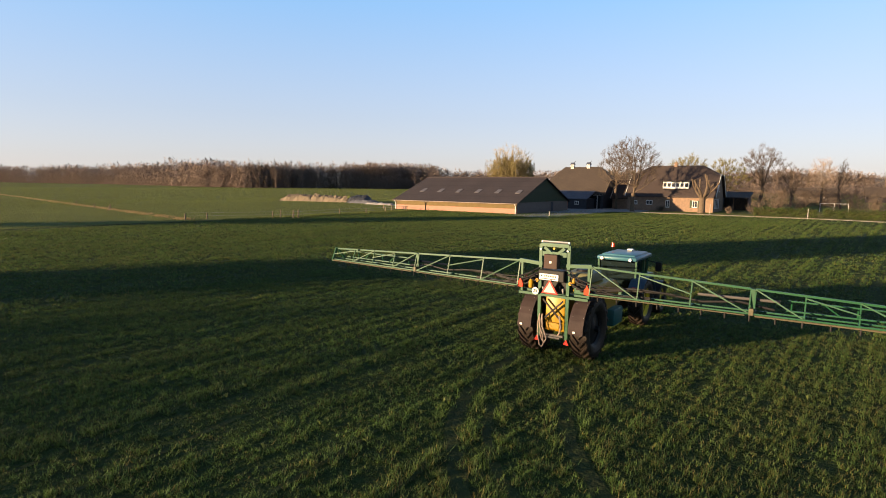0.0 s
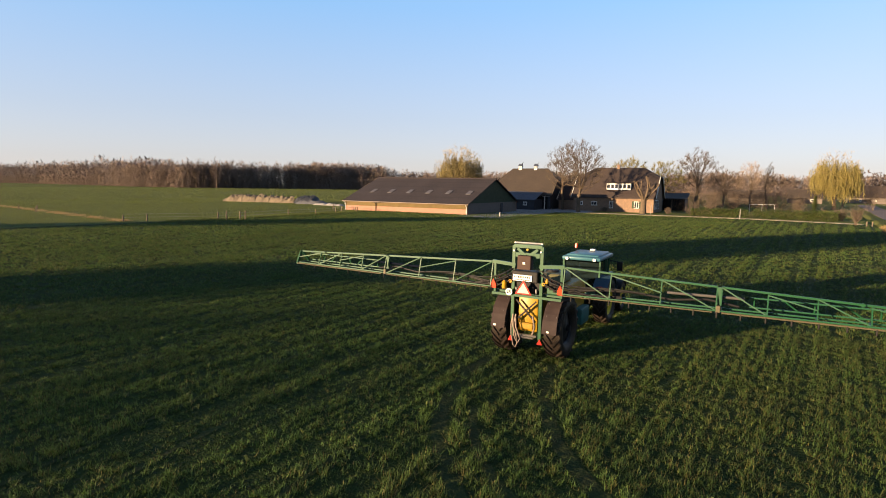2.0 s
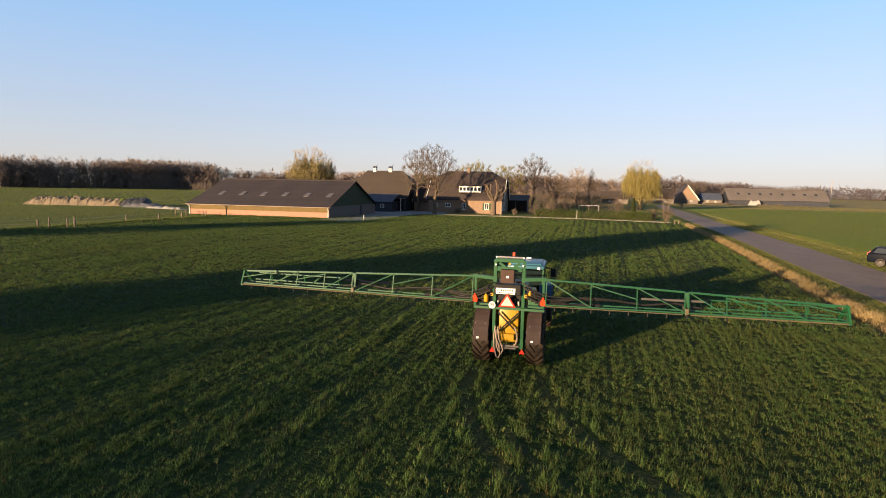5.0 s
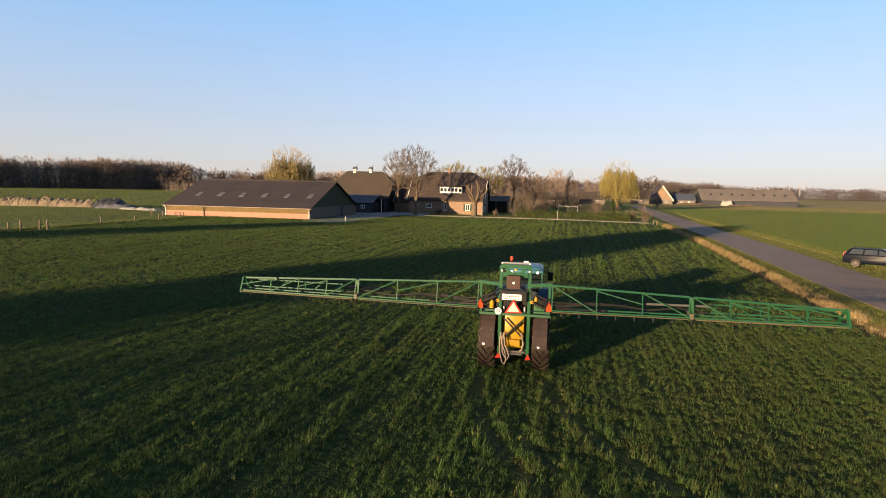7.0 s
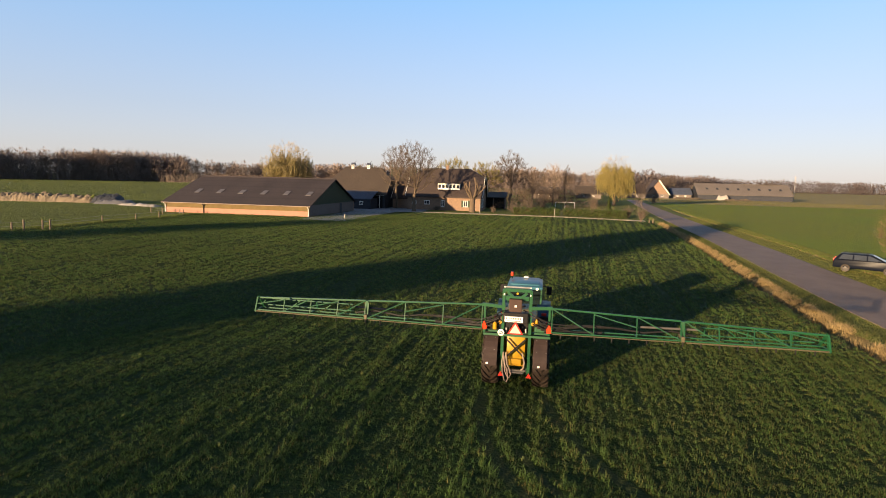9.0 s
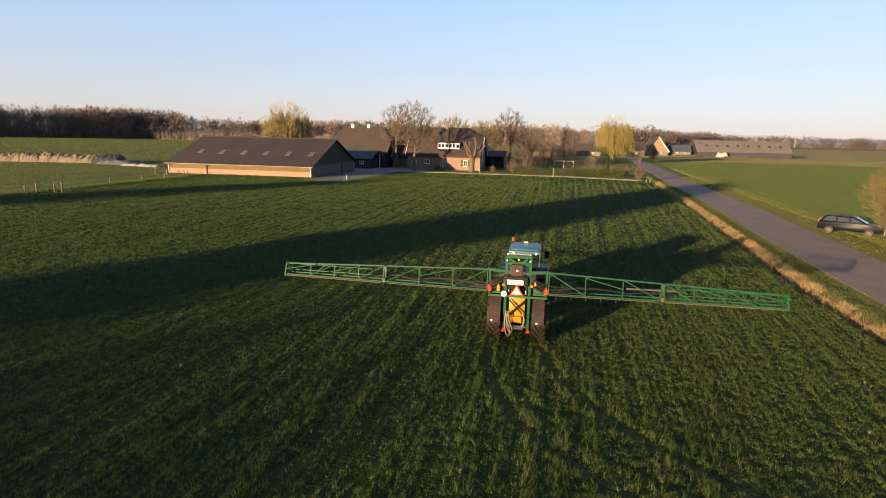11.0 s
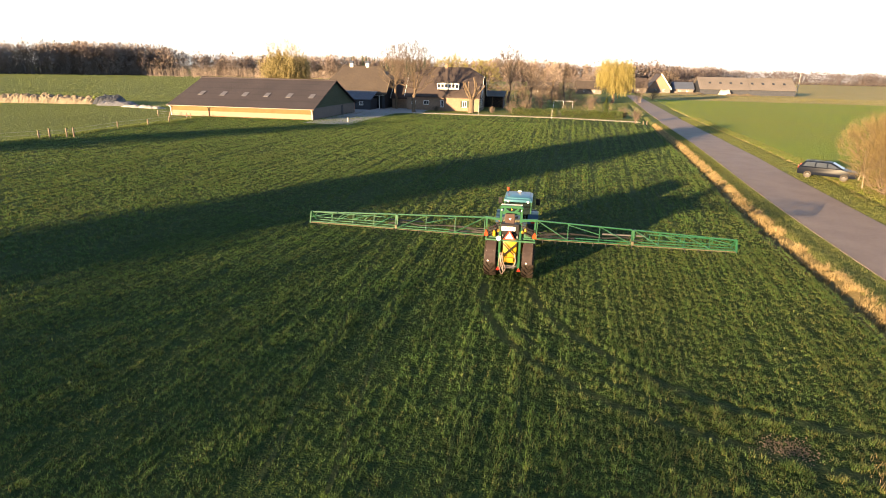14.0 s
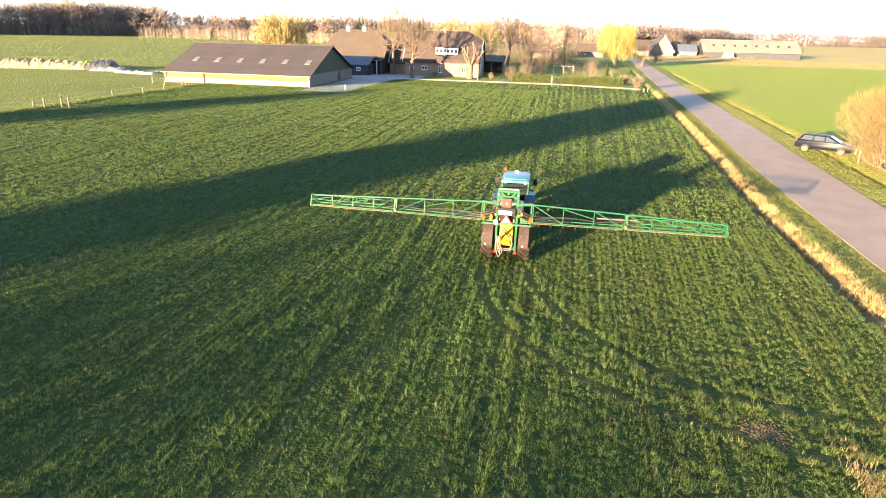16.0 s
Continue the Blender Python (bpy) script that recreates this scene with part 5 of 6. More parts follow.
# ---- the trailed sprayer; its own axes: x right, y forward, axle over the origin ----
def sprayer():
    sp = thing("field_sprayer", "green and yellow trailed field sprayer with unfolded boom", "sprayer", (-0.13, 0, 0), -0.8)
    for s in (-1, 1):
        wheel(sp, s * 0.80, 0, 0.9, 0.52, 0.5, s, M_BLACK, 20, 0.12)
        bm = B()
        arc_plate(bm, s * 0.77 - 0.21, s * 0.77 + 0.21, 0.955, 25, 181, 0.03, 0, 0.9)
        g = part("mudguard", bm, M_MUDGUARD, sp, "dusty black curved mudguard")
        bm = B()
        for a in (128, 152):
            for dx in (-0.15, 0.15):
                c = Vector((s * 0.80 + dx, 0.99 * math.cos(radians(a)), 0.9 + 0.99 * math.sin(radians(a))))
                rod(bm, c, c + Vector((0, math.cos(radians(a)), math.sin(radians(a)))) * 0.01, 0.009, n=6)
        tagged(part("bolt", bm, M_STEEL, g), kind="stuff")
        bm = B()
        cube(bm, s * 0.80 - 0.1, s * 0.80 - 0.03, -1.0, -0.984, 0.93, 0.98)
        part("reflector", bm, M_WHITE, g, "small white reflector")
        bm = B()
        beam(bm, (s * 0.42, -0.72, 0.62), (s * 0.42, -0.72, 3.28), 0.09, 0.1)
        post = part("mast_post", bm, M_GREEN, sp, "green lifting mast post")
        bm = B()
        a, b2, c2 = (s * 0.44 - 0.085, -0.8, 0.5), (s * 0.44 + 0.085, -0.8, 0.5), (s * 0.44, -0.8, 0.66)
        u = [bm.verts.new(p) for p in (a, b2, c2)]
        v = [bm.verts.new((p[0], -0.775, p[2])) for p in (a, b2, c2)]
        bm.faces.new(u)
        bm.faces.new(v[::-1])
        for i in range(3):
            bm.faces.new((u[i], v[i], v[(i + 1) % 3], u[(i + 1) % 3]))
        part("rear_reflector", bm, M_RED, sp, "red triangular reflector")
        bm = B()
        prof = [(-0.075, 2.0), (0.075, 2.0), (0.085, 2.1), (0.0, 2.27), (-0.085, 2.1)]
        u = [bm.verts.new((s * 1.0 + a, -0.86, b)) for a, b in prof]
        v = [bm.verts.new((s * 1.0 + a, -0.77, b)) for a, b in prof]
        bm.faces.new(u)
        bm.faces.new(v[::-1])
        for i in range(5):
            bm.faces.new((u[i], v[i], v[(i + 1) % 5], u[(i + 1) % 5]))
        part("tail_lamp", bm, M_ORANGE, sp, "orange-red tail lamp")
        bm = B()
        rod(bm, (s * 0.40, -0.82, 3.14), (s * 0.40, -0.78, 3.14), 0.024, n=14)
        part("lamp", bm, M_WHITE, post, "round white lamp")
        bm = B()
        rod(bm, (s * 0.40, -0.75, 3.36), (s * 0.40, -0.71, 3.36), 0.022, n=12)
        part("pulley", bm, M_WHITE, post)
    # mast head
    bm = B()
    beam(bm, (-0.42, -0.72, 3.27), (0.42, -0.72, 3.27), 0.12, 0.1)
    beam(bm, (-0.36, -0.76, 3.02), (0.36, -0.76, 3.02), 0.05, 0.13)
    part("mast_head", bm, M_GREEN, sp, "green cross beam of the mast")
    bm = B()
    rod(bm, (-0.42, -0.72, 3.36), (0.42, -0.72, 3.36), 0.028, n=8)
    part("lift_rod", bm, M_STEEL, sp)
    for s in (-1, 1):
        bm = B()
        beam(bm, (s * 0.05, -0.775, 3.0), (s * 0.3, -0.775, 3.2), 0.04, 0.08)
        part("bracket", bm, M_GREEN, sp)
        bm = B()
        beam(bm, (s * 0.3, -0.77, 1.72), (-s * 0.3, -0.77, 1.12), 0.035, 0.045)
        part("brace", bm, M_BLACK, sp, "dark crossing brace")
    bm = B()
    rod(bm, (0, -0.82, 3.18), (0, -0.78, 3.18), 0.035, n=10)
    part("indicator", bm, M_AMBER, sp)
    # boxes, plates and signs on the boom's middle frame
    bm = B()
    cube(bm, -0.24, 0.16, -0.95, -0.72, 2.62, 3.02, 0.02)
    box = part("valve_box", bm, M_BROWN, sp, "brown valve box")
    bm = B()
    cube(bm, -0.07, 0.0, -0.962, -0.951, 2.78, 2.84)
    part("badge", bm, M_WHITE, box)
    bm = B()
    cube(bm, -0.42, 0.36, -0.9, -0.55, 2.26, 2.58, 0.03)
    hood = part("control_box", bm, M_BLACK, sp, "black control box")
    bm = B()
    cube(bm, -0.36, 0.2, -0.93, -0.905, 2.3, 2.47)
    plate = part("name_plate", bm, M_WHITE, hood, "white plate with unreadable dark lettering")
    for i in range(9):
        bm = B()
        x = -0.32 + i * 0.054
        cube(bm, x, x + (0.03 if i != 1 else 0.015), -0.936, -0.931, 2.385, 2.44)
        part("letter_bar", bm, M_BLACK, plate)
    bm = B()
    cube(bm, -0.3, 0.14, -0.936, -0.931, 2.325, 2.345)
    part("letter_line", bm, M_BLACK, plate)
    bm = B()
    tri = [(-0.27, 1.93), (0.23, 1.93), (-0.02, 2.33)]
    for (sc, yy, th) in ((1.0, -0.985, 0.02),):
        u = [bm.verts.new((-0.02 + (a + 0.02) * sc, yy, 2.06 + (b - 2.06) * sc)) for a, b in tri]
        v = [bm.verts.new((p.co.x, yy + th, p.co.z)) for p in u]
        bm.faces.new(u)
        bm.faces.new(v[::-1])
        for i in range(3):
            bm.faces.new((u[i], v[i], v[(i + 1) % 3], u[(i + 1) % 3]))
    sign = part("warning_triangle", bm, M_RED, sp, "slow vehicle triangle with red border")
    bm = B()
    u = [bm.verts.new((-0.02 + (a + 0.02) * 0.72, -0.99, 2.06 + (b - 2.06) * 0.72)) for a, b in tri]
    bm.faces.new(u)
    part("triangle_face", bm, M_PINK, sign, "pale pink reflecting face")
    bm = B()
    rod(bm, (-0.46, -0.97, 1.96), (-0.46, -0.95, 1.96), 0.1, n=24)
    disc = part("speed_disc", bm, M_WHITE, sp, "round white speed plate reading 25")
    txt = bpy.data.curves.new("number", "FONT")
    txt.body, txt.size, txt.align_x, txt.align_y, txt.extrude, txt.offset = "25", 0.135, "CENTER", "CENTER", 0.002, 0.004
    tmp = new("number_curve", txt)
    me = bpy.data.meshes.new_from_object(tmp)
    bpy.data.objects.remove(tmp)
    me.materials.clear()
    me.materials.append(M_BLACK)
    num = new("number", me)
    num.parent = disc
    num.matrix_basis = pose(-0.46, -0.976, 1.96, 90, 0, 0)
    # middle frame of the boom
    for z, y0, h in ((1.86, -0.86, 0.07), (1.9, -0.6, 0.06)):
        bm = B()
        beam(bm, (-1.02, y0, z), (1.05, y0, z), 0.06, h)
        part("frame_beam", bm, M_GREEND, sp, "green lower beam of the boom frame")
    for s in (-1, 1):
        bm = B()
        beam(bm, (s * 1.0, -0.72, 1.82), (s * 1.0, -0.72, 2.78), 0.065, 0.07)
        part("frame_post", bm, M_GREEN, sp)
        bm = B()
        beam(bm, (s * 0.36, -0.74, 2.72), (s * 1.08, -0.74, 2.77), 0.07, 0.1)
        part("frame_arm", bm, M_GREEN, sp)
        bm = B()
        cube(bm, s * 0.72 - 0.16, s * 0.72 + 0.16, -0.68, -0.5, 1.95, 2.25, 0.03)
        part("valve_block", bm, M_BLACK if s < 0 else M_GREEND, sp)
        bm = B()
        rod(bm, (s * 0.5, -0.8, 2.24), (s * 0.5, -0.74, 2.24), 0.05, n=12)
        part("amber_lamp", bm, M_AMBER, sp)
        for k in range(3):
            bm = B()
            q = 0.12 * k
            pipe(bm, [(s * (0.25 + q), -0.6, 2.05 + 0.05 * k), (s * (0.5 + q * 0.5), -0.78 - 0.05 * k, 2.25 + q), (s * (0.85), -0.82, 2.1 + q), (s * 1.1, -0.72, 2.2 - q), (s * 1.7, -0.68, 2.05), (s * 2.6, -0.66, 2.1 - 0.04 * k)], 0.028)
            part("hose", bm, M_BLACK, sp, "black spray hose", smooth=True)
    # black hoses that sag from the middle frame to the wings, and the valve bank between the posts
    for s in (-1, 1):
        for k in range(2):
            bm = B()
            z = 2.62 - 0.11 * k
            pipe(bm, [(s * 0.2, -0.62 - 0.04 * k, z), (s * 0.45, -0.8, z - 0.02), (s * 0.75, -0.86, z - 0.2), (s * (1.1 + 0.1 * k), -0.8, z - 0.33), (s * (1.6 + 0.15 * k), -0.74, 2.26 - 0.02 * k), (s * (2.2 + 0.2 * k), -0.7, 2.3), (s * (2.9 + 0.3 * k), -0.68, 2.26)], 0.02 + 0.004 * (k % 2))
            part("hose", bm, M_BLACK, sp, "black spray hose", smooth=True)
        for k in range(5):
            bm = B()
            x, z = s * (0.46 + 0.11 * k), 1.98 + 0.05 * ((k * 3) % 4)
            cube(bm, x - 0.04, x + 0.04, -0.72, -0.56, z, z + 0.24, 0.012)
            valve = part("section_valve", bm, M_BLACK, sp, "black boom section valve")
            bm = B()
            rod(bm, (x, -0.64, z + 0.24), (x, -0.64, z + 0.31), 0.025, n=10)
            part("knob", bm, M_ALLOY if k % 2 else M_RED, valve)
    bm = B()
    cube(bm, -0.38, 0.36, -0.7, -0.58, 1.93, 2.26, 0.02)
    part("manifold", bm, M_BLACK, sp, "black spray manifold")
    for i in range(7):
        bm = B()
        x = -0.3 + i * 0.1
        rod(bm, (x, -0.8, 1.95), (x, -0.8, 2.08 + 0.03 * (i % 3)), 0.03, n=8)
        part("valve", bm, M_BLACK if i % 3 else M_STEEL, sp)
    # yellow chemical canister and rinse bottle beside the control box
    for x, z0, z1, r in ((-0.66, 2.02, 2.26, 0.07), (0.62, 2.28, 2.42, 0.05)):
        bm = B()
        lathe(bm, [(z0, 0.001), (z0, r * 0.92), (z0 + 0.03, r), (z1 - 0.06, r), (z1 - 0.02, r * 0.5), (z1, r * 0.45), (z1, 0.001)], (x, -0.84, 0), 18, "z")
        can = part("canister", bm, M_YELLOW, sp, "small yellow canister", smooth=True)
        bm = B()
        rod(bm, (x, -0.84, z1), (x, -0.84, z1 + 0.04), r * 0.5, n=12)
        part("cap", bm, M_BLACK, can)
    # suction hose hanging in a loop behind
    for k, (x, low) in enumerate(((-0.3, 0.36), (-0.22, 0.5))):
        bm = B()
        pipe(bm, [(x - 0.06, -0.82, 1.3), (x - 0.1, -0.86, 1.0), (x - 0.08, -0.88, 0.7), (x - 0.01, -0.9, low + 0.06), (x + 0.06, -0.9, low), (x + 0.11, -0.9, low + 0.12), (x + 0.07, -0.9, 0.75), (x - 0.02, -0.9, 0.95), (x - 0.05, -0.86, 1.2)], 0.021)
        part("suction_hose", bm, M_HOSE, sp, "pale looped suction hose", smooth=True)
    bm = B()
    pipe(bm, [(0.22, -0.8, 1.3), (0.3, -0.86, 1.0), (0.26, -0.86, 0.82), (0.2, -0.8, 0.75)], 0.025)
    part("fill_hose", bm, M_HOSE, sp, smooth=True)
    # tanks
    bm = B()
    cube(bm, -0.31, 0.31, -0.62, 0.2, 0.78, 1.82, 0.07)
    part("rear_tank", bm, M_YELLOW, sp, "yellow rear tank between the mast posts", smooth=True)
    bm = B()
    cube(bm, -0.24, 0.2, -0.72, -0.625, 0.86, 1.06, 0.03)
    part("clean_water_box", bm, M_YELLOW, sp, "small yellow hand-wash box")
    bm = B()
    prism(bm, [(0.25, 0.95), (2.6, 0.8), (3.1, 1.0), (3.15, 1.75), (2.6, 1.95), (0.5, 1.95), (0.25, 1.75)], -0.62, 0.62)
    bmesh.ops.bevel(bm, geom=bm.edges[:], offset=0.08, segments=2, affect="EDGES", profile=0.5)
    part("main_tank", bm, M_YELLOW, sp, "large yellow spray tank", smooth=True)
    bm = B()
    prism(bm, [(0.7, 1.953), (2.2, 1.953), (1.95, 2.28), (0.95, 2.28)], -0.42, 0.42)
    bmesh.ops.bevel(bm, geom=bm.edges[:], offset=0.06, segments=2, affect="EDGES", profile=0.5)
    dome = part("tank_dome", bm, M_CREAM, sp, "olive-beige tank dome", smooth=True)
    bm = B()
    rod(bm, (0, 1.45, 2.283), (0, 1.45, 2.34), 0.22, 0.2, 20)
    part("lid", bm, M_BLACK, dome, "round black tank lid")
    bm = B()
    cube(bm, 0.5, 0.85, 2.0, 2.9, 0.5, 1.05, 0.06)
    part("rinse_tank", bm, M_RINSE, sp, "teal rinse tank", smooth=True)
    # chassis
    for s in (-1, 1):
        bm = B()
        beam(bm, (s * 0.36, -0.7, 0.72), (s * 0.36, 2.9, 0.72), 0.1, 0.14)
        part("chassis_rail", bm, M_GREEND, sp)
        bm = B()
        beam(bm, (s * 0.36, 2.9, 0.72), (0.0, 4.0, 0.62), 0.1, 0.12)
        part("drawbar_arm", bm, M_GREEND, sp)
    bm = B()
    rod(bm, (-0.72, 0, 0.9), (0.72, 0, 0.9), 0.08, n=12)
    part("axle", bm, M_GREEND, sp)
    bm = B()
    beam(bm, (-0.3, -0.78, 0.72), (0.34, -0.78, 0.72), 0.06, 0.06)
    rod(bm, (-0.22, -0.82, 0.66), (0.26, -0.82, 0.66), 0.035)
    part("rear_step", bm, M_ALLOY, sp, "steel rear step")
    bm = B()
    cube(bm, -0.5, -0.4, 0.3, 0.5, 1.2, 2.3)
    part("ladder_rail", bm, M_GREEND, sp)
    boom(sp)
    return sp


def boom(sp):
    """Both boom wings: trusses of two stretches, spray line with nozzles, folded tip stretch."""
    nz = B()
    rod(nz, (0, 0, -0.11), (0, 0, 0.02), 0.018, 0.026, 6)
    nozzle = None
    for s in (-1, 1):
        wing = new("boom_wing")
        wing.parent = sp
        wing["label"] = "green lattice spray boom wing"

        def top(x):
            return 2.76 - 0.034 * (x - 1.0)

        def low(x):
            return 2.05 + 0.009 * (x - 1.0)

        for a, b in ((1.08, 4.82), (4.92, 8.72)):
            bm = B()
            beam(bm, (s * a, -0.72, top(a)), (s * b, -0.72, top(b)), 0.038, 0.048)
            part("top_chord", bm, M_GREEN, wing)
            for y in (-0.9, -0.54):
                bm = B()
                beam(bm, (s * a, y, low(a)), (s * b, y, low(b)), 0.028, 0.034)
                part("bottom_chord", bm, M_GREEN, wing)
            n = 3 if a < 2 else 4
            for i in range(n + 1):
                x = a + (b - a) * i / n
                bm = B()
                beam(bm, (s * x, -0.72, top(x)), (s * x, -0.88, low(x)), 0.028, 0.03)
                part("upright", bm, M_GREEN, wing)
                bm = B()
                beam(bm, (s * x, -0.9, low(x)), (s * x, -0.54, low(x)), 0.035, 0.035)
                part("cross_tie", bm, M_GREEND, wing)
                if i < n:
                    xb = a + (b - a) * (i + 1) / n
                    bm = B()
                    if i % 2 == 0:
                        beam(bm, (s * x, -0.75, top(x)), (s * xb, -0.88, low(xb)), 0.024, 0.028)
                    else:
                        beam(bm, (s * x, -0.75, top(x) - 0.05), (s * xb, -0.86, (top(xb) + low(xb)) / 2), 0.024, 0.028)
                    part("diagonal", bm, M_GREEN, wing)
        bm = B()
        cube(bm, s * 4.87 - 0.05, s * 4.87 + 0.05, -0.93, -0.5, low(4.87) - 0.05, low(4.87) + 0.12, 0.015)
        part("hinge", bm, M_PIPE, wing, "worn steel boom hinge")
        bm = B()
        beam(bm, (s * 4.87, -0.72, low(4.87)), (s * 4.87, -0.72, top(4.87)), 0.09, 0.09)
        part("hinge_post", bm, M_GREEND, wing)
        bm = B()
        rod(bm, (s * 3.7, -0.66, low(4) + 0.28), (s * 5.4, -0.66, low(5) + 0.3), 0.035, n=8)
        part("fold_cylinder", bm, M_ALLOY if s > 0 else M_CAR, wing, "hydraulic folding cylinder")
        bm = B()
        rod(bm, (s * 1.1, -0.98, low(1) - 0.03), (s * 4.75, -0.98, low(4.75) - 0.03), 0.016, n=6)
        part("spray_line", bm, M_PIPE, wing, "tan spray line")
        bm = B()
        rod(bm, (s * 4.95, -0.98, low(5) - 0.03), (s * 8.7, -0.98, low(8.7) - 0.03), 0.022, n=6)
        part("spray_line", bm, M_PIPE, wing, "tan spray line")
        bm = B()
        pipe(bm, [(s * 1.2, -0.66, 2.1), (s * 2.0, -0.64, 2.22), (s * 2.9, -0.64, 2.26), (s * 3.8, -0.64, 2.18), (s * 4.6, -0.62, 2.28), (s * 5.3, -0.62, 2.18)], 0.03)
        part("feed_hose", bm, M_BLACK, wing, "black feed hose", smooth=True)
        for i in range(15):
            x = 1.35 + i * 0.5
            if nozzle is None:
                nozzle = part("nozzle", nz, M_BLACK, wing)
                ob = nozzle
            else:
                ob = new("nozzle", nozzle.data)
                ob.parent = wing
            ob.matrix_basis = pose(s * x, -0.98, low(x) - 0.05)
        # folded tip stretch, lying before the outer stretch
        for y, z0, z1 in ((-0.36, 2.38, 2.4), (-0.3, 2.14, 2.16)):
            bm = B()
            beam(bm, (s * 5.5, y, z0), (s * 8.62, y, z1), 0.028, 0.032)
            part("tip_chord", bm, M_GREEN, wing)
        for i in range(6):
            x = 5.6 + i * 0.6
            bm = B()
            beam(bm, (s * x, -0.36, 2.38), (s * (x + (0.3 if i % 2 else 0.0)), -0.3, 2.15), 0.03, 0.03)
            part("tip_brace", bm, M_GREEN, wing)
        bm = B()
        beam(bm, (s * 8.74, -0.95, low(8.7) - 0.05), (s * 8.74, -0.75, top(8.7) + 0.02), 0.05, 0.07)
        beam(bm, (s * 8.74, -0.3, low(8.7) - 0.05), (s * 8.74, -0.7, top(8.7) + 0.02), 0.05, 0.07)
        beam(bm, (s * 8.74, -0.95, low(8.7) - 0.05), (s * 8.74, -0.3, low(8.7) - 0.05), 0.05, 0.05)
        part("end_guard", bm, M_GREEN, wing, "green boom end guard")
        bm = B()
        rod(bm, (s * 7.6, -0.8, top(7.6) + 0.0), (s * 7.6, -0.76, top(7.6) + 0.0), 0.045, n=12)
        part("boom_lamp", bm, M_GREEN, wing)


M_PINK = mat("pale_reflector", (0.5, 0.3, 0.26), (0.44, 0.26, 0.23), 8, rough=0.4)
sprayer()


# ---- the tractor, in the same axes ----
def tractor():
    tr = thing("tractor", "green tractor with yellow rims and sky-tinted cab roof", "tractor", (-0.06, 0, 0), -0.8)
    ra, fa = 4.85, 7.2
    for s in (-1, 1):
        wheel(tr, s * 0.80, ra, 0.84, 0.48, 0.5, s, M_YRIM, 20, 0.06, "rear_wheel")
        wheel(tr, s * 0.78, fa, 0.62, 0.38, 0.37, s, M_YRIM, 17, 0.1, "front_wheel")
        bm = B()
        arc_plate(bm, s * 0.80 - 0.26, s * 0.80 + 0.26, 0.9, 15, 150, 0.03, ra, 0.84)
        f = part("rear_mudguard", bm, M_BLUEGREEN, tr, "dark blue-green rear mudguard")
        bm = B()
        cube(bm, s * 0.80 - 0.1, s * 0.80 + 0.1, ra - 0.86, ra - 0.78, 1.35, 1.47, 0.02)
        part("tail_lamp", bm, M_RED, f)
        bm = B()
        arc_plate(bm, s * 0.78 - 0.2, s * 0.78 + 0.2, 0.66, 30, 150, 0.02, fa, 0.62)
        part("front_mudguard", bm, M_BLACK, tr)
        # cab pillars
        for y0, y1, x0, x1 in ((4.55, 4.5, 0.64, 0.67), (6.2, 6.05, 0.56, 0.62), (5.4, 5.38, 0.68, 0.68)):
            bm = B()
            beam(bm, (s * x0, y0, 1.05), (s * x1, y1, 2.3), 0.06, 0.06)
            part("cab_pillar", bm, M_GREEND, tr)
        bm = B()
        u = [(s * 0.65, 4.58, 1.2), (s * 0.56, 6.15, 1.2), (s * 0.62, 6.02, 2.26), (s * 0.67, 4.54, 2.26)]
        slabx = [bm.verts.new(p) for p in u] + [bm.verts.new((p[0] - s * 0.008, p[1], p[2])) for p in u]
        for q in ((0, 1, 2, 3), (7, 6, 5, 4), (0, 4, 5, 1), (1, 5, 6, 2), (2, 6, 7, 3), (3, 7, 4, 0)):
            bm.faces.new([slabx[i] for i in q])
        part("side_window", bm, M_CABGLASS, tr)
        bm = B()
        rod(bm, (s * 0.58, 6.1, 2.18), (s * 0.98, 6.2, 2.12), 0.02)
        arm = part("mirror_arm", bm, M_BLACK, tr)
        bm = B()
        cube(bm, s * 1.0 - 0.11, s * 1.0 + 0.11, 6.17, 6.23, 1.78, 2.14, 0.02)
        part("mirror", bm, M_BLACK, arm, "black wing mirror")
        bm = B()
        rod(bm, (s * 0.5, 4.3, 2.36), (s * 0.5, 4.36, 2.36), 0.055, n=14)
        part("work_lamp", bm, M_WHITE, tr, "round work lamp")
        bm = B()
        cube(bm, s * 0.6 - 0.16, s * 0.6 + 0.16, 5.55, 6.1, 0.42, 0.85, 0.03)
        part("step", bm, M_BLACK, tr)
    bm = B()
    cube(bm, -0.72, 0.72, 4.35, 6.35, 2.3, 2.45, 0.07)
    cube(bm, -0.6, 0.6, 4.55, 6.2, 2.41, 2.51, 0.05)
    roof = part("cab_roof", bm, M_SKYTINT, tr, "rounded cab roof, sky reflection put into its teal colour", smooth=True)
    bm = B()
    cube(bm, -0.1, 0.1, 5.9, 6.1, 2.523, 2.58, 0.02)
    part("aerial_box", bm, M_WHITE, roof, "white receiver on the cab roof")
    bm = B()
    rod(bm, (-0.58, 5.8, 2.4), (-0.6, 5.8, 2.62), 0.018)
    rod_ob = part("beacon_rod", bm, M_BLACK, roof)
    bm = B()
    rod(bm, (-0.6, 5.8, 2.623), (-0.6, 5.8, 2.78), 0.07, 0.055, 14)
    part("beacon", bm, M_ORANGE, rod_ob, "orange flashing beacon")
    for name, y, x, z0, z1 in (("rear_window", 4.53, 0.62, 1.25, 2.24), ("windscreen", 6.12, 0.55, 1.2, 2.24)):
        bm = B()
        cube(bm, -x, x, y - 0.004, y + 0.004, z0, z1)
        part(name, bm, M_CABGLASS, tr)
    bm = B()
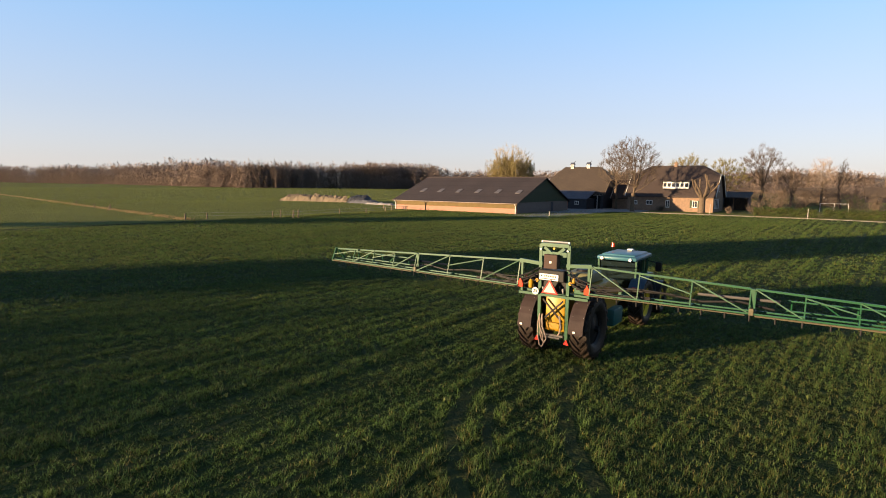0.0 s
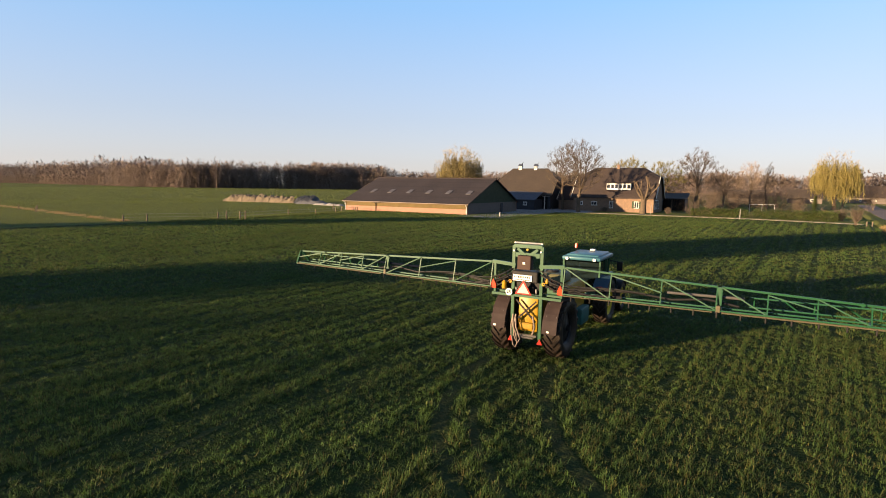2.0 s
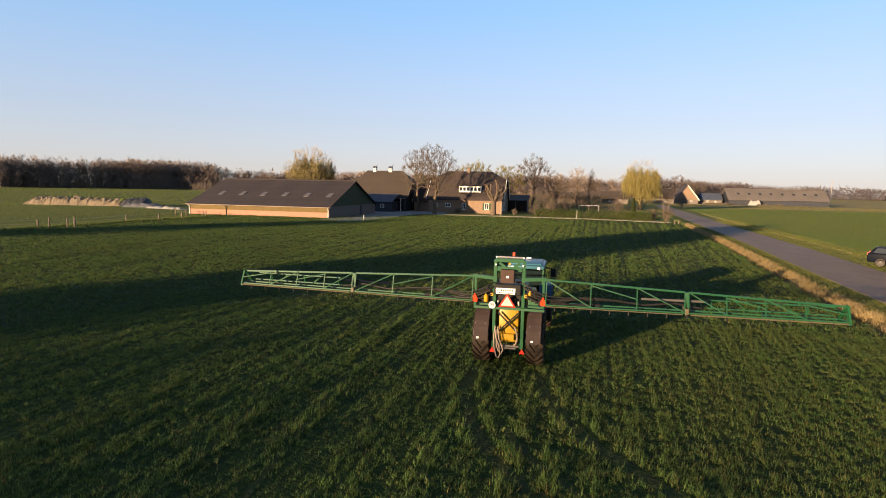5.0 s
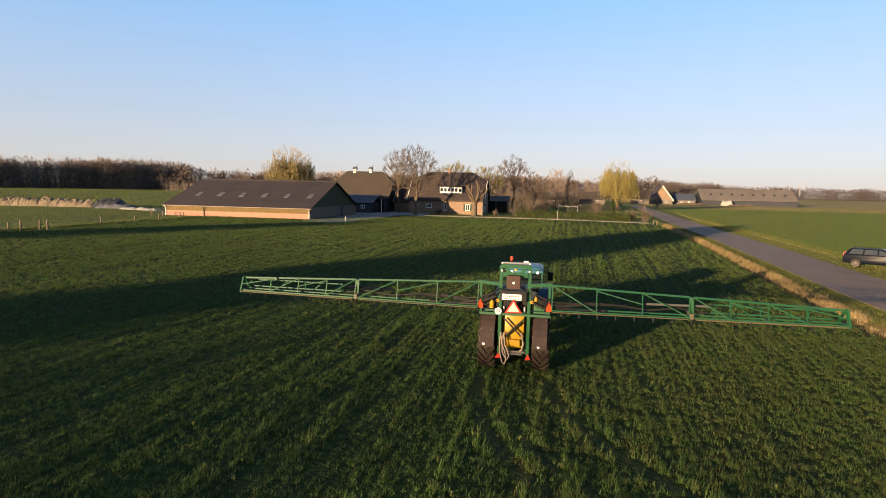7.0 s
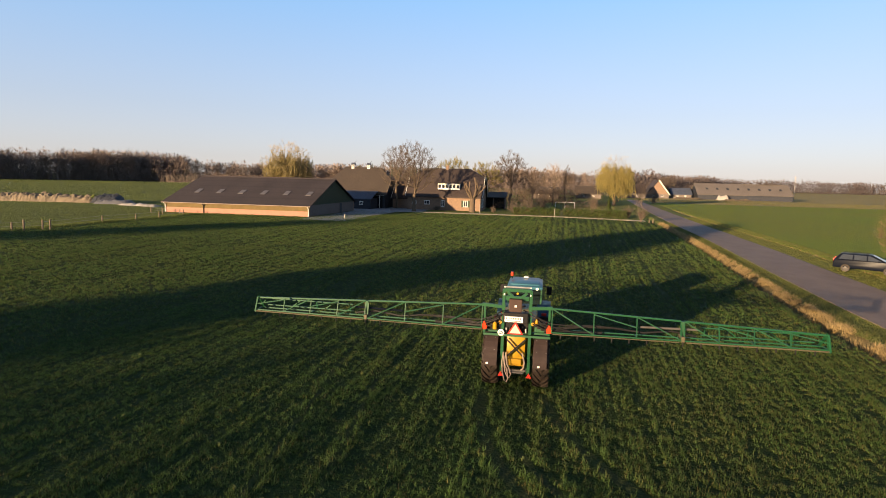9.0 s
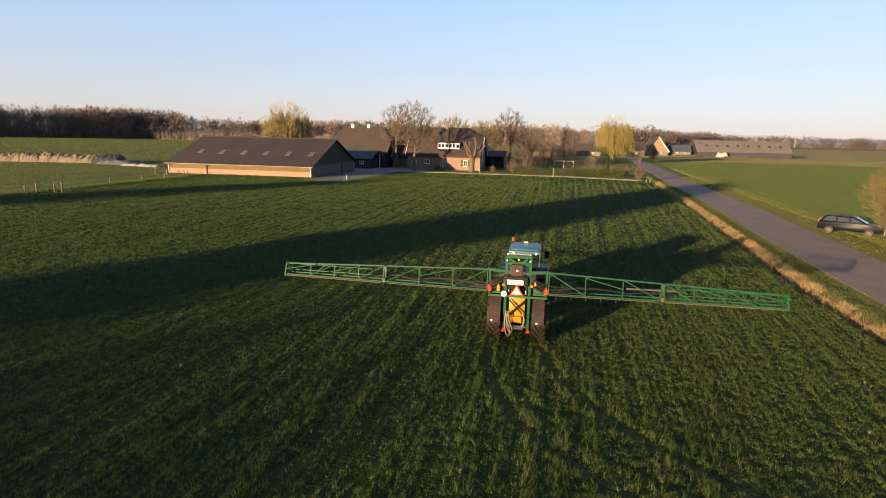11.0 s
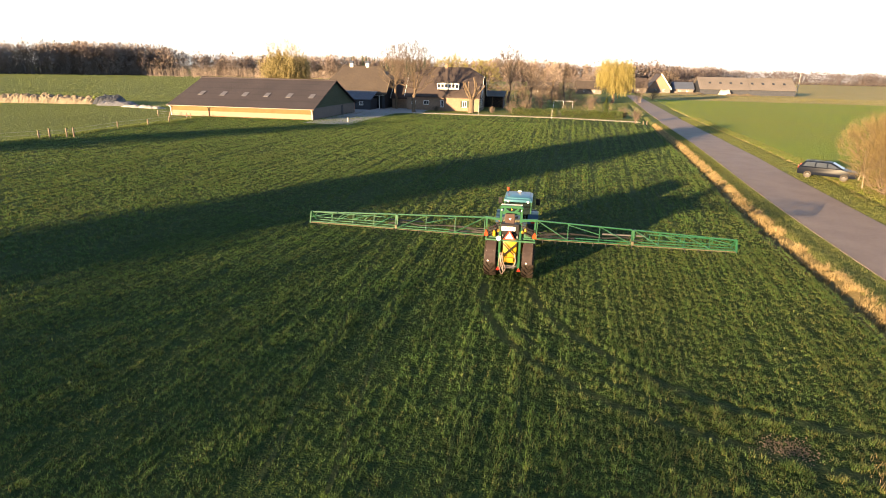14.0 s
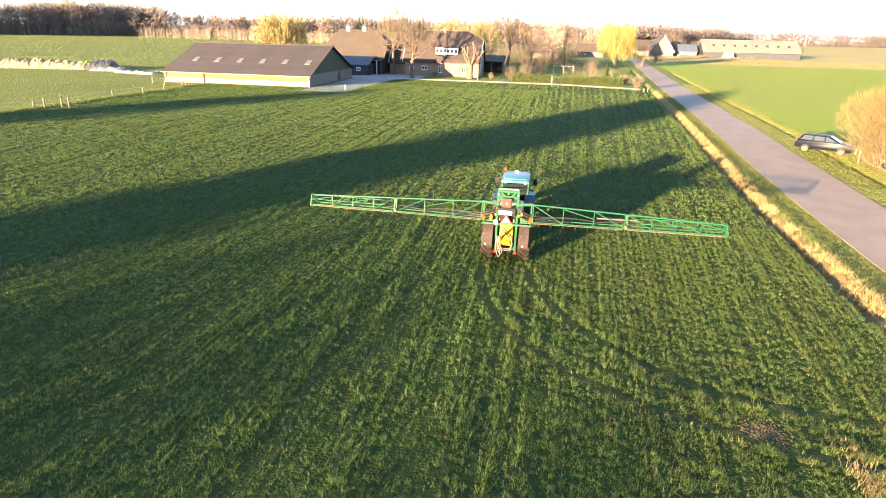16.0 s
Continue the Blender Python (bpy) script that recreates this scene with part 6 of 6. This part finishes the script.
    cube(bm, -0.56, 0.56, 4.5, 6.15, 0.85, 1.18, 0.04)
    part("cab_floor", bm, M_GREEND, tr)
    bm = B()
    cube(bm, -0.24, 0.24, 4.85, 5.35, 1.183, 1.42, 0.06)
    cube(bm, -0.24, 0.24, 4.78, 4.9, 1.4, 1.95, 0.05)
    part("seat", bm, M_BLACK, tr)
    bm = B()
    rod(bm, (0, 5.75, 1.18), (0, 5.6, 1.6), 0.03)
    lathe(bm, [(0, 0.17), (0.03, 0.19), (0.0, 0.21)], (0, 5.6, 1.6), 18, "z")
    part("steering_wheel", bm, M_BLACK, tr)
    bm = B()
    prism(bm, [(6.15, 0.9), (8.25, 0.85), (8.35, 1.2), (8.2, 1.45), (6.15, 1.58)], -0.34, 0.34)
    bmesh.ops.bevel(bm, geom=bm.edges[:], offset=0.06, segments=2, affect="EDGES", profile=0.5)
    part("bonnet", bm, M_GREEN, tr, "green engine bonnet", smooth=True)
    bm = B()
    cube(bm, -0.28, 0.28, 3.95, 8.1, 0.55, 0.9, 0.05)
    part("chassis", bm, M_BLACK, tr)
    bm = B()
    rod(bm, (-0.62, ra, 0.84), (0.62, ra, 0.84), 0.14, n=12)
    part("rear_axle", bm, M_GREEND, tr)
    bm = B()
    rod(bm, (-0.62, fa, 0.6), (0.62, fa, 0.6), 0.1, n=12)
    part("front_axle", bm, M_GREEND, tr)
    bm = B()
    rod(bm, (0.44, 6.35, 1.4), (0.44, 6.35, 2.45), 0.05, n=12)
    part("exhaust", bm, M_BLACK, tr)
    bm = B()
    cube(bm, -0.25, 0.25, 8.25, 8.65, 0.6, 1.0, 0.05)
    part("front_weight", bm, M_GREEND, tr)
    bm = B()
    beam(bm, (0, 3.75, 0.6), (0, 4.2, 0.6), 0.1, 0.1)
    part("hitch", bm, M_BLACK, tr)


M_BLUEGREEN = mat("dark_blue_green_paint", (0.022, 0.05, 0.075), (0.018, 0.04, 0.06), 3, rough=0.35)
tractor()


# ---- the parked estate car ----
def car():
    c = thing("estate_car", "dark blue estate car parked on the verge beside the bush", "car", (27.15, 31.6, 0.0), -120.5)
    L0, L1 = -2.2, 2.3
    lower = [(L0, 0.32), (L1 - 0.1, 0.28), (L1, 0.45), (L1 - 0.02, 0.68), (L1 - 0.25, 0.82), (1.15, 0.98), (L0 + 0.03, 1.02), (L0 - 0.02, 0.6)]
    bm = B()
    prism(bm, lower, -0.86, 0.86)
    bmesh.ops.bevel(bm, geom=bm.edges[:], offset=0.07, segments=3, affect="EDGES", profile=0.5)
    body = part("body", bm, M_CAR, c, "dark blue car body", smooth=True)
    bm = B()
    u = [(-0.8, L0 + 0.08, 1.0), (0.8, L0 + 0.08, 1.0), (0.8, 1.25, 0.96), (-0.8, 1.25, 0.96)]
    v = [(-0.62, L0 + 0.45, 1.48), (0.62, L0 + 0.45, 1.48), (0.6, 0.25, 1.5), (-0.6, 0.25, 1.5)]
    U, W = [bm.verts.new(p) for p in u], [bm.verts.new(p) for p in v]
    for i in range(4):
        bm.faces.new((U[i], U[(i + 1) % 4], W[(i + 1) % 4], W[i]))
    bm.faces.new(W)
    bm.faces.new(U[::-1])
    bmesh.ops.bevel(bm, geom=bm.edges[:], offset=0.05, segments=2, affect="EDGES", profile=0.5)
    cabin = part("cabin", bm, M_CAR, body, smooth=True)
    for s in (-1, 1):
        for y0, y1, t0, t1 in ((-1.85, -0.95, -1.62, -0.92), (-0.85, -0.02, -0.84, -0.04), (0.06, 0.98, 0.04, 0.2)):
            bm = B()
            lo, hi, xl, xh = 1.04, 1.42, 0.795, 0.65
            pts = [(s * xl, y0, lo), (s * xl, y1, lo), (s * xh, t1, hi), (s * xh, t0, hi)]
            q = [bm.verts.new(p) for p in pts] + [bm.verts.new((p[0] + s * 0.012, p[1], p[2] + 0.004)) for p in pts]
            for f in ((0, 1, 2, 3), (7, 6, 5, 4), (0, 4, 5, 1), (1, 5, 6, 2), (2, 6, 7, 3), (3, 7, 4, 0)):
                bm.faces.new([q[i] for i in f])
            part("side_window", bm, M_WINDOW, c)
        bm = B()
        rod(bm, (s * 0.5, -1.6, 1.53), (s * 0.5, 0.1, 1.55), 0.02)
        part("roof_rail", bm, M_BLACK, c)
        bm = B()
        cube(bm, s * 0.95 - 0.09, s * 0.95 + 0.09, 0.7, 0.82, 0.98, 1.1, 0.03)
        part("door_mirror", bm, M_CAR, c)
        bm = B()
        cube(bm, s * 0.68 - 0.14, s * 0.68 + 0.14, L1 - 0.12, L1 - 0.015, 0.62, 0.76, 0.03)
        part("headlight", bm, M_SKYLIGHT, c, "clear headlight")
        bm = B()
        cube(bm, s * 0.76 - 0.05, s * 0.76 + 0.05, L0 - 0.02, L0 + 0.07, 0.82, 1.08, 0.02)
        part("tail_light", bm, M_RED, c, "red tail light")
        for y in (-1.35, 1.4):
            w = new("wheel")
            w.parent = c
            w.matrix_basis = pose(s * 0.79, y, 0.32)
            bm = B()
            lathe(bm, [(-0.1, 0.2), (-0.11, 0.3), (0, 0.32), (0.11, 0.3), (0.1, 0.2)], (0, 0, 0), 28)
            part("tyre", bm, M_RUBBER, w, smooth=True)
            bm = B()
            lathe(bm, [(s * 0.1, 0.21), (s * 0.06, 0.18), (s * 0.09, 0.06), (s * 0.1, 0.001)], (0, 0, 0), 20)
            part("rim", bm, M_ALLOY, w, "grey alloy rim")
    bm = B()
    slab(bm, [(-0.7, 1.2, 1.005), (0.7, 1.2, 1.005), (0.56, 0.32, 1.475), (-0.56, 0.32, 1.475)], 0.01)
    for vtx in bm.verts:
        vtx.co.y += 0.035
        vtx.co.z += 0.02
    part("windscreen", bm, M_WINDOW, c)


car()


# ---- grass: blades in tufts, in drilled rows on the field, rough on the banks ----
def blades(name, label, spots, material, h0, h1, w, n, spread, seed):
    """Upright grass blades, n round each spot of (x, y, z) or (x, y, z, how tall)."""
    rng = np.random.RandomState(seed)
    P = np.repeat(np.asarray(spots, float), n, axis=0)
    m = len(P)
    ang, tilt = rng.uniform(0, 6.28319, m), rng.uniform(0.2, 1.25, m)
    h = rng.uniform(h0, h1, m)
    if P.shape[1] > 3:
        h = h * P[:, 3]
        P = P[:, :3]
    base = P + np.stack([rng.normal(0, spread, m), rng.normal(0, spread, m), np.zeros(m)], 1)
    side = np.stack([-np.sin(ang), np.cos(ang), np.zeros(m)], 1) * (w * rng.uniform(0.6, 1.3, m))[:, None]
    tip = base + np.stack([np.cos(ang) * h * tilt, np.sin(ang) * h * tilt, h], 1)
    V = np.empty((m * 3, 3))
    V[0::3], V[1::3], V[2::3] = base - side, base + side, tip
    me = bpy.data.meshes.new(name)
    me.vertices.add(m * 3)
    me.vertices.foreach_set("co", V.ravel())
    me.loops.add(m * 3)
    me.loops.foreach_set("vertex_index", np.arange(m * 3, dtype=np.int32))
    me.polygons.add(m)
    me.polygons.foreach_set("loop_start", np.arange(0, m * 3, 3, dtype=np.int32))
    me.polygons.foreach_set("loop_total", np.full(m, 3, dtype=np.int32))
    me.update(calc_edges=True)
    me.materials.append(material)
    return tagged(new(name, me), label, "grass", kind="stuff")


# wheel marks in the crop: the pair that swings right behind the sprayer, older pairs left of it
TURN_OUT = [(-1.05, -0.9), (-1.1, -2.2), (-0.75, -4.2), (-0.2, -5.7), (0.9, -7.3), (2.2, -8.7), (3.7, -9.65), (5.2, -10.25), (6.6, -10.75), (8.4, -11.2), (10.5, -11.6)]
TURN_IN = [(0.68, -0.9), (1.0, -2.3), (1.45, -3.6), (2.0, -4.9), (2.75, -6.0), (3.9, -7.3), (5.1, -8.35), (6.6, -9.0), (8.2, -9.35), (10.2, -9.6), (12.2, -9.9)]
TURN_MID = [(0.15, -4.6), (0.55, -5.6), (1.5, -7.0), (2.8, -8.0), (4.3, -8.9), (6.0, -9.6)]


def along(line, step=0.2):
    """A line of (x, y) with rounded corners, at even steps."""
    p = np.asarray(line, float)
    t = np.concatenate([[0], np.cumsum(np.hypot(*np.diff(p, axis=0).T))])
    q = np.arange(0, t[-1], step)
    out = np.stack([np.interp(q, t, p[:, 0]), np.interp(q, t, p[:, 1])], 1)
    for _ in range(12):
        out[1:-1] = (out[:-2] + 2 * out[1:-1] + out[2:]) / 4
    return out


RUTS = [(along(TURN_OUT), 0.25), (along(TURN_IN), 0.25), (along(TURN_MID), 0.16)]
for off in (-4.75, -6.3):
    RUTS.append((along([(off - 0.11 * y, y) for y in (4, 0, -4, -9, -14)]), 0.1))
    RUTS.append((along([(off - 0.45 - 0.02 * (y - 4), y) for y in (4, 12, 26, 60, 90)]), 0.13))
for off in (0.75, -0.85):
    RUTS.append((along([(off - 0.04 * y - 0.5, y) for y in (-6.5, -9, -12, -16)]), 0.08))
RUT_GRID = collections.defaultdict(list)
for pts, half in RUTS:
    for x, y in pts:
        RUT_GRID[(int(x // 1), int(y // 1))].append((x, y, half))


def in_track(x, y):
    """How far a spot lies outside the nearest wheel mark; below nought within it."""
    best = 9.0
    for i in (-1, 0, 1):
        for j in (-1, 0, 1):
            for px, py, half in RUT_GRID.get((int(x // 1) + i, int(y // 1) + j), ()):
                best = min(best, math.hypot(x - px, y - py) - half)
    return best


def row_lean(r):
    """How far the drill rows run to the right for each metre ahead: along the road on its side of the field."""
    return min(0.15, max(0.035, 0.035 + 0.0115 * r))


def field_spots(seed, areas, gap=0.25):
    """Tufts of the crop in drill rows; thin in the wheel marks, thick and thin in streaks along the rows."""
    rng = np.random.RandomState(seed)
    out = []
    for y0, y1, x0, x1, per in areas:
        count = int((y1 - y0) * (x1 - x0) * per)
        y = rng.uniform(y0, y1, count)
        r = rng.uniform(x0, x1, count)
        r = np.where(rng.rand(count) < 0.62, np.round(r / gap) * gap + rng.normal(0, gap * 0.16, count), r)
        luck = rng.rand(count, 3)
        for q, b, (l0, l1, l2) in zip(r, y, luck):
            a = q + row_lean(q) * b
            if a > road_x(b) - 5.5:
                continue
            tr = in_track(a, b)
            if tr < 0 and l0 < 0.58 + min(0.36, -tr * 2.8):
                continue
            if (a - 7.1) ** 2 / 0.55 + (b + 10.4) ** 2 / 0.3 < 1 and l1 < 0.95:
                continue
            streak = noise.noise(Vector((q * 1.7, b * 0.05, 9))) + 0.6 * noise.noise(Vector((q * 4.1, b * 0.1, 3)))
            clump = noise.noise(Vector((a * 2.6, b * 2.6, 4))) + 0.6 * noise.noise(Vector((a * 0.4, b * 0.4, 0)))
            k = (0.6 * clump + 0.55 * streak) if b < 12 else (0.3 * clump + 0.75 * streak)
            k += (0.2 if b < 7 else 0.28) * math.cos(7.4 * q + 4.0 * noise.noise(Vector((q * 0.4, b * 0.02, 5))))
            if l2 > 0.86 + 0.75 * k:
                continue
            out.append((a, b, -0.01, max(0.5, min(1.6, 0.95 + 0.6 * k)) * (1.45 if tr < 0.2 else 1.0) * (0.6 if b > 80 else 1.0)))
    return out


near = field_spots(3, ((-17, 7, -18, 14, 95), (-20, -17, -9, 9, 40)))
blades("field_grass", "short green cereal crop in drilled rows", near, M_GRASS, 0.05, 0.115, 0.0075, 10, 0.032, 1)
pick = np.random.RandomState(77)
# olive share rises rightwards: withered tone plus sunlight put into the blade colour
olive = [p for p in near if pick.rand() < 0.16 + 0.4 * min(1, max(0, (p[0] + 1) / 6))]
blades("withered_sunlit_grass", "withered and sunlit-coloured olive blades among the crop", olive, M_OLIVE, 0.03, 0.11, 0.007, 7, 0.05, 41)
middle = field_spots(13, ((7, 30, -40, 17, 30), (-14, 7, -46, -18, 30)))
blades("field_grass", "short green cereal crop in drilled rows", middle, M_GRASS, 0.06, 0.14, 0.015, 7, 0.05, 12)
olive = [p for p in middle if pick.rand() < 0.5]
blades("withered_sunlit_grass", "withered and sunlit-coloured olive blades among the crop", olive, M_OLIVE, 0.04, 0.13, 0.014, 4, 0.07, 43)
far = field_spots(4, ((30, 94, -60, 19, 17), (7, 30, -58, -40, 17), (-10, 7, -58, -46, 17)), 0.5)
blades("field_grass", "short green cereal crop in drilled rows", far, M_GRASS, 0.06, 0.14, 0.03, 4, 0.1, 2)
# paler yellow blades put sunlight into the far crop's colour
olive = [p for p in far if pick.rand() < 0.7]
blades("withered_sunlit_grass", "withered and sunlit-coloured olive blades among the crop", olive, M_VERGEBLADE, 0.05, 0.13, 0.035, 2, 0.12, 42)


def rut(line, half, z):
    """A bare wheel rut, as a ragged strip laid on the field; its shade is put into the colour."""
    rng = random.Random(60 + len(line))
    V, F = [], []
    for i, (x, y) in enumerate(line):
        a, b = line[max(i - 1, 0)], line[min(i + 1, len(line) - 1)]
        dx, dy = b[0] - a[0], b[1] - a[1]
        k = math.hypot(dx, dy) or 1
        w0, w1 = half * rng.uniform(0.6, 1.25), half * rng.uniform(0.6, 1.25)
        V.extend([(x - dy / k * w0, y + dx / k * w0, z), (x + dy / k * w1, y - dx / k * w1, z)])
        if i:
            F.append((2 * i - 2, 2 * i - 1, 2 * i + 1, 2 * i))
    tagged(soup("wheel_rut", V, F, M_RUT), "bare wheel rut pressed into the crop, darkened with painted shade", "wheel rut", kind="structure")


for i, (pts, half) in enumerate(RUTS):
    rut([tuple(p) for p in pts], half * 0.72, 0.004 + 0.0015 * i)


def bare_patch():
    """Crumbs of dry earth on the bare spot where the wheels turned."""
    rng = random.Random(50)
    V, F = [], []
    for _ in range(900):
        x, y, r = 7.1 + rng.gauss(0, 0.36), -10.4 + rng.gauss(0, 0.24), rng.uniform(0.008, 0.03)
        s = len(V)
        a = rng.uniform(0, 6.28)
        V.extend([(x + math.cos(a + k * 2.094) * r * 1.4, y + math.sin(a + k * 2.094) * r * 1.4, -0.01) for k in range(3)] + [(x, y, r)])
        F.extend([(s, s + 1, s + 3), (s + 1, s + 2, s + 3), (s + 2, s, s + 3)])
    tagged(soup("earth_crumbs", V, F, M_SOIL), "dry bare earth crumbs in the crop", "soil", kind="stuff")


bare_patch()


def weeds():
    """Low pale-leaved weeds scattered in the crop."""
    rng = random.Random(51)
    V, F = [], []
    for _ in range(150):
        x, y = rng.uniform(-16, 11), rng.uniform(-14, 16)
        for k in range(rng.randint(3, 6)):
            a, r = rng.uniform(0, 6.28), rng.uniform(0.02, 0.06)
            c, d = math.cos(a), math.sin(a)
            s = len(V)
            V.extend([(x, y, 0.03), (x + c * r - d * r * 0.4, y + d * r + c * r * 0.4, 0.13), (x + c * r * 1.9, y + d * r * 1.9, 0.12), (x + c * r + d * r * 0.4, y + d * r - c * r * 0.4, 0.13)])
            F.append((s, s + 1, s + 2, s + 3))
    tagged(soup("weeds", V, F, M_MEADOW), "pale broad-leaved weeds in the crop", "weed", kind="stuff")


weeds()


def wide_spots(seed, x0, x1, y0, y1, count, side):
    """Scattered spots on the meadow (side -1: left of the field) or the crop right of the road (side 1)."""
    rng = np.random.RandomState(seed)
    out = []
    for a, b in zip(rng.uniform(x0, x1, count), rng.uniform(y0, y1, count)):
        if side > 0 and a < road_x(b) + 6.3:
            continue
        if side < 0 and (a > -56.5 and b < 94 or -66 < a < -37 and 68 < b < 94 or -52 < a < -4 and 63 < b < 130):
            continue
        out.append((a, b, -0.02))
    return out


blades("meadow_grass", "grazed green meadow grass", wide_spots(21, -150, -56, -10, 130, 60000, -1), M_MEADOW, 0.05, 0.13, 0.045, 2, 0.25, 22)
blades("meadow_grass", "grazed green meadow grass far off", wide_spots(23, -420, -110, 0, 400, 46000, -1), M_MEADOW, 0.12, 0.3, 0.16, 1, 0.3, 24)
blades("lawn_grass", "green garden lawn behind the hedge", wide_spots(27, -9, 24, 100, 165, 12000, -2), M_MEADOW, 0.05, 0.12, 0.05, 2, 0.1, 28)
blades("dry_strip_grass", "pale dry rough grass before the distant farm", wide_spots(29, 48, 190, 216, 284, 7000, 1), M_OLIVE, 0.1, 0.25, 0.1, 2, 0.4, 30)


def bank_spots(a0, a1, y0, y1, count, seed, gaps=False):
    rng = np.random.RandomState(seed)
    out = []
    for a, y in zip(rng.uniform(a0, a1, count), rng.uniform(y0, y1, count)):
        x = road_x(y) + a
        if gaps and noise.noise(Vector((x * 1.3, y * 0.9, 2))) + 0.5 * noise.noise(Vector((x * 4, y * 4, 7))) < -0.08:
            continue
        out.append((x, y, lie(a) - 0.01))
    return out


blades("dry_bank_grass", "dry straw-coloured grass on the ditch bank", bank_spots(-4.95, -4.3, -14, 86, 7500, 4, True), M_GRASSDRY, 0.1, 0.34, 0.012, 8, 0.06, 5)
blades("dry_bank_grass", "dry straw-coloured grass beside the far ditch", bank_spots(5.75, 6.0, 30, 150, 420, 6), M_GRASSDRY, 0.06, 0.2, 0.015, 6, 0.08, 7)
blades("verge_grass", "yellowish green roadside grass", bank_spots(-4.5, -2.5, -14, 88, 13000, 8), M_VERGEBLADE, 0.04, 0.13, 0.012, 6, 0.05, 9)
blades("verge_grass", "green roadside grass", bank_spots(2.5, 7.5, 5, 110, 11000, 10), M_VERGEBLADE, 0.04, 0.12, 0.02, 5, 0.06, 11)

rng = np.random.RandomState(33)
litter = [(30.6 + rng.normal(0, 1.7), 22.5 + rng.normal(0, 4.2), lie(10)) for _ in range(2600)]
blades("leaf_litter", "brown dead leaves and broken twigs under the bush", litter, M_BUSH, 0.02, 0.1, 0.03, 5, 0.15, 38)
for sx, sy, sh, tilt in ((29.7, 31.2, 1.5, 0.05), (27.9, 27.1, 1.2, -0.1), (29.9, 29.0, 1.3, 0.35)):
    stake(sx, sy, sh, 0.06, "rough wooden stake beside the bush", group="stakes by the bush", lean=tilt)
line = [(-62 - 160 * t + rng.normal(0, 0.4), 23.8 + 25.5 * t + rng.normal(0, 0.4), -0.01) for t in rng.rand(1500) ** 1.3 if noise.noise(Vector((t * 60, 0, 0))) > -0.05]
blades("dry_ditch_grass", "dry pale grass along the meadow ditch", line, M_GRASSDRY, 0.12, 0.36, 0.035, 5, 0.25, 34)
line = [(-57 + rng.normal(0, 0.5), 26 + 40 * t, -0.01) for t in rng.rand(900)]
blades("dry_ditch_grass", "rough grass along the fence line", line, M_MEADOW, 0.15, 0.4, 0.04, 4, 0.25, 35)
corner = [(8.6 + abs(rng.normal(0, 1.3)), -12.6 + rng.normal(0, 0.8), -0.01) for _ in range(500)]
blades("dry_bank_grass", "tuft of dry grass at the field corner", corner, M_GRASSDRY, 0.05, 0.16, 0.01, 9, 0.08, 36)
edge = [(road_x(b) - 5.7 - abs(rng.normal(0, 1.6)), b, -0.01) for b in rng.uniform(-16, 30, 1500)]
blades("withered_sunlit_grass", "thin dry grass along the field edge", edge, M_OLIVE, 0.03, 0.1, 0.007, 6, 0.09, 37)
